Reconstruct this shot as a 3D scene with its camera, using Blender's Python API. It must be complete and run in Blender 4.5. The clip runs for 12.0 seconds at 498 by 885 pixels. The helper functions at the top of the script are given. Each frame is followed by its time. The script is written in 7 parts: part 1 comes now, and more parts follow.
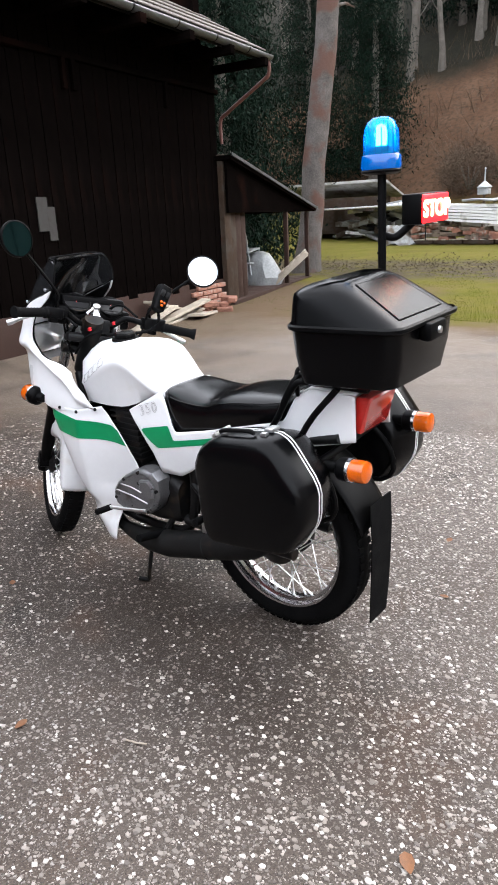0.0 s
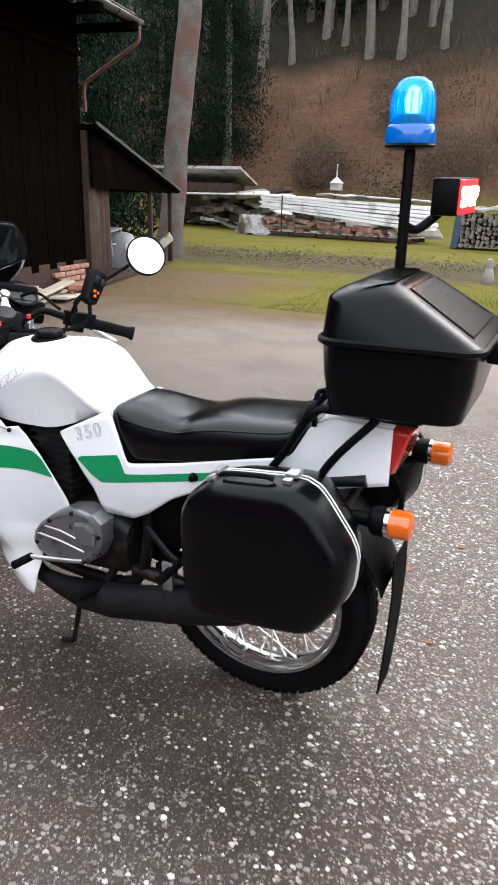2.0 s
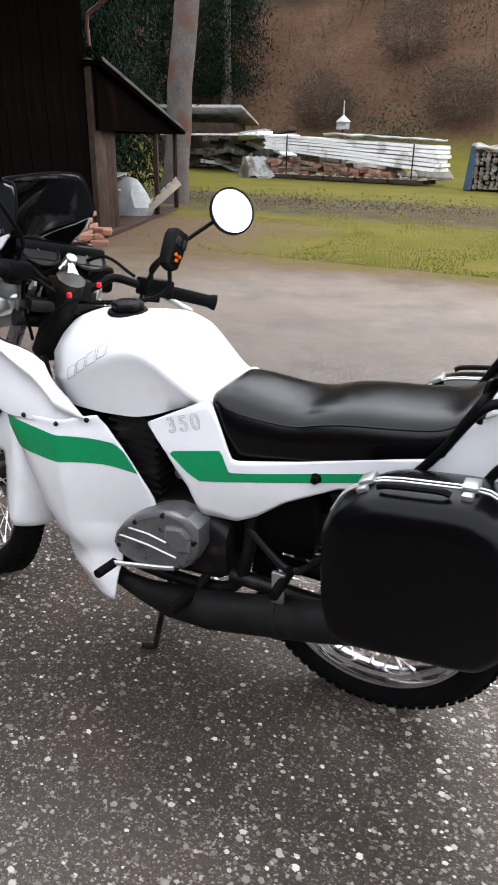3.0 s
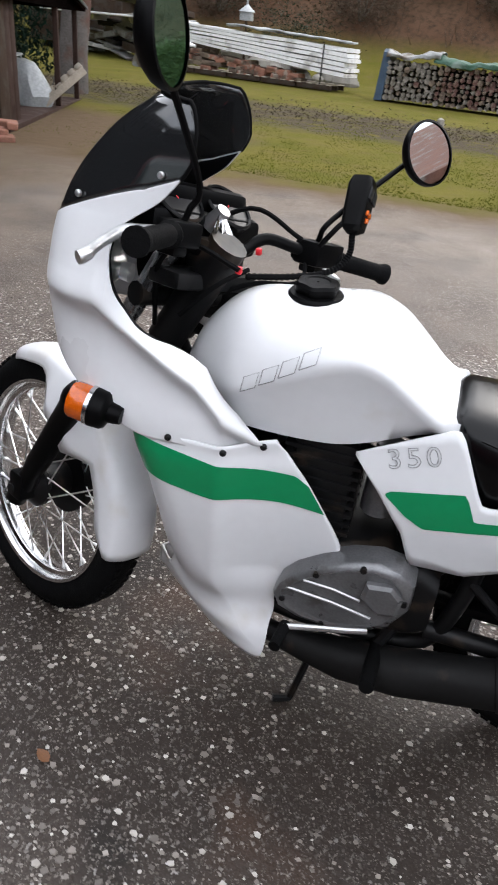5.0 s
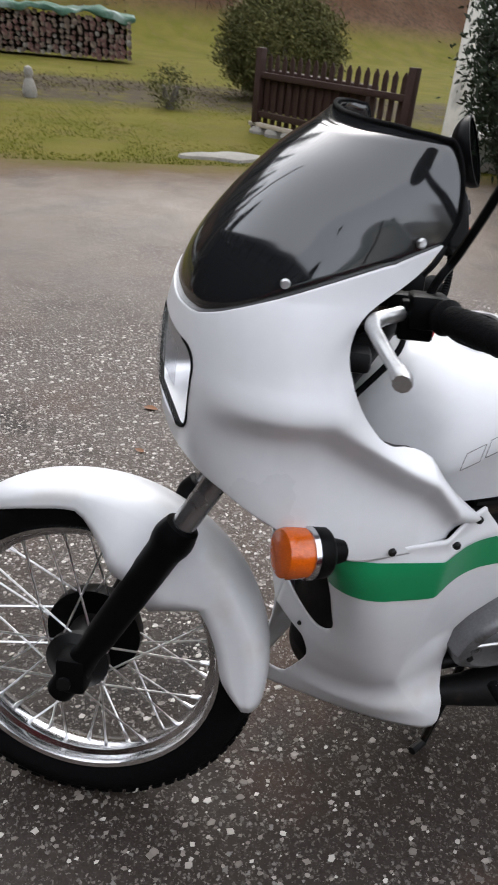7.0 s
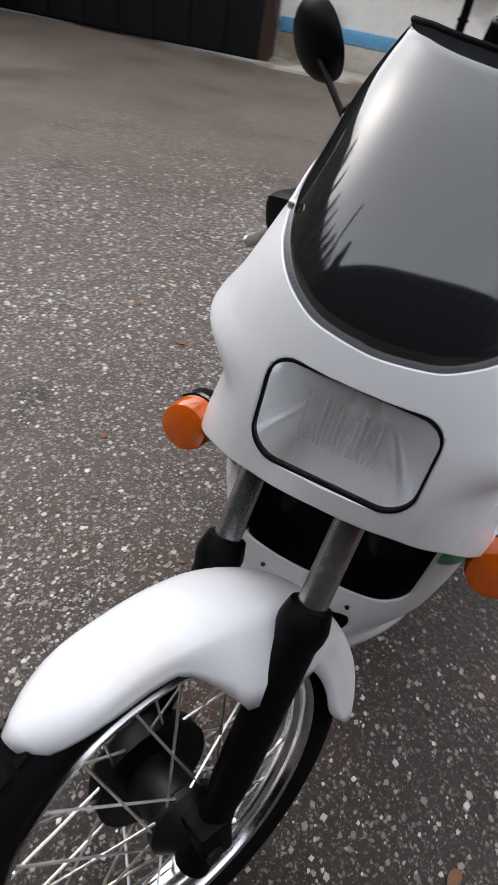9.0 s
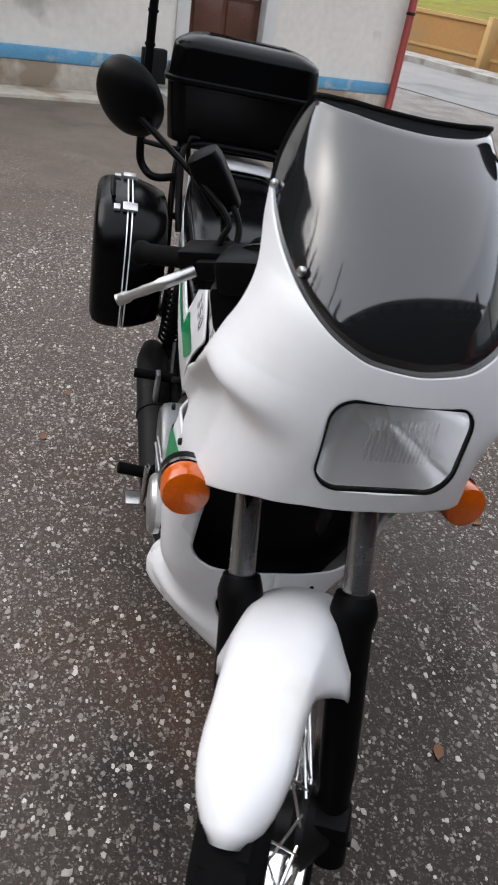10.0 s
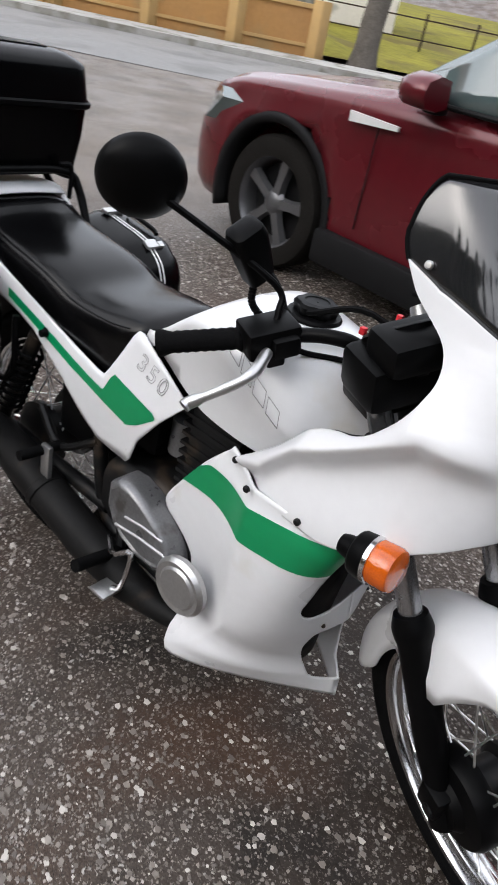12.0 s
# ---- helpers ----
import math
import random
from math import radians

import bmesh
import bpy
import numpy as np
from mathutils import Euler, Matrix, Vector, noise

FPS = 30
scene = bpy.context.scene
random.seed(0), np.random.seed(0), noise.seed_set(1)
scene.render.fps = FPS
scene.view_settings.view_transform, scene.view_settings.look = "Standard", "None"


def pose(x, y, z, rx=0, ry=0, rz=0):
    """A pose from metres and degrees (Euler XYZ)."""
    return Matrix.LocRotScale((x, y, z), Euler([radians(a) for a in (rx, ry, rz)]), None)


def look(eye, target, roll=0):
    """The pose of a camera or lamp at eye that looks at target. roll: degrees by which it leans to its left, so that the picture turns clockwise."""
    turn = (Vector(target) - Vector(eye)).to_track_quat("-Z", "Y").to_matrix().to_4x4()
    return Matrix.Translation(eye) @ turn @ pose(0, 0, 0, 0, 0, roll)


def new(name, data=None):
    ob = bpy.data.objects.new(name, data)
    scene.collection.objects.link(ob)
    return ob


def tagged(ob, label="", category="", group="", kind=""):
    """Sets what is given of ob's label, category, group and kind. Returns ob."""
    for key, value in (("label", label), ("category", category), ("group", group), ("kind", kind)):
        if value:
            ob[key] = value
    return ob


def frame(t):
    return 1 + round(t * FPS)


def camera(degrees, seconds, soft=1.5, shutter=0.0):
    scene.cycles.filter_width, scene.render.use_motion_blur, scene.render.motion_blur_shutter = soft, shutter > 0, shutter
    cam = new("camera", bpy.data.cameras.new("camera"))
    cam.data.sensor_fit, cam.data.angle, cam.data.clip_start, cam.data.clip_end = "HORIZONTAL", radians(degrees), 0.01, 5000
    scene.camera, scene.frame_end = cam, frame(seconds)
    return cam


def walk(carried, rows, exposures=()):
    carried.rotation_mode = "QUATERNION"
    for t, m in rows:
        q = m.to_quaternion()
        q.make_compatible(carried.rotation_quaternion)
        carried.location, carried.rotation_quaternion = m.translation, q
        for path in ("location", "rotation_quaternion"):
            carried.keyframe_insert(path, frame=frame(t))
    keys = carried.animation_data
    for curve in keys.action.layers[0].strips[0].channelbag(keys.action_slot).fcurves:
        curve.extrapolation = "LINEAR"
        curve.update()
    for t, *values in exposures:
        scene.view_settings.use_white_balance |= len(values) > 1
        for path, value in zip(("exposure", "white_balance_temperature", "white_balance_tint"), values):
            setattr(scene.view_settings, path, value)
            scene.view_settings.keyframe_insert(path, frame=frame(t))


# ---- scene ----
cam = camera(40.5, 12.0, soft=1.7, shutter=0.25)
EXPOSURES = [(0, 2.9), (2.5, 2.8), (3.7, 2.62), (6, 2.22), (7.7, 2.08), (9.3, 1.93), (12, 1.88)]
PATH = [
    (0, (-1.113, 1.585, 1.278), (0.114, 0.135, 0.65), -2.7),
    (0.5, (-1.089, 1.584, 1.277), (0.147, 0.137, 0.661), -0.6),
    (1, (-0.938, 1.566, 1.269), (0.215, 0.067, 0.62), 1.8),
    (1.5, (-0.737, 1.532, 1.268), (0.256, -0.027, 0.505), 2.5),
    (2, (-0.562, 1.42, 1.261), (0.278, -0.266, 0.589), 1.7),
    (2.5, (-0.411, 1.31, 1.272), (0.482, -0.299, 0.49), 1.2),
    (3, (-0.208, 1.312, 1.262), (0.6, -0.327, 0.45), 1.1),
    (3.5, (0.003, 1.307, 1.256), (0.768, -0.311, 0.364), 1.7),
    (3.7, (0.072, 1.265, 1.241), (0.852, -0.33, 0.32), 1.6),
    (5.3, (0.686, 1.108, 1.257), (1.005, -0.583, 0.237), 5.6),
    (5.5, (0.786, 1.076, 1.236), (1.044, -0.644, 0.249), 4.4),
    (6, (0.97, 0.967, 1.255), (1.077, -0.72, 0.187), 4.2),
    (6.5, (1.19, 0.927, 1.261), (0.868, -0.769, 0.252), 4.2),
    (7, (1.358, 0.824, 1.257), (0.782, -0.778, 0.208), 5.8),
    (7.5, (1.489, 0.62, 1.245), (0.697, -0.791, 0.071), 5.7),
    (7.7, (1.523, 0.573, 1.261), (0.646, -0.797, 0.098), 4.7),
    (9.3, (1.728, 0.0, 1.257), (0.174, -0.179, 0.01), 10.7),
    (9.5, (1.748, -0.082, 1.264), (0.171, -0.037, 0.035), 9.1),
    (10, (1.758, -0.276, 1.292), (0.173, 0.145, 0.147), 10.3),
    (10.5, (1.643, -0.453, 1.306), (0.085, 0.068, 0.165), 10.1),
    (11, (1.546, -0.617, 1.327), (0.106, 0.208, 0.211), 12.0),
    (11.5, (1.455, -0.796, 1.347), (0.218, 0.302, 0.223), 12.3),
    (12, (1.289, -0.849, 1.336), (0.339, 0.503, 0.21), 11.9),
]
walk(cam, [(t, look(eye, target, roll)) for t, eye, target, roll in PATH], exposures=EXPOSURES)

# ---- world and light: a grey, wet winter afternoon ----
world = bpy.data.worlds.new("overcast")
scene.world = world
world.use_nodes = True
wn = world.node_tree.nodes
sky = wn.new("ShaderNodeTexSky")
sky.sky_type = "NISHITA"
sky.sun_disc = False
sky.sun_elevation = radians(38)
sky.sun_rotation = radians(200)
sky.air_density, sky.dust_density, sky.ozone_density = 1.0, 3.0, 1.0
tone = wn.new("ShaderNodeHueSaturation")
tone.inputs["Saturation"].default_value = 0.38
world.node_tree.links.new(sky.outputs[0], tone.inputs["Color"])
cloud = wn.new("ShaderNodeMix")
cloud.data_type = "RGBA"
cloud.inputs["Factor"].default_value = 0.7
cloud.inputs["B"].default_value = (3.1, 3.25, 3.6, 1)
world.node_tree.links.new(tone.outputs[0], cloud.inputs["A"])
world.node_tree.links.new(cloud.outputs["Result"], wn["Background"].inputs[0])
wn["Background"].inputs[1].default_value = 0.15
sun = new("sun", bpy.data.lights.new("sun", "SUN"))
sun.data.energy = 0.3
sun.data.angle = radians(150)
sun.data.color = (1.0, 0.97, 0.93)
sun.matrix_world = look((0, 0, 20), (3, 6, 0))


# ---- materials ----
def mat(name, base, rough=0.5, metal=0.0, var=0.12, scale=8.0, bump=0.0, bscale=120.0, wear=None, amount=0.0, wscale=3.0, coat=0.0, spec=0.5, trans=0.0, ior=1.45, emit=None, power=0.0):
    """A surface with a coarse and a fine variation of its colour, optional worn patches and fine relief."""
    m = bpy.data.materials.new(name)
    m.use_nodes = True
    n, l = m.node_tree.nodes, m.node_tree.links
    b = n["Principled BSDF"]
    b.inputs["Metallic"].default_value = metal
    b.inputs["Coat Weight"].default_value = coat
    b.inputs["Coat Roughness"].default_value = 0.08
    b.inputs["Specular IOR Level"].default_value = spec
    b.inputs["Transmission Weight"].default_value = trans
    b.inputs["IOR"].default_value = ior
    tc = n.new("ShaderNodeTexCoord")

    def noise_of(s, detail=5.0):
        x = n.new("ShaderNodeTexNoise")
        x.inputs["Scale"].default_value = s
        x.inputs["Detail"].default_value = detail
        l.new(tc.outputs["Object"], x.inputs["Vector"])
        return x

    big, fine = noise_of(scale), noise_of(scale * 9)
    add = n.new("ShaderNodeMath")
    add.operation = "ADD"
    l.new(big.outputs["Fac"], add.inputs[0])
    l.new(fine.outputs["Fac"], add.inputs[1])
    ramp = n.new("ShaderNodeMapRange")
    ramp.inputs["From Min"].default_value, ramp.inputs["From Max"].default_value = 0.6, 1.4
    ramp.inputs["To Min"].default_value, ramp.inputs["To Max"].default_value = 1 - var, 1 + var
    l.new(add.outputs[0], ramp.inputs["Value"])
    mul = n.new("ShaderNodeVectorMath")
    mul.operation = "SCALE"
    mul.inputs[0].default_value = base
    l.new(ramp.outputs[0], mul.inputs["Scale"])
    colour = mul.outputs[0]
    if wear:
        patch = noise_of(wscale, 8.0)
        cut = n.new("ShaderNodeMapRange")
        cut.inputs["From Min"].default_value, cut.inputs["From Max"].default_value = 0.62 - 0.3 * amount, 0.72 - 0.3 * amount
        l.new(patch.outputs["Fac"], cut.inputs["Value"])
        mix = n.new("ShaderNodeMix")
        mix.data_type = "RGBA"
        l.new(cut.outputs[0], mix.inputs["Factor"])
        l.new(colour, mix.inputs["A"])
        mix.inputs["B"].default_value = (*wear, 1)
        colour = mix.outputs["Result"]
    l.new(colour, b.inputs["Base Color"])
    rr = n.new("ShaderNodeMapRange")
    rr.inputs["From Min"].default_value, rr.inputs["From Max"].default_value = 0.3, 0.7
    rr.inputs["To Min"].default_value, rr.inputs["To Max"].default_value = max(0.02, rough * 0.82), min(1, rough * 1.18)
    l.new(big.outputs["Fac"], rr.inputs["Value"])
    l.new(rr.outputs[0], b.inputs["Roughness"])
    if bump:
        t = noise_of(bscale)
        bp = n.new("ShaderNodeBump")
        bp.inputs["Strength"].default_value = bump
        bp.inputs["Distance"].default_value = 0.02
        l.new(t.outputs["Fac"], bp.inputs["Height"])
        l.new(bp.outputs[0], b.inputs["Normal"])
    if emit:
        b.inputs["Emission Color"].default_value = (*emit, 1)
        b.inputs["Emission Strength"].default_value = power
    return m


M = dict(
    white=mat("white_paint", (0.66, 0.66, 0.67), 0.32, var=0.03, scale=5, wear=(0.6, 0.58, 0.55), amount=0.0, wscale=6, coat=0.25),
    tail=mat("pale_grey_plastic", (0.62, 0.62, 0.63), 0.4, var=0.04, scale=9),
    green=mat("green_foil", (0.0, 0.21, 0.075), 0.35, var=0.06, scale=7, coat=0.2),
    outline=mat("grey_outline", (0.2, 0.2, 0.2), 0.5),
    case=mat("black_case_plastic", (0.0016, 0.0016, 0.0019), 0.22, spec=0.15, var=0.2, scale=6, bump=0.05, bscale=500),
    plastic=mat("black_plastic", (0.0022, 0.0022, 0.0024), 0.42, spec=0.08, var=0.2, scale=20),
    seat=mat("black_vinyl", (0.0016, 0.0016, 0.0019), 0.2, spec=0.25, var=0.2, scale=9, bump=0.04, bscale=300),
    rubber=mat("rubber", (0.004, 0.004, 0.0042), 0.8, spec=0.06, var=0.25, scale=14, bump=0.15, bscale=260),
    chrome=mat("chrome", (0.6, 0.6, 0.61), 0.17, 1.0, var=0.06, scale=30),
    rimmetal=mat("wheel_rim_chrome", (0.6, 0.6, 0.61), 0.2, 1.0, var=0.1, scale=30),
    alloy=mat("cast_alloy", (0.5, 0.5, 0.5), 0.34, 0.9, var=0.12, scale=20, bump=0.08, bscale=400),
    forktube=mat("fork_tube", (0.34, 0.34, 0.35), 0.25, 0.9, var=0.1, scale=20),
    darkmetal=mat("dark_metal", (0.006, 0.006, 0.0064), 0.45, 0.2, var=0.3, scale=20, wear=(0.03, 0.022, 0.016), amount=0.2, wscale=14, spec=0.3),
    engine=mat("engine_grey", (0.17, 0.17, 0.175), 0.32, 0.6, var=0.25, scale=25, wear=(0.1, 0.095, 0.09), amount=0.12, wscale=18),
    exhaust=mat("matt_black_exhaust", (0.008, 0.0078, 0.0078), 0.55, 0.1, spec=0.15, var=0.3, scale=12, wear=(0.02, 0.015, 0.012), amount=0.02, wscale=20),
    orange=mat("orange_lens", (0.5, 0.085, 0.003), 0.14, var=0.25, scale=45, coat=0.6, bump=0.12, bscale=90),
    redlens=mat("red_lens", (0.42, 0.02, 0.015), 0.15, var=0.15, scale=50, coat=0.5),
    bluelens=mat("blue_lens", (0.0, 0.06, 0.24), 0.12, var=0.2, scale=60, coat=0.3, emit=(0.0, 0.2, 0.9), power=0.04),
    lamp=mat("beacon_lamp", (0.5, 0.9, 1.0), 0.3, emit=(0.25, 0.9, 1.0), power=7.0),
    stopred=mat("stop_panel_red", (0.7, 0.02, 0.03), 0.3, emit=(1.0, 0.008, 0.01), power=0.7),
    stoptext=mat("stop_panel_letters", (0.9, 0.8, 0.5), 0.3, emit=(1.0, 0.74, 0.36), power=1.7),
    redswitch=mat("red_plastic", (0.6, 0.02, 0.03), 0.35),
    trim=mat("bright_trim", (0.78, 0.78, 0.77), 0.42, 0.35, var=0.06, scale=30),
    mirror=mat("mirror_glass", (0.42, 0.46, 0.48), 0.02, 1.0, var=0.01),
    teal=mat("teal_mirror_glass", (0.35, 0.85, 0.78), 0.03, 1.0, var=0.02),
    satin=mat("satin_reflector", (0.93, 0.93, 0.93), 0.34, 1.0, var=0.03),
    dial=mat("dial_face", (0.012, 0.012, 0.013), 0.4, spec=0.2),
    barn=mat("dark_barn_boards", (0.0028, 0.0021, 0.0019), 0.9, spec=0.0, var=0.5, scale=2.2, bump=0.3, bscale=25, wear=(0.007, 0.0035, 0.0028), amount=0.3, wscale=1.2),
    oldwood=mat("weathered_wood", (0.042, 0.028, 0.02), 0.9, spec=0.1, var=0.35, scale=5, bump=0.3, bscale=40, wear=(0.05, 0.04, 0.032), amount=0.5, wscale=4),
    palewood=mat("pale_wood", (0.36, 0.31, 0.25), 0.8, var=0.25, scale=7, bump=0.2, bscale=50),
    brownwood=mat("brown_stained_wood", (0.035, 0.02, 0.016), 0.6, spec=0.15, var=0.3, scale=6, bump=0.15, bscale=50),
    brick=mat("red_brick", (0.24, 0.11, 0.075), 0.85, var=0.35, scale=6, bump=0.3, bscale=60, wear=(0.3, 0.25, 0.21), amount=0.25, wscale=5),
    concrete=mat("concrete", (0.33, 0.32, 0.3), 0.85, var=0.2, scale=4, bump=0.2, bscale=60, wear=(0.2, 0.19, 0.16), amount=0.4, wscale=2),
    zinc=mat("zinc_gutter", (0.1, 0.102, 0.105), 0.5, 0.6, var=0.25, scale=6),
    bark=mat("bark", (0.092, 0.082, 0.075), 0.9, spec=0.15, var=0.45, scale=4, bump=0.6, bscale=18, wear=(0.095, 0.054, 0.042), amount=0.42, wscale=1.4),
    trunk=mat("grey_trunk", (0.11, 0.098, 0.085), 0.9, spec=0.1, var=0.45, scale=3, bump=0.4, bscale=20),
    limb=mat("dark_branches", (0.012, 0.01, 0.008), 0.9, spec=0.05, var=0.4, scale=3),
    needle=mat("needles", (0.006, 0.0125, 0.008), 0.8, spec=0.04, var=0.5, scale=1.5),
    hedge=mat("hedge_leaves", (0.018, 0.026, 0.013), 0.6, spec=0.15, var=0.5, scale=5),
    bushleaf=mat("box_leaves", (0.07, 0.068, 0.024), 0.7, spec=0.1, var=0.5, scale=3),
    twig=mat("dry_twigs", (0.075, 0.054, 0.038), 0.9, spec=0.15, var=0.4, scale=3),
    dryleaf=mat("bramble", (0.075, 0.06, 0.036), 0.85, spec=0.15, var=0.45, scale=4),
    grass=mat("grass_blades", (0.08, 0.086, 0.008), 0.85, spec=0.05, var=0.4, scale=1.2),
    sheets=mat("pale_metal_sheets", (0.78, 0.78, 0.78), 0.4, 0.2, var=0.1, scale=3, wear=(0.42, 0.41, 0.39), amount=0.25, wscale=2),
    scrap=mat("grey_scrap", (0.24, 0.245, 0.24), 0.6, 0.3, var=0.4, scale=2, wear=(0.1, 0.08, 0.06), amount=0.4, wscale=2),
    tarp=mat("green_tarp", (0.04, 0.085, 0.058), 0.55, spec=0.2, var=0.35, scale=3, bump=0.5, bscale=9, wear=(0.14, 0.18, 0.155), amount=0.35, wscale=2),
    bluetarp=mat("blue_tarp", (0.03, 0.055, 0.09), 0.5, var=0.3, scale=4, bump=0.4, bscale=12),
    log=mat("split_logs", (0.088, 0.062, 0.046), 0.85, var=0.6, scale=3, bump=0.2, bscale=40, wear=(0.15, 0.115, 0.085), amount=0.5, wscale=5),
    redlog=mat("red_brown_logs", (0.082, 0.038, 0.03), 0.85, var=0.6, scale=3, bump=0.2, bscale=40, wear=(0.14, 0.1, 0.08), amount=0.35, wscale=5),
    greylog=mat("weathered_logs", (0.12, 0.105, 0.088), 0.85, var=0.6, scale=3, bump=0.2, bscale=40, wear=(0.2, 0.18, 0.155), amount=0.4, wscale=5),
    stone=mat("grey_stone", (0.2, 0.185, 0.16), 0.85, var=0.3, scale=4, bump=0.3, bscale=40),
    plaster=mat("grey_white_plaster", (0.68, 0.645, 0.59), 0.9, var=0.1, scale=1.5, bump=0.12, bscale=90, wear=(0.42, 0.4, 0.36), amount=0.15, wscale=1.5),
    plinth=mat("stained_plinth", (0.42, 0.38, 0.32), 0.9, var=0.2, scale=2, bump=0.2, bscale=60, wear=(0.24, 0.19, 0.14), amount=0.4, wscale=2),
    bluepaint=mat("blue_paint", (0.10, 0.28, 0.44), 0.6, var=0.15, scale=6, wear=(0.3, 0.38, 0.42), amount=0.15, wscale=5),
    door=mat("brown_door_wood", (0.09, 0.035, 0.022), 0.45, var=0.3, scale=5, bump=0.1, bscale=60),
    whiteframe=mat("white_frame", (0.6, 0.6, 0.58), 0.5, var=0.06),
    redpipe=mat("red_downpipe", (0.3, 0.045, 0.04), 0.45, var=0.15, scale=5),
    rustpipe=mat("rusty_pipe", (0.09, 0.03, 0.022), 0.6, var=0.3, scale=8),
    ochre=mat("ochre_plaster", (0.36, 0.19, 0.065), 0.85, var=0.12, scale=1.5, bump=0.1, bscale=60, wear=(0.30, 0.19, 0.08), amount=0.3, wscale=1),
    ochrepale=mat("pale_ochre_trim", (0.42, 0.27, 0.11), 0.85, var=0.1),
    carpaint=mat("dark_red_car_paint", (0.092, 0.0045, 0.009), 0.28, 0.2, var=0.1, scale=2, coat=0.35),
    tyre=mat("dusty_tyre", (0.012, 0.011, 0.01), 0.85, spec=0.05, var=0.3, scale=9, bump=0.2, bscale=80),
    carblack=mat("car_cladding", (0.008, 0.008, 0.0085), 0.6, spec=0.12, var=0.15),
    alloydark=mat("grey_alloy_wheel", (0.13, 0.13, 0.135), 0.4, 0.7, var=0.1),
    carglass=mat("car_glass", (0.07, 0.1, 0.1), 0.04, var=0.05, spec=1.0, coat=1.0),
    bag=mat("pale_sheeting", (0.3, 0.31, 0.31), 0.5, var=0.3, scale=3, bump=0.3, bscale=10),
    flag=mat("faded_paper", (0.025, 0.023, 0.021), 0.8, var=0.4, scale=20),
)


def glassy(name, tint, clear, rough=0.03, ribs=0.0, coat=0.0, see=(0.92, 0.92, 0.93), gloss=1.0):
    """Thin tinted glazing: part see-through, with a glossy face."""
    m = bpy.data.materials.new(name)
    m.use_nodes = True
    n, l = m.node_tree.nodes, m.node_tree.links
    b = n["Principled BSDF"]
    b.inputs["Base Color"].default_value = (*tint, 1)
    b.inputs["Roughness"].default_value = rough
    b.inputs["Specular IOR Level"].default_value = gloss
    b.inputs["IOR"].default_value = 1.5
    b.inputs["Coat Weight"].default_value = coat
    b.inputs["Coat Roughness"].default_value = rough
    if ribs:
        tc = n.new("ShaderNodeTexCoord")
        wave = n.new("ShaderNodeTexWave")
        wave.bands_direction = "Y"
        wave.inputs["Scale"].default_value = ribs
        wave.inputs["Distortion"].default_value = 1.5
        l.new(tc.outputs["Object"], wave.inputs["Vector"])
        bp = n.new("ShaderNodeBump")
        bp.inputs["Strength"].default_value, bp.inputs["Distance"].default_value = 0.6, 0.004
        l.new(wave.outputs["Fac"], bp.inputs["Height"])
        l.new(bp.outputs[0], b.inputs["Normal"])
    tr = n.new("ShaderNodeBsdfTransparent")
    tr.inputs["Color"].default_value = (*see, 1)
    mix = n.new("ShaderNodeMixShader")
    mix.inputs["Fac"].default_value = 1 - clear
    l.new(tr.outputs[0], mix.inputs[1])
    l.new(b.outputs[0], mix.inputs[2])
    l.new(mix.outputs[0], n["Material Output"].inputs["Surface"])
    return m


M["smoke"] = glassy("smoked_screen", (0.012, 0.0125, 0.0135), 0.06, 0.07, coat=0.45, gloss=0.75)
M["lens"] = glassy("clear_lens", (0.6, 0.61, 0.61), 0.84, 0.06, 42.0)
M["bluedome"] = glassy("blue_dome", (0.0, 0.2, 0.5), 0.5, 0.1, see=(0.1, 0.6, 1.0), gloss=0.5)


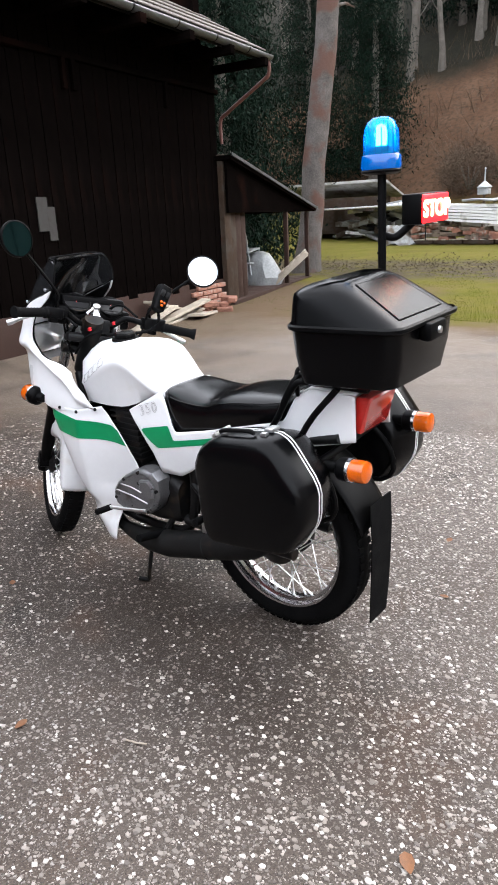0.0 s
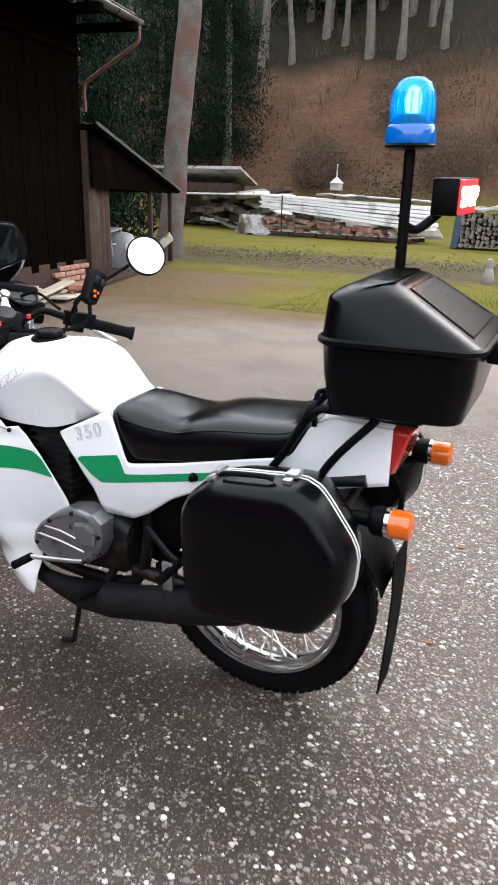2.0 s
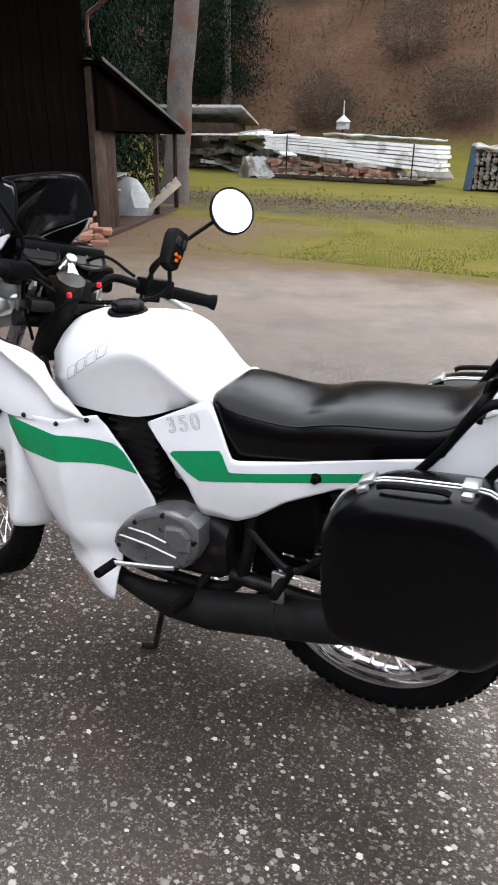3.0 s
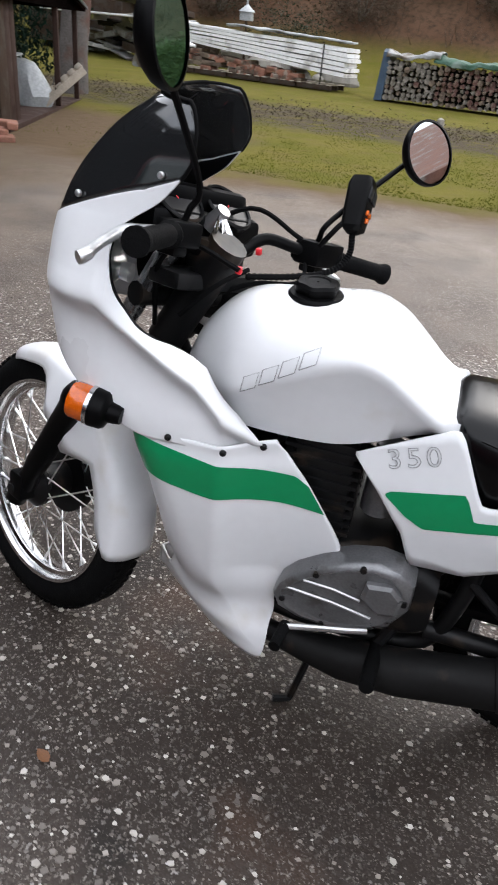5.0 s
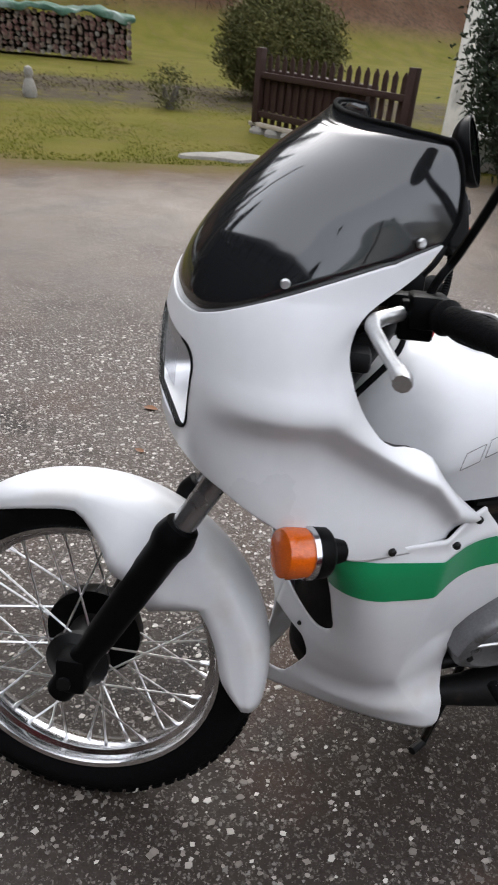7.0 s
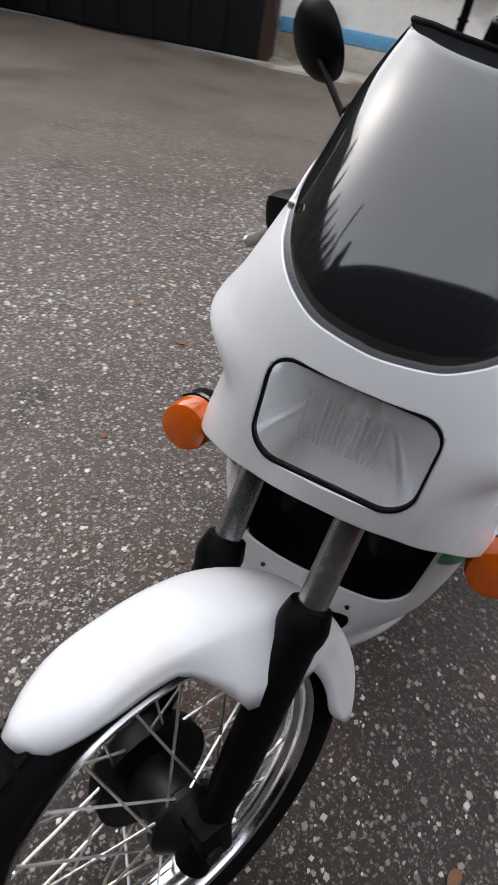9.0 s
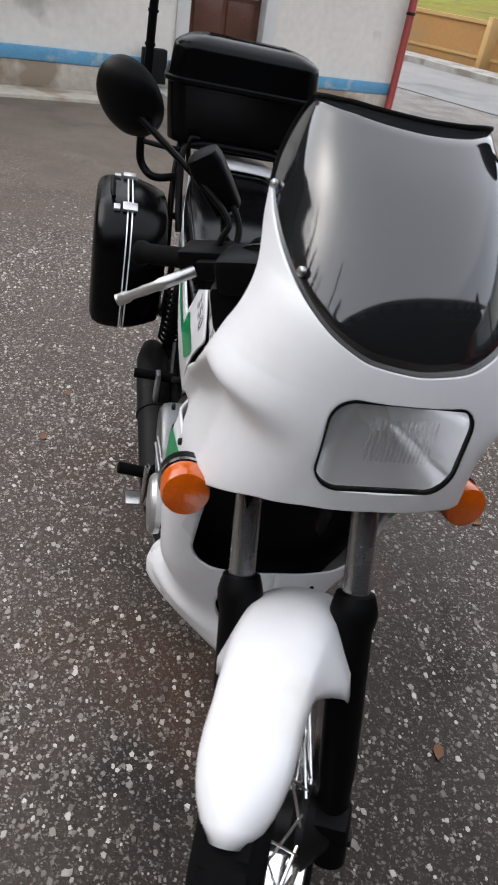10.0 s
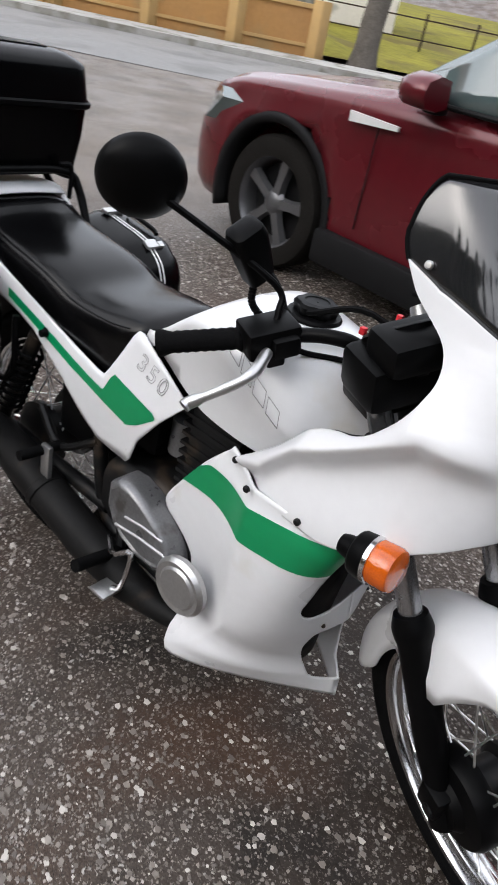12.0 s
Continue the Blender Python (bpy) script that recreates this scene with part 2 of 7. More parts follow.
def ground_material():
    """Old tar-bound chippings, worn dirt, grass and leaf litter, laid by place with ragged borders."""
    m = bpy.data.materials.new("ground_cover")
    m.use_nodes = True
    n, l = m.node_tree.nodes, m.node_tree.links
    b = n["Principled BSDF"]
    geo = n.new("ShaderNodeNewGeometry")
    sep = n.new("ShaderNodeSeparateXYZ")
    l.new(geo.outputs["Position"], sep.inputs[0])

    def tex(s, detail=4.0, rough=0.55):
        x = n.new("ShaderNodeTexNoise")
        x.inputs["Scale"].default_value, x.inputs["Detail"].default_value, x.inputs["Roughness"].default_value = s, detail, rough
        l.new(geo.outputs["Position"], x.inputs["Vector"])
        return x.outputs["Fac"]

    def math_(op, a, c):
        x = n.new("ShaderNodeMath")
        x.operation = op
        for k, v in enumerate((a, c)):
            if isinstance(v, (int, float)):
                x.inputs[k].default_value = v
            else:
                l.new(v, x.inputs[k])
        return x.outputs[0]

    def step(v, lo, hi):
        x = n.new("ShaderNodeMapRange")
        x.inputs["From Min"].default_value, x.inputs["From Max"].default_value = lo, hi
        l.new(v, x.inputs["Value"])
        return x.outputs[0]

    def mix(f, a, c):
        x = n.new("ShaderNodeMix")
        x.data_type = "RGBA"
        if isinstance(f, (int, float)):
            x.inputs["Factor"].default_value = f
        else:
            l.new(f, x.inputs["Factor"])
        for k, v in (("A", a), ("B", c)):
            if isinstance(v, tuple):
                x.inputs[k].default_value = (*v, 1)
            else:
                l.new(v, x.inputs[k])
        return x.outputs["Result"]

    def chips(s):
        x = n.new("ShaderNodeTexVoronoi")
        x.inputs["Scale"].default_value = s
        x.inputs["Randomness"].default_value = 1.0
        l.new(warped, x.inputs["Vector"])
        bw = n.new("ShaderNodeSeparateColor")
        l.new(x.outputs["Color"], bw.inputs[0])
        return x.outputs["Distance"], bw.outputs[0], bw.outputs[1]

    wob = n.new("ShaderNodeTexNoise")
    wob.inputs["Scale"].default_value, wob.inputs["Detail"].default_value = 110, 2
    l.new(geo.outputs["Position"], wob.inputs["Vector"])
    wsc = n.new("ShaderNodeVectorMath")
    wsc.operation = "MULTIPLY_ADD"
    wsc.inputs[1].default_value = (0.016, 0.016, 0.016)
    l.new(wob.outputs["Color"], wsc.inputs[0])
    l.new(geo.outputs["Position"], wsc.inputs[2])
    warped = wsc.outputs[0]
    base = mix(step(tex(0.9, 6), 0.35, 0.65), (0.045, 0.037, 0.032), (0.021, 0.017, 0.0145))
    base = mix(step(tex(60, 3), 0.35, 0.7), base, (0.066, 0.056, 0.049))
    # a damp brown stretch where the ground lies lower
    drift = math_("MULTIPLY", math_("SUBTRACT", tex(0.9, 5), 0.5), 0.8)
    across = math_("ADD", math_("ADD", sep.outputs["Y"], drift), math_("MULTIPLY", math_("SUBTRACT", sep.outputs["X"], 0.7), 0.35))
    damp = math_("MULTIPLY", step(math_("ADD", sep.outputs["X"], drift), -0.95, -0.25), step(across, -0.45, 0.0))
    damp = math_("MULTIPLY", damp, step(math_("ADD", sep.outputs["Y"], drift), 0.85, 0.4))
    base = mix(math_("MULTIPLY", damp, 0.68), base, (0.021, 0.0135, 0.0095))
    base = mix(math_("MULTIPLY", math_("SUBTRACT", 1.0, damp), 0.5), base, (0.112, 0.086, 0.07))
    d1, r1, q1 = chips(78)
    d2, r2, q2 = chips(125)
    d3, r3, q3 = chips(205)
    many = step(tex(1.3, 6), 0.34, 0.62)
    # damp rusty soil and oil stains in patches
    base = mix(math_("MULTIPLY", step(tex(1.7, 7), 0.54, 0.68), 0.6), base, (0.078, 0.042, 0.026))
    base = mix(math_("MULTIPLY", step(tex(2.6, 6), 0.58, 0.68), 0.7), base, (0.012, 0.0105, 0.0095))
    # fine trodden grit away from the middle of the yard
    off = n.new("ShaderNodeVectorMath")
    off.operation = "DISTANCE"
    off.inputs[1].default_value = (0.6, 0.2, 0.0)
    l.new(geo.outputs["Position"], off.inputs[0])
    far = step(math_("ADD", off.outputs["Value"], math_("MULTIPLY", math_("SUBTRACT", tex(0.8, 5), 0.5), 2.2)), 2.0, 4.6)
    grit = mix(tex(14, 6), (0.105, 0.077, 0.055), (0.182, 0.142, 0.107))
    grit = mix(math_("MULTIPLY", step(tex(1.9, 7), 0.5, 0.64), 0.65), grit, (0.062, 0.047, 0.036))
    base = mix(math_("MULTIPLY", far, 0.88), base, grit)
    keep = math_("SUBTRACT", 1.0, math_("MULTIPLY", far, 0.42))
    keep = math_("MULTIPLY", keep, math_("SUBTRACT", 1.0, math_("MULTIPLY", damp, 0.6)))
    dens = math_("MULTIPLY", keep, math_("ADD", 0.36, math_("MULTIPLY", many, 0.64)))
    one = math_("MULTIPLY", math_("MULTIPLY", step(r1, 0.72, 0.75), step(d1, 0.40, 0.28)), dens)
    two = math_("MULTIPLY", math_("MULTIPLY", step(r2, 0.44, 0.48), step(d2, 0.44, 0.32)), dens)
    three = math_("MULTIPLY", math_("MULTIPLY", step(r3, 0.30, 0.35), step(d3, 0.44, 0.32)), keep)
    base = mix(three, base, mix(math_("POWER", q3, 2.2), (0.021, 0.0155, 0.0118), (0.37, 0.335, 0.30)))
    base = mix(math_("MULTIPLY", math_("MULTIPLY", step(tex(210, 2), 0.46, 0.60), 0.45), keep), base, (0.013, 0.0105, 0.0088))
    base = mix(two, base, mix(math_("POWER", q2, 1.7), (0.05, 0.036, 0.027), (0.52, 0.475, 0.43)))
    base = mix(one, base, mix(math_("POWER", q1, 1.3), (0.15, 0.13, 0.115), (0.56, 0.53, 0.5)))
    # grass, with dead patches
    turf = mix(step(tex(1.1, 6), 0.3, 0.7), (0.08, 0.078, 0.012), (0.125, 0.104, 0.026))
    turf = mix(math_("MULTIPLY", step(tex(2.3, 6), 0.5, 0.68), 0.6), turf, (0.11, 0.082, 0.035))
    turf = mix(math_("MULTIPLY", step(tex(45, 3), 0.35, 0.75), 0.45), turf, (0.05, 0.055, 0.008))
    rag = math_("ADD", sep.outputs["Y"], math_("MULTIPLY", math_("SUBTRACT", tex(1.6, 7), 0.5), 1.3))
    slant = math_("ADD", rag, math_("MULTIPLY", sep.outputs["X"], 0.02))
    dirt = mix(tex(9, 6), (0.075, 0.05, 0.03), (0.13, 0.095, 0.062))
    barnward = math_("MULTIPLY", math_("MAXIMUM", math_("SUBTRACT", sep.outputs["X"], 2.2), 0.0), -0.9)
    base = mix(step(math_("ADD", rag, barnward), -5.3, -6.1), base, dirt)
    near_barn = math_("ADD", sep.outputs["X"], math_("MULTIPLY", math_("SUBTRACT", tex(1.2, 6), 0.5), 2.5))
    lawn = math_("MULTIPLY", step(slant, -5.8, -6.5), step(near_barn, 4.9, 3.3))
    lawn = math_("MAXIMUM", lawn, step(slant, -9.0, -10.0))
    base = mix(lawn, base, turf)
    strip = math_("MULTIPLY", step(slant, -10.3, -11.2), step(slant, -14.9, -14.0))
    base = mix(math_("MULTIPLY", strip, step(tex(3, 6), 0.3, 0.5)), base, mix(tex(12, 6), (0.035, 0.028, 0.02), (0.09, 0.072, 0.05)))
    # leaf litter on the hillside, with the wood's shade painted in higher up
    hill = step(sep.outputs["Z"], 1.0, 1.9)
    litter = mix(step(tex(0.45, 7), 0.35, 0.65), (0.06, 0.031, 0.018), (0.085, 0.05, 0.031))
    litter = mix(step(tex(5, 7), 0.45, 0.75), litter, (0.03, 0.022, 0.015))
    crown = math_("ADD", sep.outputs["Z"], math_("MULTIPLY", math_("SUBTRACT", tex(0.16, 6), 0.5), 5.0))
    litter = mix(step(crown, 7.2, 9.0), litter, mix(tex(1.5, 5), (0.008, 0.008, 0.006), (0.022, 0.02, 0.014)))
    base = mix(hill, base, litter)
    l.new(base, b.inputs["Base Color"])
    wet = mix(step(tex(1.3, 5), 0.4, 0.62), (0.40, 0.40, 0.40), (0.60, 0.60, 0.60))
    rough = mix(step(slant, -4.5, -6.0), wet, (0.85, 0.85, 0.85))
    l.new(rough, b.inputs["Roughness"])
    l.new(mix(step(slant, -4.5, -6.0), mix(far, (0.18, 0.18, 0.18), (0.36, 0.36, 0.36)), (0.03, 0.03, 0.03)), b.inputs["Specular IOR Level"])
    h = math_("ADD", math_("MULTIPLY", one, 1.0), math_("ADD", math_("MULTIPLY", two, 0.7), math_("MULTIPLY", tex(90, 3), 0.8)))
    bp = n.new("ShaderNodeBump")
    bp.inputs["Strength"].default_value, bp.inputs["Distance"].default_value = 0.7, 0.006
    l.new(h, bp.inputs["Height"])
    l.new(bp.outputs[0], b.inputs["Normal"])
    return m


M["ground"] = ground_material()


# ---- mesh tools ----
def mesh_of(verts, faces):
    bm = bmesh.new()
    vs = [bm.verts.new(v) for v in verts]
    for f in faces:
        if len(set(f)) == len(f):
            try:
                bm.faces.new([vs[i] for i in f])
            except ValueError:
                pass
    return bm


def grid(rows, closed=False):
    """A sheet through rows of points; closed joins the last column to the first."""
    w = len(rows[0])
    verts = [p for r in rows for p in r]
    faces = []
    for j in range(len(rows) - 1):
        for i in range(w if closed else w - 1):
            k = (i + 1) % w
            faces.append((j * w + i, j * w + k, (j + 1) * w + k, (j + 1) * w + i))
    return mesh_of(verts, faces)


def loft(rings, caps=True):
    """A skin over closed rings with the same count of points."""
    w = len(rings[0])
    bm = grid(rings, True)
    bm.verts.ensure_lookup_table()
    if caps:
        for o in (0, (len(rings) - 1) * w):
            try:
                bm.faces.new([bm.verts[o + i] for i in range(w)])
            except ValueError:
                pass
    bmesh.ops.recalc_face_normals(bm, faces=bm.faces)
    return bm


def box(x0, x1, y0, y1, z0, z1, bevel=0.0, seg=2):
    bm = bmesh.new()
    bmesh.ops.create_cube(bm, size=1)
    for v in bm.verts:
        v.co = Vector(((x0 + x1) / 2 + v.co.x * (x1 - x0), (y0 + y1) / 2 + v.co.y * (y1 - y0), (z0 + z1) / 2 + v.co.z * (z1 - z0)))
    if bevel:
        bmesh.ops.bevel(bm, geom=bm.edges, offset=bevel, segments=seg, profile=0.5, affect="EDGES")
    return bm


def round_path(pts, n=5):
    """A smooth line through the points (Catmull-Rom)."""
    ps = [Vector(p) for p in pts]
    ps = [2 * ps[0] - ps[1]] + ps + [2 * ps[-1] - ps[-2]]
    out = []
    for a, b, c, d in zip(ps, ps[1:], ps[2:], ps[3:]):
        for k in range(n):
            t = k / n
            out.append(0.5 * ((2 * b) + (c - a) * t + (2 * a - 5 * b + 4 * c - d) * t * t + (3 * b - a - 3 * c + d) * t ** 3))
    return out + [ps[-2]]


def tube(pts, r, seg=10, smooth=0, caps=True):
    """A pipe along the points; r is one radius or one per point."""
    ps = round_path(pts, smooth) if smooth else [Vector(p) for p in pts]
    rs = [r] * len(ps) if isinstance(r, (int, float)) else [r[min(len(r) - 1, int(i * len(r) / len(ps)))] for i in range(len(ps))] if smooth else list(r)
    rings, ref = [], None
    for i, p in enumerate(ps):
        d = (ps[min(i + 1, len(ps) - 1)] - ps[max(i - 1, 0)]).normalized()
        if ref is None:
            ref = Vector((0, 0, 1)) if abs(d.z) < 0.9 else Vector((1, 0, 0))
        a = (ref - d * ref.dot(d)).normalized()
        ref = a
        b = d.cross(a)
        rings.append([p + rs[i] * (math.cos(q) * a + math.sin(q) * b) for q in (2 * math.pi * k / seg for k in range(seg))])
    return loft(rings, caps)


def lathe(profile, centre, axis, seg=32, closed=False):
    """Turns (radius, along) pairs round an axis through centre."""
    ax = Vector(axis).normalized()
    a = ax.orthogonal().normalized()
    b = ax.cross(a)
    c = Vector(centre)
    prof = list(profile) + ([profile[0]] if closed else [])
    rows = [[c + ax * h + r * (math.cos(q) * a + math.sin(q) * b) for q in (2 * math.pi * k / seg for k in range(seg))] for r, h in prof]
    bm = grid(rows, True)
    bmesh.ops.remove_doubles(bm, verts=bm.verts, dist=1e-5)
    bmesh.ops.recalc_face_normals(bm, faces=bm.faces)
    return bm


def join(*parts):
    out = bmesh.new()
    for bm in parts:
        me = bpy.data.meshes.new("t")
        bm.to_mesh(me)
        bm.free()
        out.from_mesh(me)
        bpy.data.meshes.remove(me)
    return out


def finish(name, bm, material, sharp=38):
    for f in bm.faces:
        f.smooth = True
    for e in bm.edges:
        if len(e.link_faces) == 2:
            e.smooth = e.calc_face_angle(0) < radians(sharp)
    me = bpy.data.meshes.new(name)
    bm.to_mesh(me)
    bm.free()
    me.materials.append(material)
    return me


def part(name, bm, material, parent, label="", sharp=38, solid=0.0):
    ob = new(name, finish(name, bm, material, sharp))
    ob.parent = parent
    if label:
        ob["label"] = label
    if solid:
        s = ob.modifiers.new("thickness", "SOLIDIFY")
        s.thickness, s.offset = solid, -1
    return ob


def thing(name, label, category, group="", at=None):
    ob = new(name)
    if at is not None:
        ob.matrix_world = at
    return tagged(ob, label, category, group)


def solo(name, bm, material, label, category, group="", kind="", sharp=38):
    return tagged(new(name, finish(name, bm, material, sharp)), label, category, group, kind)


def cut_hole(bm, sdf):
    """Opens a sheet where sdf(place) is negative, cutting the faces along the outline."""
    d = {v: sdf(v.co) for v in bm.verts}
    fresh = set()
    for e in list(bm.edges):
        a, b = e.verts
        if d[a] * d[b] < 0:
            _, v = bmesh.utils.edge_split(e, a, d[a] / (d[a] - d[b]))
            fresh.add(v)
    for f in list(bm.faces):
        on = [v for v in f.verts if v in fresh]
        if len(on) == 2:
            try:
                bmesh.utils.face_split(f, on[0], on[1])
            except ValueError:
                pass
    bmesh.ops.delete(bm, geom=[f for f in bm.faces if sdf(f.calc_center_median()) < 0], context="FACES")


def rounded_box(y, z, cy, cz, hy, hz, r):
    qy, qz = abs(y - cy) - hy + r, abs(z - cz) - hz + r
    return math.hypot(max(qy, 0), max(qz, 0)) + min(max(qy, qz), 0) - r


def lerp(table, v, k=1):
    """Looks up column k of rows sorted by their first number."""
    if v <= table[0][0]:
        return table[0][k]
    for a, b in zip(table, table[1:]):
        if v <= b[0]:
            t = (v - a[0]) / (b[0] - a[0])
            return a[k] + (b[k] - a[k]) * t
    return table[-1][k]


def soft_lerp(table, v, k=1, w=0.03):
    return sum(lerp(table, v + o * w, k) for o in (-1, -0.5, 0, 0.5, 1)) / 5


# ---- ground ----
def rise(x, y):
    z = 0.015 * max(0.0, -y - 8)
    # last two terms: low unseen hills, added to darken the horizon
    d = max(-y - 26 - 0.25 * max(0, -x - 2), x - 26, 0.3 * (y - 48), 0.3 * (-x - 48), 0)
    hill = 0.62 * d if d < 60 else 37.2
    return z * (1 if d == 0 else 1) + hill * min(1, d / 6 + 0.2)


def spread(a, b, near, far):
    """Coordinates that are dense within 12 m of the origin."""
    out, v = [0.0], 0.0
    while v < b:
        v += near if v < 12 else near * 1.0 + (v - 12) * 0.14
        out.append(min(v, b))
    neg, v = [], 0.0
    while v > a:
        v -= near if v > -12 else near - (v + 12) * 0.14
        neg.append(max(v, a))
    return sorted(set(neg + out))


xs, ys = spread(-900, 900, 0.5, 30), spread(-900, 900, 0.5, 30)
rows = [[Vector((x, y, rise(x, y) + (0.25 * noise.noise(Vector((x * 0.2, y * 0.2, 0))) if rise(x, y) > 1.2 else 0.012 * noise.noise(Vector((x * 0.5, y * 0.5, 3))) * (1 if math.hypot(x - 0.6, y) > 2.2 else 0)))) for x in xs] for y in ys]
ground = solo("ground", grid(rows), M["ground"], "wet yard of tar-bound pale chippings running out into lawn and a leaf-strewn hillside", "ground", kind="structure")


def chippings():
    """Loose and bedded pale stones, stood a little proud."""
    rnd = random.Random(5)
    verts, faces = [], []
    for _ in range(215000):
        x, y = rnd.uniform(-2.7, 3.6), rnd.uniform(-3.0, 2.6)
        k = noise.noise(Vector((x * 1.1, y * 1.1, 7)))
        wet = min(1, max(0, (x + 0.95) / 0.7)) * min(1, max(0, (y + 0.35 * (x - 0.7) + 0.45) / 0.45)) * min(1, max(0, (0.85 - y) / 0.45))
        if rnd.random() > (0.62 + 0.75 * k) * (1 - 0.55 * wet) * min(1, max(0, (3.1 - math.hypot(x - 0.5, y)) / 0.95)):
            continue
        r = rnd.choice((0.0018, 0.0022, 0.0026, 0.003, 0.0034, 0.0038, 0.0044, 0.005, 0.0058, 0.0075))
        a0, o = rnd.uniform(0, 6.3), len(verts)
        n = rnd.choice((4, 5, 5, 6))
        for lev, q in ((-0.002, 1.0), (r * 0.3, 0.85)):
            for i in range(n):
                a = a0 + 6.283 * i / n
                rr = r * q * rnd.uniform(0.6, 1.3)
                verts.append((x + rr * math.cos(a) * 1.25, y + rr * math.sin(a), lev + rnd.uniform(-0.0006, 0.0006)))
        for i in range(n):
            j = (i + 1) % n
            faces.append((o + i, o + j, o + n + j, o + n + i))
        faces.append(tuple(o + n + i for i in range(n)))
    me = bpy.data.meshes.new("chippings")
    me.from_pydata(verts, [], faces)
    me.materials.append(M["chips"])
    return tagged(new("chippings", me), "pale grey and white stone chippings bedded in the yard", "gravel", kind="stuff")


def chips_material():
    m = bpy.data.materials.new("stone_chips")
    m.use_nodes = True
    n, l = m.node_tree.nodes, m.node_tree.links
    b = n["Principled BSDF"]
    g = n.new("ShaderNodeNewGeometry")
    r = n.new("ShaderNodeValToRGB")
    r.color_ramp.elements[0].color = (0.085, 0.07, 0.06, 1)
    r.color_ramp.elements[1].color = (0.55, 0.515, 0.475, 1)
    e = r.color_ramp.elements.new(0.65)
    e.color = (0.25, 0.218, 0.19, 1)
    l.new(g.outputs["Random Per Island"], r.inputs[0])
    l.new(r.outputs[0], b.inputs["Base Color"])
    b.inputs["Roughness"].default_value = 0.5
    return m


M["chips"] = chips_material()
chippings()


# ---- barn ----
BA, BD = Vector((6.05, -6.5, 0)), Vector((-0.169, 0.986, 0)).normalized()
BN = Vector((-BD.y, BD.x, 0))


def wall_pt(s, z, out=0.0):
    """A place on the barn's yard wall: s metres from its corner, z up."""
    return BA + BD * s + BN * out + Vector((0, 0, z))


def frame_of(o, e1, n):
    return Matrix(((e1.x, n.x, 0, o.x), (e1.y, n.y, 0, o.y), (e1.z, n.z, 1, o.z), (0, 0, 0, 1)))


BARN = frame_of(BA, BD, BN)
barn = thing("barn", "dark weathered timber barn with a tiled roof and a zinc gutter", "barn", at=BARN)
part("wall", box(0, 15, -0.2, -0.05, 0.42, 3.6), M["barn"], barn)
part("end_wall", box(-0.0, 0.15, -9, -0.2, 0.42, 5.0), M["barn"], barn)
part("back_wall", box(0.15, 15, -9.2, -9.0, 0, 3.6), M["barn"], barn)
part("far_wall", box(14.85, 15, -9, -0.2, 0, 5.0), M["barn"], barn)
part("plinth", box(0.02, 15, -0.22, -0.02, -0.1, 0.42, 0.01), M["brownwood"], barn, "dark timber sill along the foot of the wall")
rnd = random.Random(2)
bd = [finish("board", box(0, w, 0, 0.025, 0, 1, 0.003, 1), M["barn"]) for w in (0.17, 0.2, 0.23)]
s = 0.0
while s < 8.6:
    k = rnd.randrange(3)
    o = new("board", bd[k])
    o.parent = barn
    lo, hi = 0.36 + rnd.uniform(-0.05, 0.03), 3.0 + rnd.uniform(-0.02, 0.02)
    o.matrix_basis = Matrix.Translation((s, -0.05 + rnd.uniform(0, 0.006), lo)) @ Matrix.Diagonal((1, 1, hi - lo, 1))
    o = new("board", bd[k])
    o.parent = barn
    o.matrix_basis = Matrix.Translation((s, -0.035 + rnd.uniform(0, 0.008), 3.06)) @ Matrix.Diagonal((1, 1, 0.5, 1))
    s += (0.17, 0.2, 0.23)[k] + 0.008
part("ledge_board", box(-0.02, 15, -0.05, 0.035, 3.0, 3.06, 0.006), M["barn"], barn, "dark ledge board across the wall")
for s in (1.2, 2.9, 3.05, 4.6):
    part("batten", box(s, s + 0.06, -0.03, 0.03, 2.7, 3.05, 0.004), M["barn"], barn)
part("corner_post", box(-0.16, 0.03, -0.16, 0.06, 0, 2.2, 0.01), M["oldwood"], barn, "weathered corner board")
bricks = finish("brick", box(0, 0.25, 0, 0.12, 0, 0.065, 0.008, 1), M["brick"])
for row in range(5):
    for k in range(3):
        o = new("brick", bricks)
        o.parent = barn
        o.matrix_basis = Matrix.Translation((0.03 + 0.262 * k + 0.13 * (row % 2), -0.1 + rnd.uniform(0, 0.012), 0.0 + 0.076 * row))
# roof with an overhang on the yard side, gutter and downpipe
roof = part("roof", loft([[Vector((x, y, z)) for y, z in ((0.72, 3.34), (0.72, 3.44), (-4.6, 6.7), (-4.6, 6.55))] for x in (-0.22, 15.6)]), M["darkmetal"], barn)
part("roof_back", loft([[Vector((x, y, z)) for y, z in ((-10.1, 3.32), (-10.1, 3.42), (-4.6, 6.7), (-4.6, 6.55))] for x in (-0.22, 15.6)]), M["darkmetal"], barn)
part("gable", loft([[Vector((x, y, z)) for y, z in ((-0.1, 3.5), (-9.0, 3.5), (-4.6, 6.4))] for x in (0.0, 0.12)]), M["barn"], barn)
tilem = finish("roof_tile", box(0, 0.3, -0.2, 0.2, 0, 0.02, 0.006, 1), mat("roof_tile", (0.1, 0.085, 0.075), 0.8, var=0.3, scale=4))
for r in range(4):
    for k in range(24):
        o = new("roof_tile", tilem)
        o.parent = roof
        o.matrix_basis = Matrix.Translation((-0.22 + 0.31 * k, 0.55 - 0.29 * r, 3.57 + 0.171 * r)) @ Matrix.Rotation(radians(-27), 4, "X")
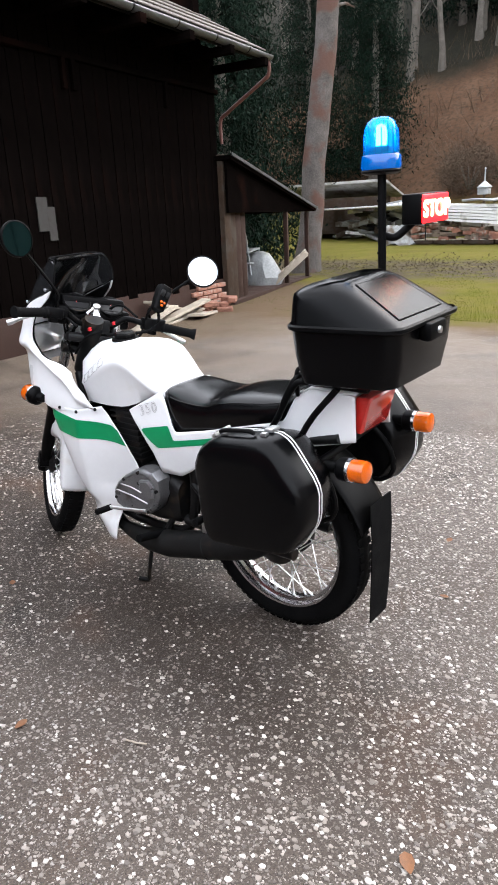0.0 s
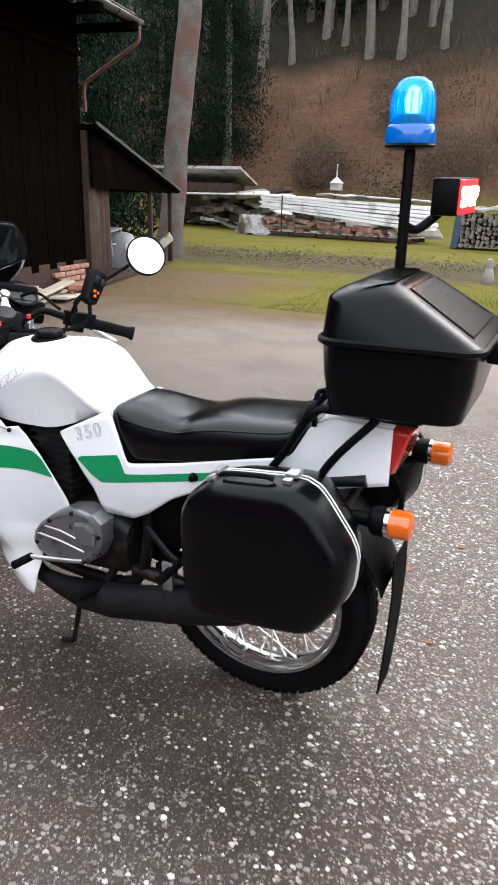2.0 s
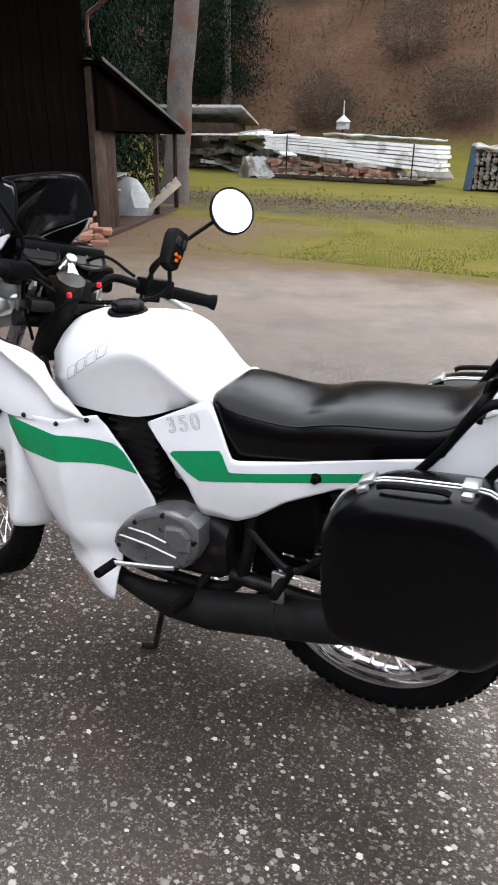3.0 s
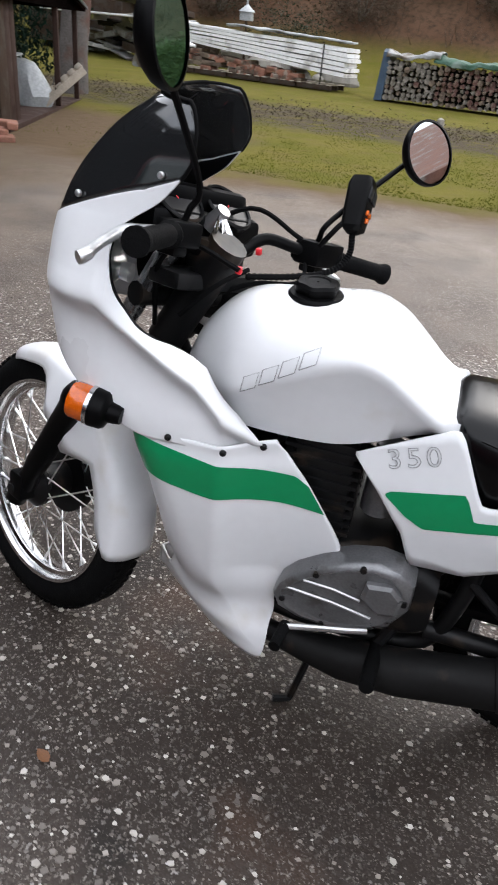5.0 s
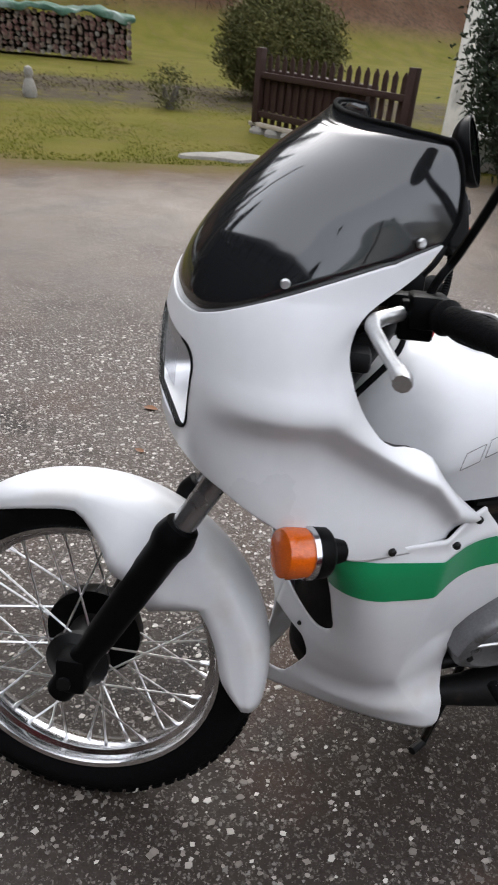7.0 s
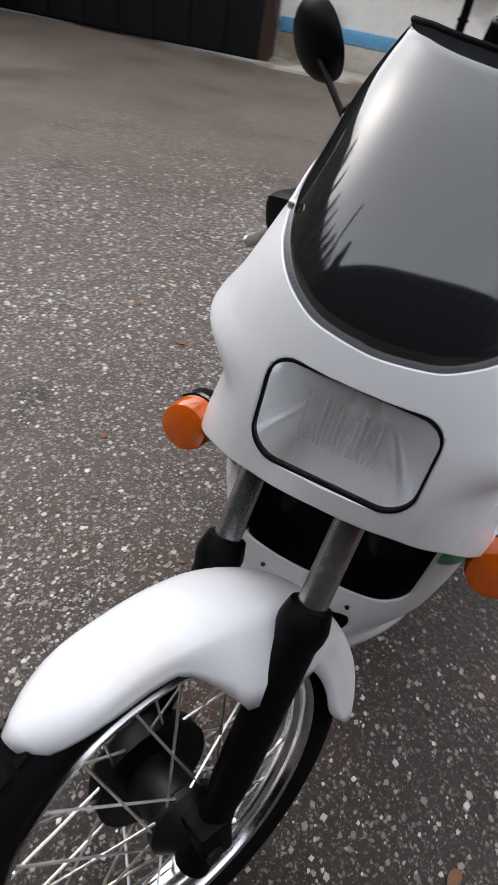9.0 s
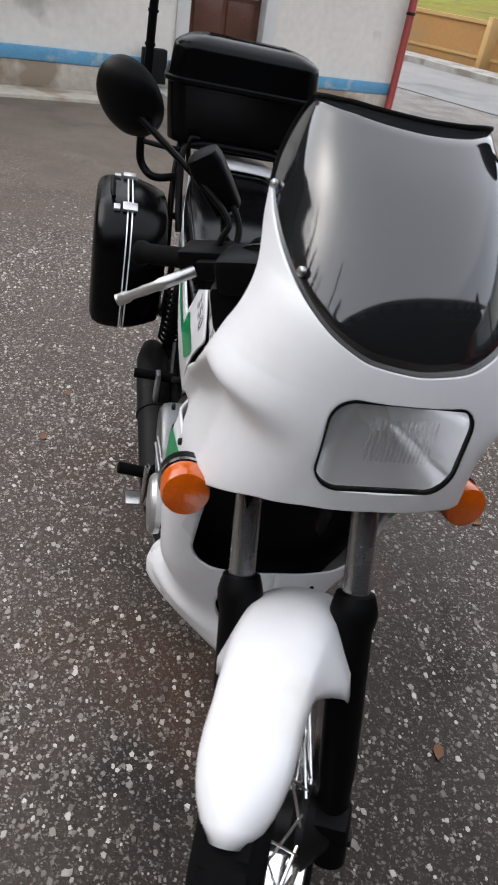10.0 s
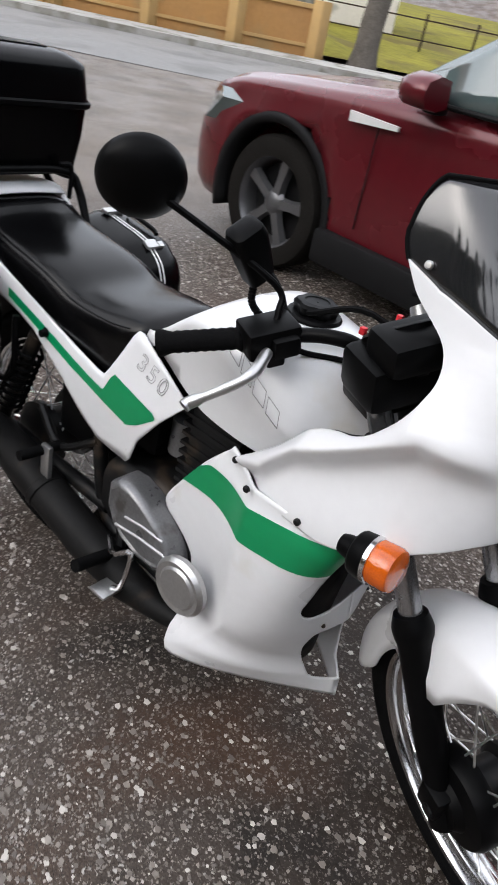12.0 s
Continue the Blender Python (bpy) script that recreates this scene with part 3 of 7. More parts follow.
gutter = [(0.065 * math.sin(a), -0.065 * math.cos(a)) for a in [radians(-90 + 18 * k) for k in range(11)]]
g = part("gutter", grid([[Vector((x, 0.77 + gx, 3.42 + gz)) for gx, gz in gutter] for x in [-0.24 + 0.5 * k for k in range(33)]]), M["zinc"], barn, "grey zinc gutter", solid=0.004)
for k in range(12):
    part("gutter_bracket", grid([[Vector((x, 0.77 + gx * 1.08, 3.42 + gz * 1.08)) for gx, gz in gutter] for x in (-0.4 + 0.8 * k, -0.37 + 0.8 * k)]), M["darkmetal"], g, solid=0.003)
part("downpipe", tube([(-0.2, 0.77, 3.36), (-0.2, 0.77, 3.2), (-0.18, 0.66, 3.1), (-0.11, 0.1, 2.75), (-0.1, 0.0, 2.65), (-0.1, 0.0, 2.35)], 0.026, 12, smooth=4), M["rustpipe"], barn, "rusty red downpipe")
for k in range(16):
    part("rafter_end", box(k * 0.9 - 0.05, k * 0.9 + 0.05, -0.1, 0.85, 3.26, 3.36, 0.006), M["barn"], barn)
part("notice", join(box(3.55, 3.7, -0.02, -0.004, 1.25, 1.6), box(3.45, 3.56, -0.015, -0.003, 1.15, 1.5)), M["flag"], barn, "torn pale paper notices")
for x, y, z, l, w, a, k in ((1.25, 0.12, 0.03, 1.3, 0.2, 6, 5), (1.5, 0.22, 0.10, 1.0, 0.16, -9, 12), (1.1, 0.3, 0.02, 0.9, 0.22, 18, -4), (2.2, 0.15, 0.04, 1.1, 0.18, -4, 16), (1.75, 0.1, 0.2, 0.8, 0.14, 3, -14)):
    b = box(-l / 2, l / 2, -w / 2, w / 2, 0, 0.035, 0.004)
    b.transform(Matrix.Translation((x, y, z)) @ Matrix.Rotation(radians(a), 4, "Z") @ Matrix.Rotation(radians(k), 4, "Y"))
    part("loose_plank", b, M["palewood"], barn, "pale broken planks at the wall's foot")
for k in range(12):
    b = box(-0.12, 0.12, -0.06, 0.06, 0, 0.07, 0.012, 1)
    b.transform(Matrix.Translation((rnd.uniform(0.2, 1.1), rnd.uniform(0.05, 0.4), 0.0 + 0.06 * (k % 3))) @ Matrix.Rotation(rnd.uniform(0, 3), 4, "Z") @ Matrix.Rotation(rnd.uniform(-0.3, 0.3), 4, "X"))
    part("rubble_brick", b, M["brick"], barn)

# lean-to shed at the barn's end, with chairs and pallets
LE = Vector((-0.324, 0.946, 0)).normalized()
LEAN = frame_of(BA + Vector((0.05, -0.05, 0)), LE, Vector((-LE.y, LE.x, 0)))
shed = thing("lean_to_shed", "open lean-to shed with a dark pitched roof on wooden posts", "shed", at=LEAN)
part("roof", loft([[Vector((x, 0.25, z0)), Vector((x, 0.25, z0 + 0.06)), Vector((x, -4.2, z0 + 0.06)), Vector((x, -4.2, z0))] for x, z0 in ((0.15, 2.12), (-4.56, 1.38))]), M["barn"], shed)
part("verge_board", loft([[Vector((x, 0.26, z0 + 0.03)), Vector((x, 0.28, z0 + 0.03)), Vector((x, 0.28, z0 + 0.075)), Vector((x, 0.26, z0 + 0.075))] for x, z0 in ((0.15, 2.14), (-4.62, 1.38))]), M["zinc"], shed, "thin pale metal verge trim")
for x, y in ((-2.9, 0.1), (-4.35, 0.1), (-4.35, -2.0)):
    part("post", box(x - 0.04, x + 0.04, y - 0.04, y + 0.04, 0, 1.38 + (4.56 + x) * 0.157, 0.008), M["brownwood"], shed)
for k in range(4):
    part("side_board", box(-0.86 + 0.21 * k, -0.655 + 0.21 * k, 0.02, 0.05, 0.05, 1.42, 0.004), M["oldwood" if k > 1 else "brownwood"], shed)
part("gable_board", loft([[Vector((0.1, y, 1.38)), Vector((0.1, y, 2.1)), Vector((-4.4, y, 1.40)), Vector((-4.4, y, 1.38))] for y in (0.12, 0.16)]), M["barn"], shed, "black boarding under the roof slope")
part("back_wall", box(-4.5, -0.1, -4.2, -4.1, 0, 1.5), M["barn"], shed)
part("floor_slab", box(-4.56, 0.0, -4.2, 0.15, -0.05, 0.06, 0.01), M["brownwood"], shed)


def garden_chair(at):
    c = thing("garden_chair", "pale plastic garden chair stacked in an open shed", "chair", "garden chairs", at)
    part("seat", box(-0.22, 0.22, -0.2, 0.2, 0.40, 0.43, 0.012), M["bag"], c)
    for k in range(5):
        part("back_slat", tube([(-0.16 + 0.08 * k, -0.2, 0.42), (-0.17 + 0.085 * k, -0.27, 0.85)], 0.014, 6), M["bag"], c)
    part("back_rim", tube([(-0.2, -0.2, 0.42), (-0.23, -0.26, 0.78), (0, -0.28, 0.88), (0.23, -0.26, 0.78), (0.2, -0.2, 0.42)], 0.018, 8, smooth=4), M["bag"], c)
    for x in (-0.19, 0.19):
        for y in (-0.18, 0.18):
            part("leg", tube([(x, y, 0.41), (x * 1.15, y * 1.15, 0)], 0.016, 6), M["bag"], c)


garden_chair(LEAN @ pose(-2.6, -0.6, 0.06, 0, 0, 60))
garden_chair(LEAN @ pose(-2.6, -0.6, 0.30, 8, 0, 75))
pal = thing("pallet", "weathered wooden pallet leaning in an open shed", "pallet", at=LEAN @ pose(-2.9, -0.1, 0.06, 40, 0, 15))
for k in range(6):
    part("slat", box(-0.4, 0.4, 0.01 + 0.14 * k, 0.11 + 0.14 * k, 0.1, 0.12, 0.003), M["palewood"], pal)
for x in (-0.38, 0, 0.38):
    part("bearer", box(x - 0.04, x + 0.04, 0, 0.8, 0, 0.1, 0.004), M["palewood"], pal)
solo("plastic_sheeting", loft([[Vector((7.35 + 0.42 * k * math.cos(a) * (1 + 0.3 * noise.noise(Vector((math.cos(a) * 1.5, math.sin(a) * 1.5, z * 3)))), -9.0 + 0.3 * k * math.sin(a) * (1 + 0.3 * noise.noise(Vector((math.cos(a) * 2, math.sin(a) * 2, z * 3 + 5)))), z)) for a in [6.283 * i / 20 for i in range(20)]] for z, k in ((0.06, 1.0), (0.2, 1.12), (0.38, 0.95), (0.52, 0.8), (0.64, 0.5), (0.68, 0.15))]), M["bag"], "pale crumpled sheeting heaped in the shed", "sheeting")


# ---- pine trunk, spruces, hillside wood ----
def trunk_bm(base, top, r0, r1, wob=0.05, seed=0, n=12, seg=12):
    rnd = random.Random(seed)
    b, t = Vector(base), Vector(top)
    pts = [b + (t - b) * k / n + Vector((rnd.uniform(-wob, wob), rnd.uniform(-wob, wob), 0)) * (0 if k == 0 else 1) for k in range(n + 1)]
    rs = [r0 * (1.35 if k == 0 else 1) + (r1 - r0) * k / n for k in range(n + 1)]
    return tube(pts, rs, seg)


pine = thing("pine_tree", "tall bare pine trunk with reddish flaking bark", "tree", at=pose(8.15, -11.7, rise(8.15, -11.7)))
part("trunk", trunk_bm((0, 0, -0.1), (-1.1, -0.9, 14), 0.27, 0.17, 0.03, 4, 18, 18), M["bark"], pine)
for z, a, q in ((5.3, 4.4, 0.5), (6.4, 1.2, 0.6)):
    part("dead_branch", tube([(-0.078 * z, -0.064 * z, z), (-0.078 * z + (0.2 + q * 0.6) * math.cos(a), -0.064 * z + (0.2 + q * 0.6) * math.sin(a), z + 0.15), (-0.078 * z + (0.25 + q) * math.cos(a), -0.064 * z + (0.25 + q) * math.sin(a), z + 0.1)], [0.05, 0.03, 0.012], 7), M["bark"], pine)


def clump(verts, faces, c, size, count, rnd, droop=0.0, leaf=1.0, slim=0.35):
    """Loose small leaves or sprigs round a place."""
    for _ in range(count):
        d = Vector((rnd.gauss(0, 1), rnd.gauss(0, 1), rnd.gauss(0, 0.7)))
        p = c + d * size * 0.45
        u = Vector((rnd.uniform(-1, 1), rnd.uniform(-1, 1), rnd.uniform(-1, 0.4) - droop)).normalized()
        v = u.cross(Vector((rnd.uniform(-1, 1), rnd.uniform(-1, 1), rnd.uniform(-1, 1)))).normalized()
        k = size * leaf * rnd.uniform(0.12, 0.26)
        o = len(verts)
        verts += [tuple(p - v * k * slim), tuple(p + u * k * 1.3), tuple(p + v * k * slim), tuple(p - u * k * 0.5)]
        faces.append((o, o + 1, o + 2, o + 3))


def leafy(name, verts, faces, material, parent, label=""):
    me = bpy.data.meshes.new(name)
    me.from_pydata(verts, [], faces)
    me.materials.append(material)
    o = new(name, me)
    o.parent = parent
    if label:
        o["label"] = label
    return o


def spruce(x, y, h, r, seed, near=False):
    rnd = random.Random(seed)
    t = thing("spruce", "dense dark green spruce with drooping branches", "tree", "spruces", pose(x, y, rise(x, y) - 0.1))
    part("trunk", trunk_bm((0, 0, 0), (0, 0, h), 0.22, 0.03, 0.02, seed, 8, 8), M["trunk"], t)
    verts, faces, limbs = [], [], []
    z = h * 0.06
    while z < h * 0.97:
        k = (1 - z / h) ** 0.8
        for i in range(7):
            a = rnd.uniform(0, 6.283)
            L = r * k * rnd.uniform(0.7, 1.1)
            d = Vector((math.cos(a), math.sin(a), 0))
            limbs.append(tube([(0, 0, z), d * L * 0.5 + Vector((0, 0, z + 0.05 * L)), d * L + Vector((0, 0, z - 0.22 * L))], [0.03, 0.02, 0.006], 4))
            for q in (0.3, 0.5, 0.7, 0.85, 1.0):
                clump(verts, faces, d * L * q + Vector((0, 0, z - 0.2 * L * q * q)), 0.6 * k + 0.35, 44 if near else 18, rnd, 0.6, 0.55 if near else 0.9, 0.26)
        z += h * 0.032
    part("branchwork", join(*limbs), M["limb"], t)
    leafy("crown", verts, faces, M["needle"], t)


for k, (x, y, h, r) in enumerate(((11.8, -13.2, 13, 2.3), (15.2, -16.5, 15, 2.9), (17.0, -30.5, 14, 2.2), (19.5, -21, 16, 3.0), (20.5, -30, 15, 2.6))):
    spruce(x, y, h, r, 30 + k, True)


def bare_tree(x, y, h, seed):
    rnd = random.Random(seed)
    t = thing("bare_tree", "leafless slender grey tree on the hillside", "tree", "hillside trees", pose(x, y, rise(x, y) - 0.3))
    lean = Vector((rnd.uniform(-0.08, 0.08), rnd.uniform(-0.06, 0.06), 1)) * h
    part("trunk", trunk_bm((0, 0, 0), lean, 0.11 + 0.008 * h, 0.03, 0.08, seed, 8, 7), M["trunk"], t)
    limbs = []
    for k in range(14):
        q = rnd.uniform(0.25, 0.95)
        a = rnd.uniform(0, 6.283)
        p = lean * q
        L = rnd.uniform(0.8, 2.4) * (1.2 - q)
        e = p + Vector((math.cos(a) * L, math.sin(a) * L, L * 0.8))
        m_ = (p + e) / 2 + Vector((0, 0, -0.1))
        limbs.append(tube([p, m_, e], [0.04, 0.025, 0.008], 5))
        for j in range(2):
            f = m_ + Vector((rnd.uniform(-0.5, 0.5), rnd.uniform(-0.5, 0.5), rnd.uniform(0.2, 0.8)))
            limbs.append(tube([m_, f], [0.015, 0.005], 4))
    part("crown", join(*limbs), M["trunk"], t)


rnd = random.Random(11)
for k in range(84):
    x = rnd.uniform(-24, 34)
    bare_tree(x, -rnd.uniform(38.5, 54) - 0.25 * max(0, -x - 2), rnd.uniform(10, 16), 100 + k)
for k, (x, y) in enumerate(((-3, -33), (-14, -34), (0.5, -36))):
    bare_tree(x, y, rnd.uniform(3.0, 5.5), 200 + k)
for k, (x, y, h) in enumerate(((2, -49, 14), (19, -45, 16), (25, -42, 17), (9.0, -51, 15), (-6, -52, 14), (31, -38, 17), (-14, -54, 14), (14.5, -46, 15), (22, -49, 16))):
    spruce(x, y, h, 3.0, 60 + k)


def brush():
    """Dry scrub and twigs over the hillside."""
    rnd = random.Random(8)
    verts, faces = [], []
    for _ in range(1300):
        x = rnd.uniform(-26, 30)
        y = -rnd.uniform(29, 48) - 0.25 * max(0, -x - 2)
        if noise.noise(Vector((x * 0.25, y * 0.25, 1))) < -0.05:
            continue
        z = rise(x, y)
        for _ in range(9):
            a = rnd.uniform(0, 6.283)
            L = rnd.uniform(0.4, 1.5)
            d = Vector((math.cos(a) * 0.6, math.sin(a) * 0.6, rnd.uniform(0.4, 1.1))).normalized() * L
            w = Vector((-math.sin(a), math.cos(a), 0)) * 0.012
            o = len(verts)
            p = Vector((x + rnd.uniform(-0.6, 0.6), y + rnd.uniform(-0.6, 0.6), z - 0.1))
            verts += [tuple(p - w), tuple(p + w), tuple(p + d + w * 0.3), tuple(p + d - w * 0.3)]
            faces.append((o, o + 1, o + 2, o + 3))
    me = bpy.data.meshes.new("scrub")
    me.from_pydata(verts, [], faces)
    me.materials.append(M["twig"])
    tagged(new("scrub", me), "dry brown scrub and twigs on the hillside", "scrub", kind="stuff")


brush()


def lawn():
    """Short blades over the near lawn and taller dry tufts along the ditch."""
    rnd = random.Random(21)
    verts, faces = [], []
    for _ in range(60000):
        x, y = rnd.uniform(-9, 9), -6.3 - 7 * rnd.random() ** 1.6
        if x > 3.2 and y > -9.5 and rnd.random() < 0.85:
            continue
        if noise.noise(Vector((x * 0.8, y * 0.8, 2))) < -0.25:
            continue
        h = rnd.uniform(0.01, 0.024)
        a = rnd.uniform(0, 6.283)
        w = Vector((math.cos(a), math.sin(a), 0)) * 0.006
        p = Vector((x, y, rise(x, y) - 0.004))
        d = Vector((rnd.uniform(-0.5, 0.5) * h, rnd.uniform(-0.5, 0.5) * h, h))
        o = len(verts)
        verts += [tuple(p - w), tuple(p + w), tuple(p + d)]
        faces.append((o, o + 1, o + 2))
    me = bpy.data.meshes.new("lawn_grass")
    me.from_pydata(verts, [], faces)
    me.materials.append(M["grass"])
    tagged(new("lawn_grass", me), "short yellow-green winter grass beside the yard", "grass", kind="stuff")
    verts, faces = [], []
    for _ in range(700):
        x, y = rnd.uniform(-6, 12), rnd.gauss(-12.8, 0.6)
        clump(verts, faces, Vector((x, y, rise(x, y) + 0.03)), rnd.uniform(0.2, 0.36), 16, rnd, 0, 0.45)
    me = bpy.data.meshes.new("bramble_strip")
    me.from_pydata(verts, [], faces)
    me.materials.append(M["dryleaf"])
    tagged(new("bramble_strip", me), "low dry brambles along a ditch behind the lawn", "brambles", kind="stuff")


def thicket():
    """Leafy brown and olive undergrowth in drifts on the hillside."""
    rnd = random.Random(31)
    verts, faces = [], []
    for _ in range(2600):
        x = rnd.uniform(-24, 28)
        y = -rnd.uniform(27.5, 42) - 0.25 * max(0, -x - 2)
        if noise.noise(Vector((x * 0.16, y * 0.16, 9))) < -0.02:
            continue
        clump(verts, faces, Vector((x, y, rise(x, y) + rnd.uniform(0.0, 0.9))), rnd.uniform(0.5, 1.1), 15, rnd, 0, 0.4)
    me = bpy.data.meshes.new("undergrowth")
    me.from_pydata(verts, [], faces)
    me.materials.append(mat("undergrowth", (0.055, 0.04, 0.023), 0.9, spec=0.03, var=0.6, scale=0.6))
    tagged(new("undergrowth", me), "dark leafy undergrowth in drifts on the hillside", "undergrowth", kind="stuff")


thicket()
lawn()

# ---- stacked sheets, scrap, firewood behind the lawn ----
def place(x0, y0, x1, y1, lift=0.0):
    a, b = Vector((x0, y0, 0)), Vector((x1, y1, 0))
    e = (b - a).normalized()
    return frame_of(Vector((x0, y0, rise((x0 + x1) / 2, (y0 + y1) / 2) + lift)), e, Vector((-e.y, e.x, 0))), (b - a).length


at, L = place(10.2, -21.2, 4.3, -20.2)
pile = thing("sheet_metal_stack", "stack of long pale corrugated metal sheets on pallets", "sheet stack", at=at)
for k in range(6):
    rows = []
    for j in range(13):
        x = L * j / 12 + 0.05 * math.sin(k * 2.4)
        lo = 0.90 - 0.52 * j / 12 + (0.072 + 0.05 * j / 12) * k + 0.008 * math.sin(x * 2.2 + k)
        rows.append([Vector((x, y, lo + dz)) for y, dz in ((-0.5, 0.0), (-0.5, 0.06 + 0.04 * j / 12), (0.5 + 0.015 * (k % 2), 0.06 + 0.04 * j / 12), (0.56 + 0.02 * (k % 2), 0.03), (0.5, 0.0))])
    part("sheet", loft(rows), M["sheets"], pile, "long pale ribbed metal sheet")
part("loose_cover", grid([[Vector((x, y, 1.37 - 0.31 * x / L * 0.72 + 0.05 * noise.noise(Vector((x * 1.7, y * 2, 1))) + 0.05)) for y in [-0.5 + 0.1 * q for q in range(11)]] for x in [2.2 + (L - 2.3) * j / 30 for j in range(31)]]), M["bag"], pile, "pale crumpled cover on the sheets", solid=0.05)
for x in (0.9, L - 0.7):
    part("strap", tube([(x, -0.52, 0.15), (x, -0.53, 1.36 - 0.045 * x)], 0.02, 6), M["darkmetal"], pile)
for k in range(5):
    p = thing("pallet", "old wooden pallet under stacked metal sheets", "pallet", "pallets under the sheets", at @ pose(0.1 + 1.12 * k, -0.5, 0.02))
    for y in (0, 0.5, 1.0):
        part("bearer", box(0, 1.05, y, y + 0.09, 0.0, 0.12, 0.005), M["oldwood"], p)
    for x in (0, 0.3, 0.6, 0.9):
        part("slat", box(x, x + 0.13, -0.02, 1.12, 0.12, 0.145, 0.003), M["palewood"], p)
rnd = random.Random(3)
for k in range(46):
    x, z = rnd.uniform(0.2, 4.6), rnd.uniform(0.16, 0.62)
    if z > 0.75 - 0.1 * x:
        z = 0.2
    b = box(-0.16, 0.16, 0, 0.5, -0.06, 0.06, 0.012)
    b.transform(Matrix.Translation((x, -0.46, z)) @ Matrix.Rotation(rnd.uniform(-0.2, 0.2), 4, "Y"))
    part("brick_block", b, M["brick"] if k % 3 else M["log"], pile)

at, L = place(16.2, -24.6, 10.4, -22.6)
scrap = thing("scrap_heap", "long heap of grey boards, pipes and scrap under a sheet roof", "scrap heap", at=at)
part("cover", box(0, L, -0.8, 0.8, 1.25, 1.31, 0.01), M["sheets"], scrap)
for k in range(40):
    x, z, l2 = rnd.uniform(0, L - 1), rnd.uniform(0.1, 1.2), rnd.uniform(0.5, 2.2)
    b = box(0, l2, -0.3, 0.3, -0.05, rnd.uniform(0.02, 0.2), 0.01)
    b.transform(Matrix.Translation((x, rnd.uniform(0.2, 0.8), z)) @ Matrix.Rotation(rnd.uniform(-0.25, 0.25), 4, "Y") @ Matrix.Rotation(rnd.uniform(-0.4, 0.4), 4, "Z"))
    part("scrap_piece", b, M[rnd.choice(("scrap", "scrap", "sheets", "darkmetal", "oldwood"))], scrap)
at, L = place(11.2, -21.2, 10.2, -20.6)
cv = thing("crumpled_cover", "grey-blue crumpled tarpaulin over garden junk", "tarpaulin", at=at)
part("sheet", loft([[Vector((0.6 + (0.9 - 0.2 * j) * math.cos(a) * (1 + 0.15 * math.sin(3 * a)), 0.5 * math.sin(a), 0.2 * j + 0.07 * math.sin(5 * a + j))) for a in [6.283 * i / 22 for i in range(22)]] for j in range(4)]), M["scrap"], cv)

for k in range(26):
    x, y = rnd.uniform(4.6, 9.6), rnd.uniform(-24.2, -22.6)
    r = rnd.uniform(0.18, 0.5)
    rock = loft([[Vector((x + r * q * math.cos(a) * (1 + 0.3 * noise.noise(Vector((math.cos(a) * 2, math.sin(a) * 2, k + z)))), y + 0.8 * r * q * math.sin(a), rise(x, y) - 0.05 + z * r + 0.5 * (k % 3) * r)) for a in [6.283 * i / 9 for i in range(9)]] for z, q in ((0, 0.9), (0.35, 1.05), (0.8, 0.85), (1.15, 0.35))])
    solo("boulder", rock, M["stone"], "rough grey-brown boulder heaped behind the stacked sheets", "stone", "heaped boulders", sharp=25)
hut = thing("field_hut", "low wooden hut with a pale sheet roof below the hill", "hut", at=place(18.0, -26.6, 14.3, -27.2)[0])
part("wall", box(0.1, 3.7, -1.6, 0.0, 0, 1.5), M["oldwood"], hut)
part("roof", loft([[Vector((x, 0.5, 1.45)), Vector((x, 0.5, 1.55)), Vector((x, -2.0, 2.15)), Vector((x, -2.0, 2.05))] for x in (-0.4, 4.2)]), M["concrete"], hut)
for x in (0.1, 1.9, 3.6):
    part("post", box(x, x + 0.1, 0.0, 0.1, 0, 1.5), M["oldwood"], hut)
bird = thing("bird_table", "small pale bird house on a post", "bird table", at=pose(8.2, -22.4, rise(8.2, -22.4)))
part("post", tube([(0, 0, 0), (0, 0, 1.5)], 0.04, 8), M["oldwood"], bird)
part("house", box(-0.18, 0.18, -0.15, 0.15, 1.5, 1.75, 0.01), M["bag"], bird)
part("roof", lathe([(0.27, 1.73), (0.24, 1.76), (0.03, 1.93), (0.02, 2.3), (0.035, 2.33), (0, 2.37)], (0, 0, 0), (0, 0, 1), 8), M["bag"], bird, "pale pointed roof with a spike")
shrub = thing("evergreen_shrub", "dark green evergreen shrub on the slope", "shrub", at=pose(8.3, -27.2, rise(8.3, -27.2)))
v_, f_ = [], []
for k in range(150):
    clump(v_, f_, Vector((rnd.gauss(0, 0.9), rnd.gauss(0, 0.6), abs(rnd.gauss(0.8, 0.6)))), 0.45, 18, rnd, 0, 0.6)
leafy("leaves", v_, f_, M["hedge"], shrub)
heap = thing("branch_heap", "heap of cut grey branches at the hill's foot", "branches", at=pose(10.4, -25.5, rise(10.4, -25.5)))
part("brushwood", join(*[tube([(rnd.uniform(-2.5, 2.5), rnd.uniform(-0.6, 0.6), rnd.uniform(0, 0.9)), (rnd.uniform(-2.5, 2.5), rnd.uniform(-0.6, 0.6), rnd.uniform(0.1, 1.3))], rnd.uniform(0.02, 0.06), 5) for _ in range(60)]), M["twig"], heap)

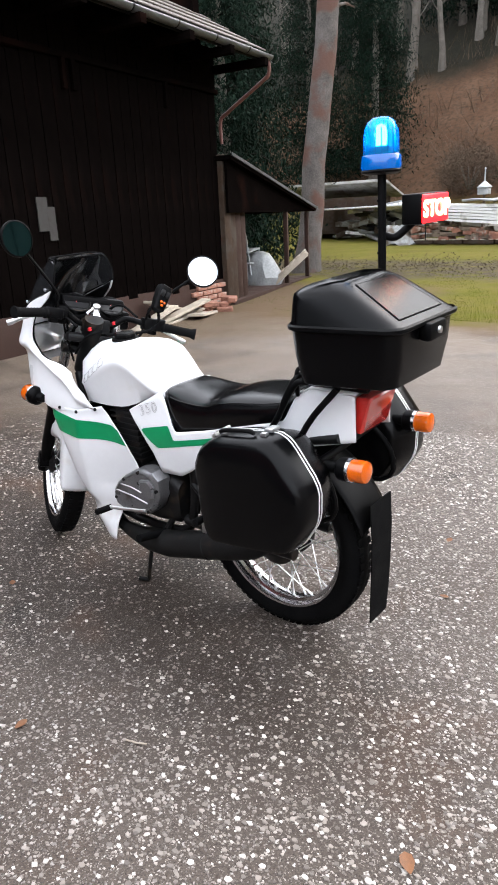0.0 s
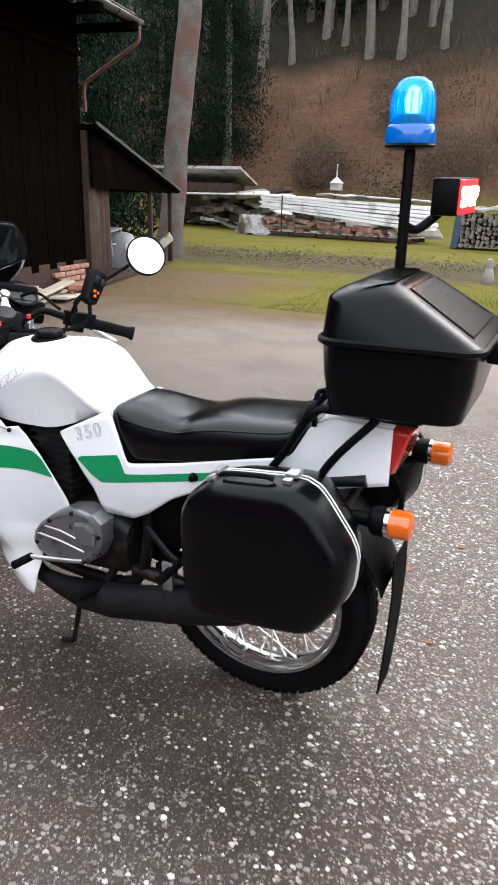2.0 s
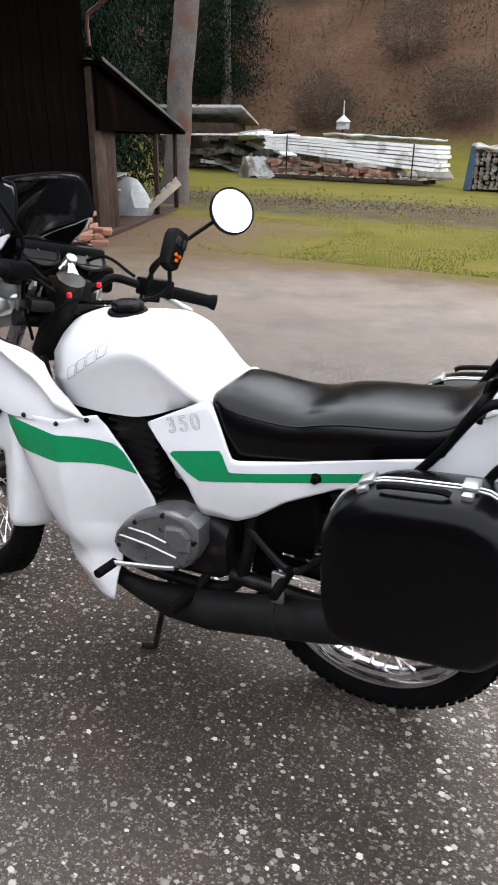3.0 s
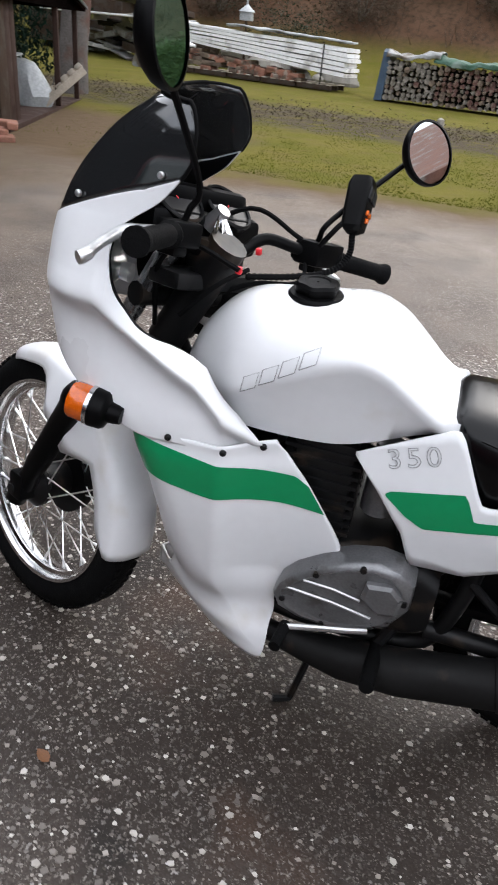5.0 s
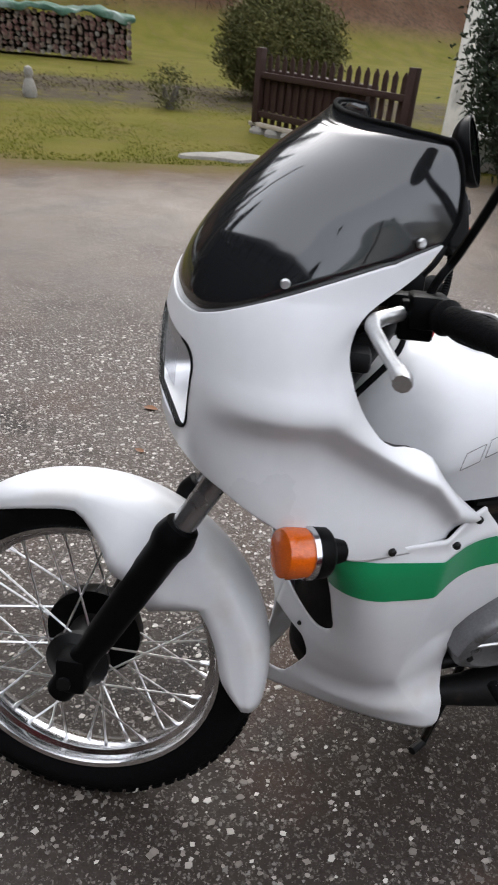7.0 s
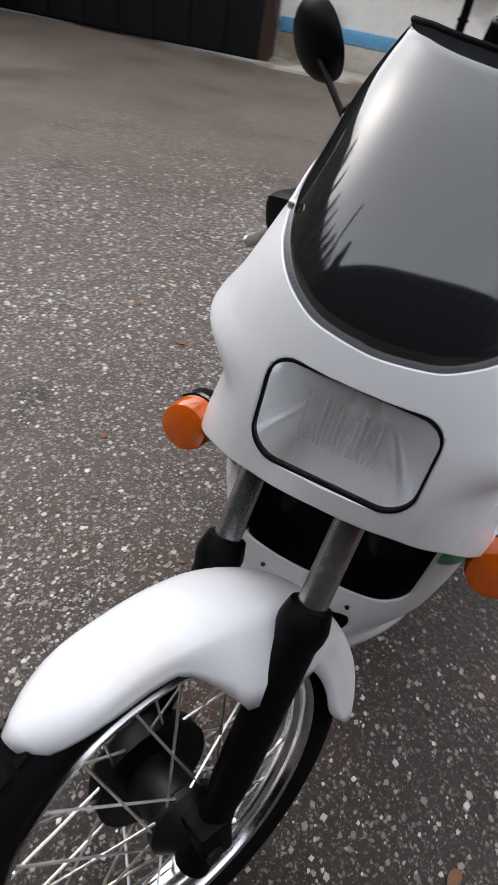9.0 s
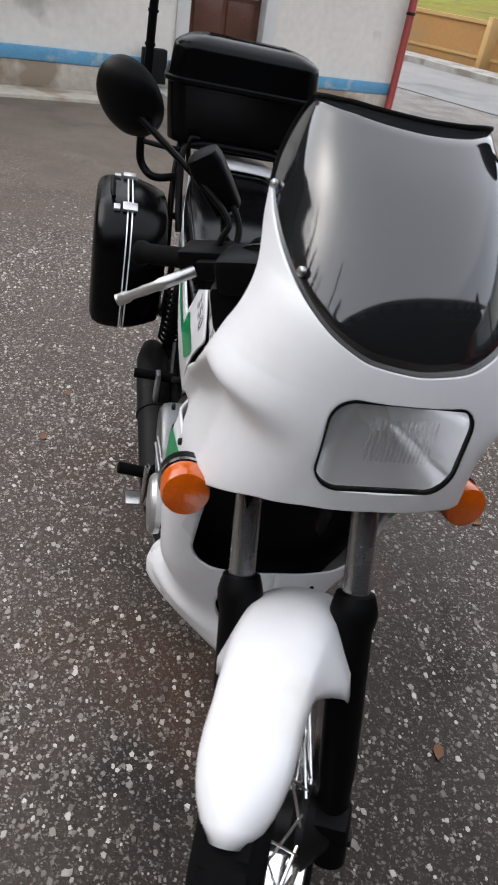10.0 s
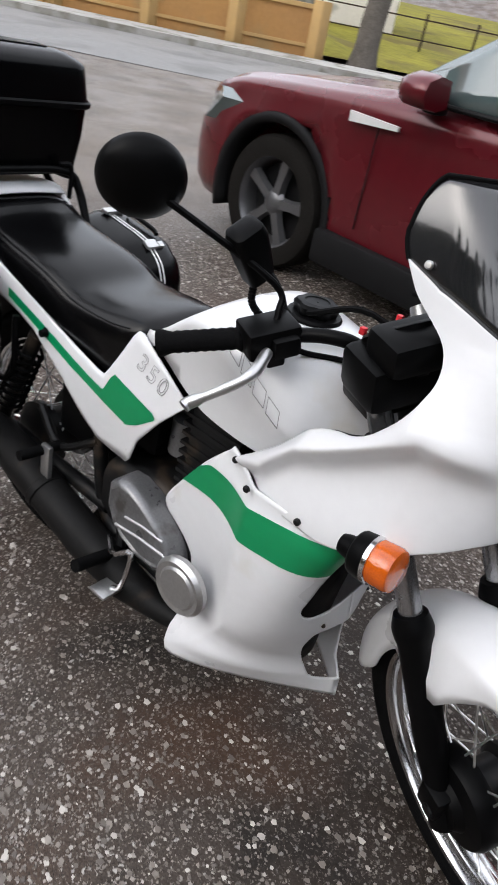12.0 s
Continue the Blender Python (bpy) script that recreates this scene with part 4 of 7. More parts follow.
at, L = place(3.1, -19.3, -1.5, -18.9)
wood = thing("firewood_stack", "long stack of split firewood under a faded green tarpaulin", "firewood", at=at)
# dark box inside the stack puts the shade between logs into its colour
part("gap_filler", box(0.1, L - 0.1, -0.3, 0.45, 0.1, 0.9), M["limb"], wood)
logs = [[finish("log", tube([(0, 0, 0), (0, 0.33, 0)], r, n), M[m]) for r, n in ((0.058, 5), (0.078, 6), (0.07, 4), (0.05, 5))] for m in ("log", "redlog", "greylog")]
for row in range(8):
    for k in range(32):
        grey = rnd.random() < (0.8 if k < 9 else 0.15)
        o = new("log", logs[2 if grey else rnd.randrange(2)][rnd.randrange(4)])
        o.parent = wood
        o.matrix_basis = Matrix.Translation((0.06 + k * (L - 0.12) / 31 + rnd.uniform(-0.03, 0.03), -0.5 + rnd.uniform(-0.06, 0.06), 0.12 + 0.112 * row + rnd.uniform(-0.02, 0.02))) @ Matrix.Rotation(rnd.uniform(0, 3), 4, "Y")


def draped(x0, x1, front, base, seed, n=60):
    """A crumpled sheet laid over the stack, hanging over its front by an uneven length."""
    rows = []
    for j in range(n + 1):
        x = x0 + (x1 - x0) * j / n
        hang = front * (0.7 + 0.9 * noise.noise(Vector((x * 1.3, seed, 0))) + 0.4 * noise.noise(Vector((x * 4.1, seed, 2))))
        row = []
        for q in range(15):
            v = q / 14
            y = -0.55 + 1.12 * min(1, v / 0.72)
            z = base + 0.11 * noise.noise(Vector((x * 1.2, y, seed))) + 0.07 * noise.noise(Vector((x * 3.7, y * 4, seed))) + 0.06 * (1 - (y / 0.6) ** 2)
            if v > 0.72:
                u = (v - 0.72) / 0.28
                z -= max(0.05, hang) * u
                y += 0.03 * math.sin(x * 7 + seed) * u
            row.append(Vector((x, -y, z)))
        rows.append(row)
    return grid(rows)


part("tarpaulin", draped(1.15, L + 0.1, 0.14, 1.04, 4), M["tarp"], wood, "crumpled faded green tarpaulin", solid=0.01, sharp=25)
part("grey_cover", draped(-0.06, 1.3, 0.12, 1.12, 9, 30), M["scrap"], wood, "crumpled grey sheet over the end of the stack", solid=0.01, sharp=25)
part("blue_cover", loft([[Vector((x + 0.04 * math.sin(z * 9 + y * 5), y, z)) for y, z in ((-0.5, 0.02), (-0.5, 0.6), (-0.48, 1.12), (0.0, 1.2), (0.46, 1.1), (0.5, 0.55), (0.48, 0.02))] for x in (-0.2, -0.12, 0.0)]), M["bluetarp"], wood, "dark blue sheet over the end of the stack")

# round evergreen bush, conifer hedge, brown fence by the gate
def leaf_ball(name, label, x, y, rx, rz, m, n, seed, size=0.28, squash=1.0, slim=0.35):
    rnd = random.Random(seed)
    t = thing(name, label, "bush", at=pose(x, y, rise(x, y)))
    verts, faces = [], []
    for _ in range(n):
        d = Vector((rnd.gauss(0, 1), rnd.gauss(0, 1), rnd.gauss(0, 1))).normalized()
        q = rnd.uniform(0.72, 1.0) * (1 + 0.13 * noise.noise(d * 2.5 + Vector((seed, 0, 0))))
        c = Vector((d.x * rx * q, d.y * rx * squash * q, rz * (1 + d.z * q)))
        if c.z > 0:
            clump(verts, faces, c, size, 8, rnd, slim=slim)
    leafy("leaves", verts, faces, m, t)
    part("stem", join(*[tube([(0, 0, 0), (rnd.uniform(-0.5, 0.5) * rx, rnd.uniform(-0.5, 0.5) * rx, rz * 1.1)], [0.05, 0.02], 6) for _ in range(6)]), M["trunk"], t)


leaf_ball("round_bush", "large clipped round evergreen bush on the lawn", -3.3, -12.6, 1.15, 0.88, M["bushleaf"], 4200, 5, 0.2)
leaf_ball("small_shrub", "small scruffy shrub at the lawn's edge", -0.9, -10.6, 0.3, 0.3, M["bushleaf"], 120, 6, 0.16)
leaf_ball("conifer_hedge", "dense dark conifer hedge beside the gate", -3.9, -5.6, 0.95, 1.35, M["hedge"], 3000, 7, 0.22)
leaf_ball("conifer_hedge", "dense dark conifer hedge beside the gate", -5.3, -4.6, 1.0, 1.4, M["hedge"], 2600, 9, 0.22)
for k, (x, y, r, h) in enumerate(((11.6, -29.4, 1.3, 1.0), (5.9, -29.6, 1.5, 1.1), (3.2, -31.0, 1.2, 0.9), (9.0, -33.0, 1.6, 1.2), (0.4, -30.4, 1.2, 0.8))):
    leaf_ball("hillside_shrub", "scruffy brown winter shrub on the hillside", x, y, r, h, M["twig"], 1100, 40 + k, 0.6, slim=0.07)
FENCE, FL = place(-1.72, -8.75, -2.75, -6.55)
fence = thing("picket_gate", "dark brown wooden picket gate with a flower box", "gate", at=FENCE)
for z in (0.22, 0.68):
    part("rail", box(-0.05, FL + 0.05, -0.03, 0.03, z, z + 0.07, 0.005), M["brownwood"], fence)
pk = finish("picket", loft([[Vector((x, y, 0)) for x, y in ((-0.035, 0.03), (0.035, 0.03), (0.035, 0.05), (-0.035, 0.05))], [Vector((x, y, 0.78)) for x, y in ((-0.035, 0.03), (0.035, 0.03), (0.035, 0.05), (-0.035, 0.05))], [Vector((x * 0.15, y, 0.84)) for x, y in ((-0.035, 0.03), (0.035, 0.03), (0.035, 0.05), (-0.035, 0.05))]]), M["brownwood"])
for k in range(19):
    o = new("picket", pk)
    o.parent = fence
    o.matrix_basis = Matrix.Translation((FL * k / 18, 0, 0.12))
part("base_beam", box(-0.1, FL + 0.1, -0.05, 0.05, 0.10, 0.15, 0.006), M["palewood"], fence)
part("flower_box", box(0.0, FL * 0.72, 0.06, 0.3, 0.30, 0.78, 0.01), M["brownwood"], fence, "dark brown box panel")
for x in (0, FL):
    part("post", box(x - 0.05, x + 0.05, -0.05, 0.05, 0, 1.02, 0.008), M["brownwood"], fence)
for k in range(9):
    solo("edging_stone", loft([[Vector((-1.75 - 0.13 * k + 0.13 * q * math.cos(a), -8.7 + 0.26 * k + 0.12 * q * math.sin(a), z)) for a in [6.283 * i / 9 for i in range(9)]] for z, q in ((-0.03, 1), (0.05, 1.05), (0.1, 0.7))]), M["stone"], "rough grey edging stone under the gate", "stone", "edging stones")
# dark flat slab added for the dark step edge of the paving
solo("board", loft([[Vector((x, y, z)) for x, y in ((-2.75, -6.1), (-2.0, -5.15), (-1.75, -5.3), (-2.45, -6.25))] for z in (0.004, 0.03)]), M["oldwood"], "flat dark slab for the paving's step edge by the gate", "board")
solo("flat_stone", loft([[Vector((-0.75 + 0.42 * q * math.cos(a) * (1 + 0.3 * math.sin(2 * a + 1)), -6.75 + 0.22 * q * math.sin(a) * (1 + 0.35 * math.cos(3 * a)), z)) for a in [6.283 * i / 22 for i in range(22)]] for z, q in ((-0.02, 1), (0.03, 0.95), (0.045, 0.7))]), M["stone"], "flat pale stone at the lawn's edge", "stone")
gp = solo("gate_pillar", box(-4.9, -4.5, -8.6, -8.2, 0, 2.6, 0.01), M["plaster"], "tall pale rendered gate pillar", "pillar")
nb = thing("porch_steps", "grey porch deck with pale edged steps behind the gate", "steps", at=pose(-4.4, -7.6, 0, 0, 0, 60))
for k in range(3):
    part("step", box(-1.2, 1.2, -0.3 + 0.3 * k, 0.0 + 0.3 * k, 0, 0.17 + 0.17 * k, 0.01), M["concrete"], nb)
orn = thing("garden_ornament", "small grey garden ornament on the grass", "ornament", at=pose(1.15, -11.0, rise(1.1, -11.0)))
part("body", lathe([(0, 0), (0.09, 0.0), (0.11, 0.08), (0.08, 0.2), (0.05, 0.26), (0.07, 0.33), (0.05, 0.4), (0, 0.43)], (0, 0, 0), (0, 0, 1), 14), M["stone"], orn)

# ---- house ----
HC, HE = Vector((-7.05, 3.05, 0)), Vector((0.289, -0.957, 0)).normalized()
HOUSE = frame_of(HC, HE, Vector((-HE.y, HE.x, 0)))
house = thing("house", "grey rendered house with a blue painted band and a brown door", "house", at=HOUSE)
for x0, x1, z0, z1 in ((0, 1.82, 0.0, 3.2), (2.78, 6.1, 0.0, 3.2), (1.82, 2.78, 2.15, 3.2), (1.82, 2.78, -0.1, 0.14)):
    part("wall", box(x0, x1, -0.4, 0.0, z0, z1), M["plaster"], house)
part("side_wall", box(0.0, 0.4, -7, -0.4, 0, 3.2), M["plaster"], house)
part("end_wall", box(5.7, 6.1, -7, -0.4, 0, 3.2), M["plaster"], house)
part("rear_wall", box(0.4, 5.7, -7, -6.6, 0, 3.2), M["plaster"], house)
for x0, x1 in ((0.02, 1.74), (2.86, 6.08)):
    part("plinth", box(x0, x1, 0.0, 0.035, -0.05, 0.25, 0.008), M["plinth"], house, "stained concrete plinth")
    part("blue_band", box(x0, x1, 0.0, 0.045, 0.25, 0.37, 0.01), M["bluepaint"], house, "weathered blue painted band")
part("roof", loft([[Vector((x, y, z)) for y, z in ((0.55, 3.1), (0.55, 3.2), (-3.5, 5.4), (-7.5, 3.2), (-7.5, 3.1), (-3.5, 5.2))] for x in (-0.4, 6.6)]), M["brick"], house)
dr = part("door", box(1.88, 2.72, -0.16, -0.1, 0.15, 2.1, 0.004), M["door"], house, "brown panelled wooden door")
for z0, z1 in ((0.25, 0.55), (0.62, 0.95)):
    for x0, x1 in ((1.96, 2.27), (2.33, 2.64)):
        part("panel", box(x0, x1, -0.10, -0.085, z0, z1, 0.008), M["door"], dr)
part("door_glass", box(1.98, 2.62, -0.105, -0.092, 1.05, 1.95, 0.004), M["carglass"], dr)
part("door_handle", tube([(1.95, -0.1, 1.0), (1.95, -0.05, 1.0), (2.06, -0.05, 1.0)], 0.01, 8), M["alloy"], dr)
for x in (1.74, 2.72):
    part("door_surround", box(x, x + 0.14, -0.12, 0.03, 0.14, 2.2, 0.006), M["whiteframe"], house, "white door surround")
part("lintel", box(1.74, 2.86, -0.12, 0.03, 2.1, 2.24, 0.006), M["whiteframe"], house)
part("door_step", box(1.5, 3.1, 0.05, 0.55, -0.05, 0.12, 0.012), M["concrete"], house, "worn concrete doorstep")
part("paving", box(0.1, 6.2, 0.05, 0.5, -0.05, 0.03, 0.01), M["plinth"], house)
win = part("window", box(3.9, 4.9, -0.05, 0.02, 0.95, 2.1, 0.006), M["whiteframe"], house, "white framed window")
part("pane", box(3.97, 4.83, -0.02, 0.026, 1.02, 2.03), M["carglass"], win)
part("sill", box(3.85, 4.95, -0.02, 0.12, 0.88, 0.95, 0.008), M["zinc"], win)
part("meter_box", box(2.98, 3.22, 0.045, 0.16, 0.16, 0.47, 0.01), M["carblack"], house, "dark grey box on the wall")
part("downpipe", tube([(0.06, 0.08, 3.1), (0.06, 0.08, 0.1), (0.06, 0.16, 0.03)], 0.045, 14), M["redpipe"], house, "red downpipe at the corner")
part("pipe_bracket", lathe([(0.05, -0.015), (0.052, -0.015), (0.052, 0.015), (0.05, 0.015)], (0.06, 0.08, 1.1), (0, 0, 1), 16), M["darkmetal"], house)
garage = thing("garage", "dark open garage with a black timber gate beside the house", "garage", at=HOUSE)
part("gate", box(6.15, 8.9, 0.3, 0.38, 0.02, 2.3, 0.01), M["carblack"], garage, "black timber gate")
part("side", box(6.1, 6.2, -4, 0.4, 0, 2.5), M["brownwood"], garage)
part("lintel", box(6.1, 9.0, 0.25, 0.45, 2.3, 2.5, 0.01), M["brownwood"], garage)
part("roof", box(6.1, 9.1, -4, 0.6, 2.5, 2.62), M["darkmetal"], garage)
for k in range(8):
    part("gate_board", box(6.2 + 0.34 * k, 6.52 + 0.34 * k, 0.38, 0.40, 0.04, 2.28, 0.005), M["carblack"], garage)

# ---- road, kerb, ochre wall ----
def ribbon(pts, w0, w1, z, h, m, name, label, cat, kind="structure", n=6):
    """A strip along a line, from w0 to w1 to its left."""
    ps = round_path([Vector((x, y, 0)) for x, y in pts], n)
    rings = []
    for i, p in enumerate(ps):
        d = (ps[min(i + 1, len(ps) - 1)] - ps[max(i - 1, 0)]).normalized()
        q = Vector((-d.y, d.x, 0))
        rings.append([p + q * w0 + Vector((0, 0, z)), p + q * w0 + Vector((0, 0, z + h)), p + q * w1 + Vector((0, 0, z + h)), p + q * w1 + Vector((0, 0, z))])
    return solo(name, loft(rings), m, label, cat, kind=kind)


KERB = [(-60, -22), (-30, -4.0), (-20, 3.2), (-15.8, 6.2), (-12.2, 8.0), (-9.4, 9.9), (-6.8, 12.1), (-3, 16), (4, 24), (20, 44)]
M["road"] = mat("wet_asphalt", (0.19, 0.183, 0.176), 0.55, spec=0.3, var=0.2, scale=1.2, bump=0.15, bscale=90, wear=(0.14, 0.135, 0.13), amount=0.35, wscale=0.8)
ribbon(KERB, -4.2, -0.12, -0.02, 0.028, M["road"], "road", "wet grey asphalt road past the yard", "road")
ribbon(KERB, -0.12, 0.05, -0.05, 0.17, M["concrete"], "kerb", "pale concrete kerb along the road", "kerb")
ribbon(KERB, 0.05, 1.3, -0.05, 0.15, M["concrete"], "pavement", "narrow concrete footpath beyond the kerb", "pavement")
OW = [(-60, -20), (-30, -2.0), (-20, 5.1), (-15.4, 8.3), (-11.4, 10.4), (-8.6, 12.6)]
ribbon(OW, 0.0, 0.25, 0, 0.95, M["ochre"], "garden_wall", "ochre rendered garden wall along the road", "wall")
ribbon(OW, -0.04, 0.29, 0.95, 0.08, M["ochrepale"], "wall_coping", "pale coping on the ochre garden wall", "wall")
for p in round_path([Vector((x, y, 0)) for x, y in OW[2:]], 2)[1:]:
    solo("wall_pier", box(p.x - 0.13, p.x + 0.13, p.y - 0.16, p.y + 0.16, 0, 1.12, 0.012), M["ochrepale"], "ochre pier in the garden wall", "pier", "wall piers")
ribbon(OW, -0.03, 0.0, 0.26, 0.06, M["ochrepale"], "wall_band", "pale band along the foot of the ochre wall", "wall")
t = thing("roadside_tree", "thick grey tree trunk by the footpath", "tree", at=pose(-8.0, 13.6, 0))
part("trunk", trunk_bm((0, 0, -0.1), (0.2, 0.1, 4), 0.28, 0.18, 0.03, 77, 8, 14), M["trunk"], t)
M["verge"] = mat("verge_turf", (0.17, 0.155, 0.03), 0.95, spec=0.05, var=0.4, scale=0.5, bump=0.3, bscale=20, wear=(0.12, 0.1, 0.035), amount=0.35, wscale=0.4)
FIELD = round_path([Vector((x, y, 0)) for x, y in OW + [(-6.4, 15.0), (-2.0, 20), (5, 28), (20, 47)]], 4)
field_rows = []
for i, p in enumerate(FIELD):
    d = (FIELD[min(i + 1, len(FIELD) - 1)] - FIELD[max(i - 1, 0)]).normalized()
    q = Vector((-d.y, d.x, 0))
    walled = min(1, max(0, (len(FIELD) * 0.6 - i) / 4))
    field_rows.append([p + q * w + Vector((0, 0, 0.10 + 0.35 * walled * min(1, w / 1.5) + 0.045 * w + 0.05 * noise.noise(p + q * w))) for w in (0.35, 1.5, 4, 8, 13, 20, 30)])
solo("verge", grid(field_rows), M["verge"], "yellow-green winter grass across the road", "verge", kind="structure")
shed2 = thing("outbuilding", "small pale rendered outbuilding across the road", "outbuilding", at=frame_of(Vector((-15.6, 19.0, 0.5)), Vector((0.83, 0.56, 0)).normalized(), Vector((0.56, -0.83, 0)).normalized()))
part("wall", box(0, 4.2, -3, 0, 0, 2.5, 0.02), M["plaster"], shed2)
part("roof", loft([[Vector((x, y, z)) for y, z in ((0.4, 2.4), (0.4, 2.5), (-1.5, 3.5), (-3.4, 2.5), (-3.4, 2.4), (-1.5, 3.38))] for x in (-0.3, 4.5)]), M["concrete"], shed2)
part("door", box(0.6, 1.6, -0.02, 0.03, 0.02, 2.0, 0.01), M["scrap"], shed2, "grey metal door")
part("window", box(2.4, 3.5, -0.02, 0.03, 0.9, 1.9, 0.01), M["carglass"], shed2)
wf = thing("wire_fence", "low wire fence with dark posts on the grass", "fence", at=frame_of(Vector((-13.2, 16.2, 0.25)), Vector((0.75, 0.66, 0)).normalized(), Vector((0.66, -0.75, 0)).normalized()))
for k in range(6):
    part("post", box(1.5 * k, 1.5 * k + 0.06, -0.03, 0.03, -0.2, 1.0, 0.005), M["oldwood"], wf)
for z in (0.35, 0.85):
    part("rail", tube([(0, 0, z), (7.5, 0, z)], 0.018, 6), M["oldwood"], wf)
for k in range(5):
    bare_tree(-7 + 2.2 * k, 18 + 1.1 * k + rnd.uniform(-1, 2), rnd.uniform(3, 6), 400 + k)


def fallen(x, y, size, turn, m, label):
    """A curled dead leaf."""
    pts = []
    for u, w in ((-1, 0.0), (-0.6, 0.5), (0, 0.62), (0.6, 0.4), (1.1, 0.0)):
        pts.append((u, w))
    rows_ = [[Vector((u * size, w * size * q, 0.004 + 0.25 * size * (abs(q) * w + 0.25 * u * u))) for q in (-1, -0.5, 0, 0.5, 1)] for u, w in pts]
    bm = grid(rows_)
    bmesh.ops.remove_doubles(bm, verts=bm.verts, dist=1e-5)
    bm.transform(Matrix.Translation((x, y, 0)) @ Matrix.Rotation(turn, 4, "Z"))
    solo("dead_leaf", bm, m, label, "leaf", "dead leaves")


M["leaf"] = mat("dead_leaf", (0.16, 0.07, 0.03), 0.7, var=0.3, scale=40)
rnd = random.Random(14)
for k in range(16):
    fallen(rnd.uniform(-1.0, 1.8), rnd.choice((rnd.uniform(0.35, 1.1), rnd.uniform(-1.4, -0.4))), rnd.uniform(0.012, 0.028), rnd.uniform(0, 6), M["leaf"], "curled brown dead leaf on the chippings")
solo("twig", tube([(0.03, 0.70, 0.005), (0.055, 0.715, 0.007), (0.085, 0.722, 0.005)], 0.0025, 5), M["palewood"], "short pale twig lying on the chippings", "twig")


# ---- the motorcycle: x ahead from the rear axle, y to its left, leaning on its side stand ----
LEANING = pose(0, 0, 0, -2.7, 0, 0)
bike = thing("motorcycle", "white touring motorcycle with green stripes on its side stand", "motorcycle", at=LEANING)
RAKE = radians(30)
UP = Vector((-math.sin(RAKE), 0, math.cos(RAKE)))
FORE = Vector((math.cos(RAKE), 0, math.sin(RAKE)))
HEAD = Vector((1.261, 0, 0.269))
AXLE = HEAD + 0.08 * FORE + Vector((-0.006, 0, 0.006))
STEER = Matrix.Translation(HEAD) @ Matrix.Rotation(radians(-29), 4, UP) @ Matrix.Translation(-HEAD)


def steered(bm):
    bm.transform(STEER)
    return bm


def both(fn):
    """The same piece on the left (+1) and the right (-1)."""
    for s in (1, -1):
        fn(s)


def wheel(name, centre, turn, tyre_r, tyre_w, rim_r, hub_r=0.085):
    c = Vector((0, 0, 0))
    put = turn @ Matrix.Translation(centre)
    hub_bm = lathe([(0, -0.075), (hub_r * 0.7, -0.075), (hub_r, -0.06), (hub_r, -0.04), (hub_r * 0.75, -0.03), (hub_r * 0.75, 0.03), (hub_r, 0.04), (hub_r, 0.05), (hub_r * 0.6, 0.07), (0.02, 0.085), (0, 0.085)], c, (0, 1, 0), 28)
    hub_bm.transform(put)
    hub = part(name, hub_bm, M["darkmetal"], bike, "spoked wheel with a chrome rim and a black tyre")
    k = tyre_r - rim_r
    prof = []
    for i in range(15):
        a = math.pi * (i / 14) * 1.32 - math.pi * 0.16
        prof.append((rim_r + 0.006 + k * 0.5 * (1 + math.sin(a) * 0.98) - 0.004, -tyre_w / 2 * math.cos(a) * 1.0))
    prof += [(rim_r, tyre_w * 0.3), (rim_r, -tyre_w * 0.3)]
    t = lathe(prof, c, (0, 1, 0), 64, True)
    t.transform(put)
    part("tyre", t, M["rubber"], hub)
    tread = []
    for i in range(72):
        for s in (-1, 1):
            b = box(-0.009, 0.009, s * 0.002, s * tyre_w * 0.33, tyre_r - 0.006, tyre_r - 0.0006)
            b.transform(Matrix.Rotation(2 * math.pi * (i + (s > 0) * 0.5) / 72, 4, "Y"))
            tread.append(b)
    t = join(*tread)
    t.transform(put)
    part("tread", t, M["rubber"], hub)
    w = tyre_w * 0.36
    r = lathe([(rim_r + 0.008, -w - 0.005), (rim_r + 0.011, -w), (rim_r + 0.002, -w + 0.005), (rim_r + 0.002, w - 0.005), (rim_r + 0.011, w), (rim_r + 0.008, w + 0.005), (rim_r + 0.001, w + 0.003), (rim_r - 0.003, w * 0.86), (rim_r - 0.004, w * 0.62), (rim_r - 0.013, w * 0.5), (rim_r - 0.016, w * 0.3), (rim_r - 0.016, -w * 0.3), (rim_r - 0.013, -w * 0.5), (rim_r - 0.004, -w * 0.62), (rim_r - 0.003, -w * 0.86), (rim_r + 0.001, -w - 0.003)], c, (0, 1, 0), 64, True)
    r.transform(put)
    part("rim", r, M["rimmetal"], hub)
    one = finish("spoke", tube([(0, 0, 0), (0, 0, 1)], 0.002, 5), M["satin"])
    nipple = finish("spoke_nipple", tube([(0, 0, -0.015), (0, 0, 0.002)], [0.0028, 0.0042], 6), M["satin"])
    for i in range(36):
        s = 1 if i % 2 else -1
        a = 2 * math.pi * i / 36
        lay = radians(24) * (1 if (i // 2) % 2 else -1)
        p = Vector((hub_r * 0.96 * math.sin(a + lay * 1.6), 0.045 * s, hub_r * 0.96 * math.cos(a + lay * 1.6)))
        q = Vector(((rim_r - 0.016) * math.sin(a), 0.006 * s, (rim_r - 0.016) * math.cos(a)))
        d = q - p
        o = new("spoke_nipple", nipple)
        o.parent = hub
        o.matrix_parent_inverse = hub.matrix_basis.inverted()
        o.matrix_basis = put @ Matrix.Translation(q) @ d.to_track_quat("Z", "Y").to_matrix().to_4x4()
        o = new("spoke", one)
        o.parent = hub
        o.matrix_parent_inverse = hub.matrix_basis.inverted()
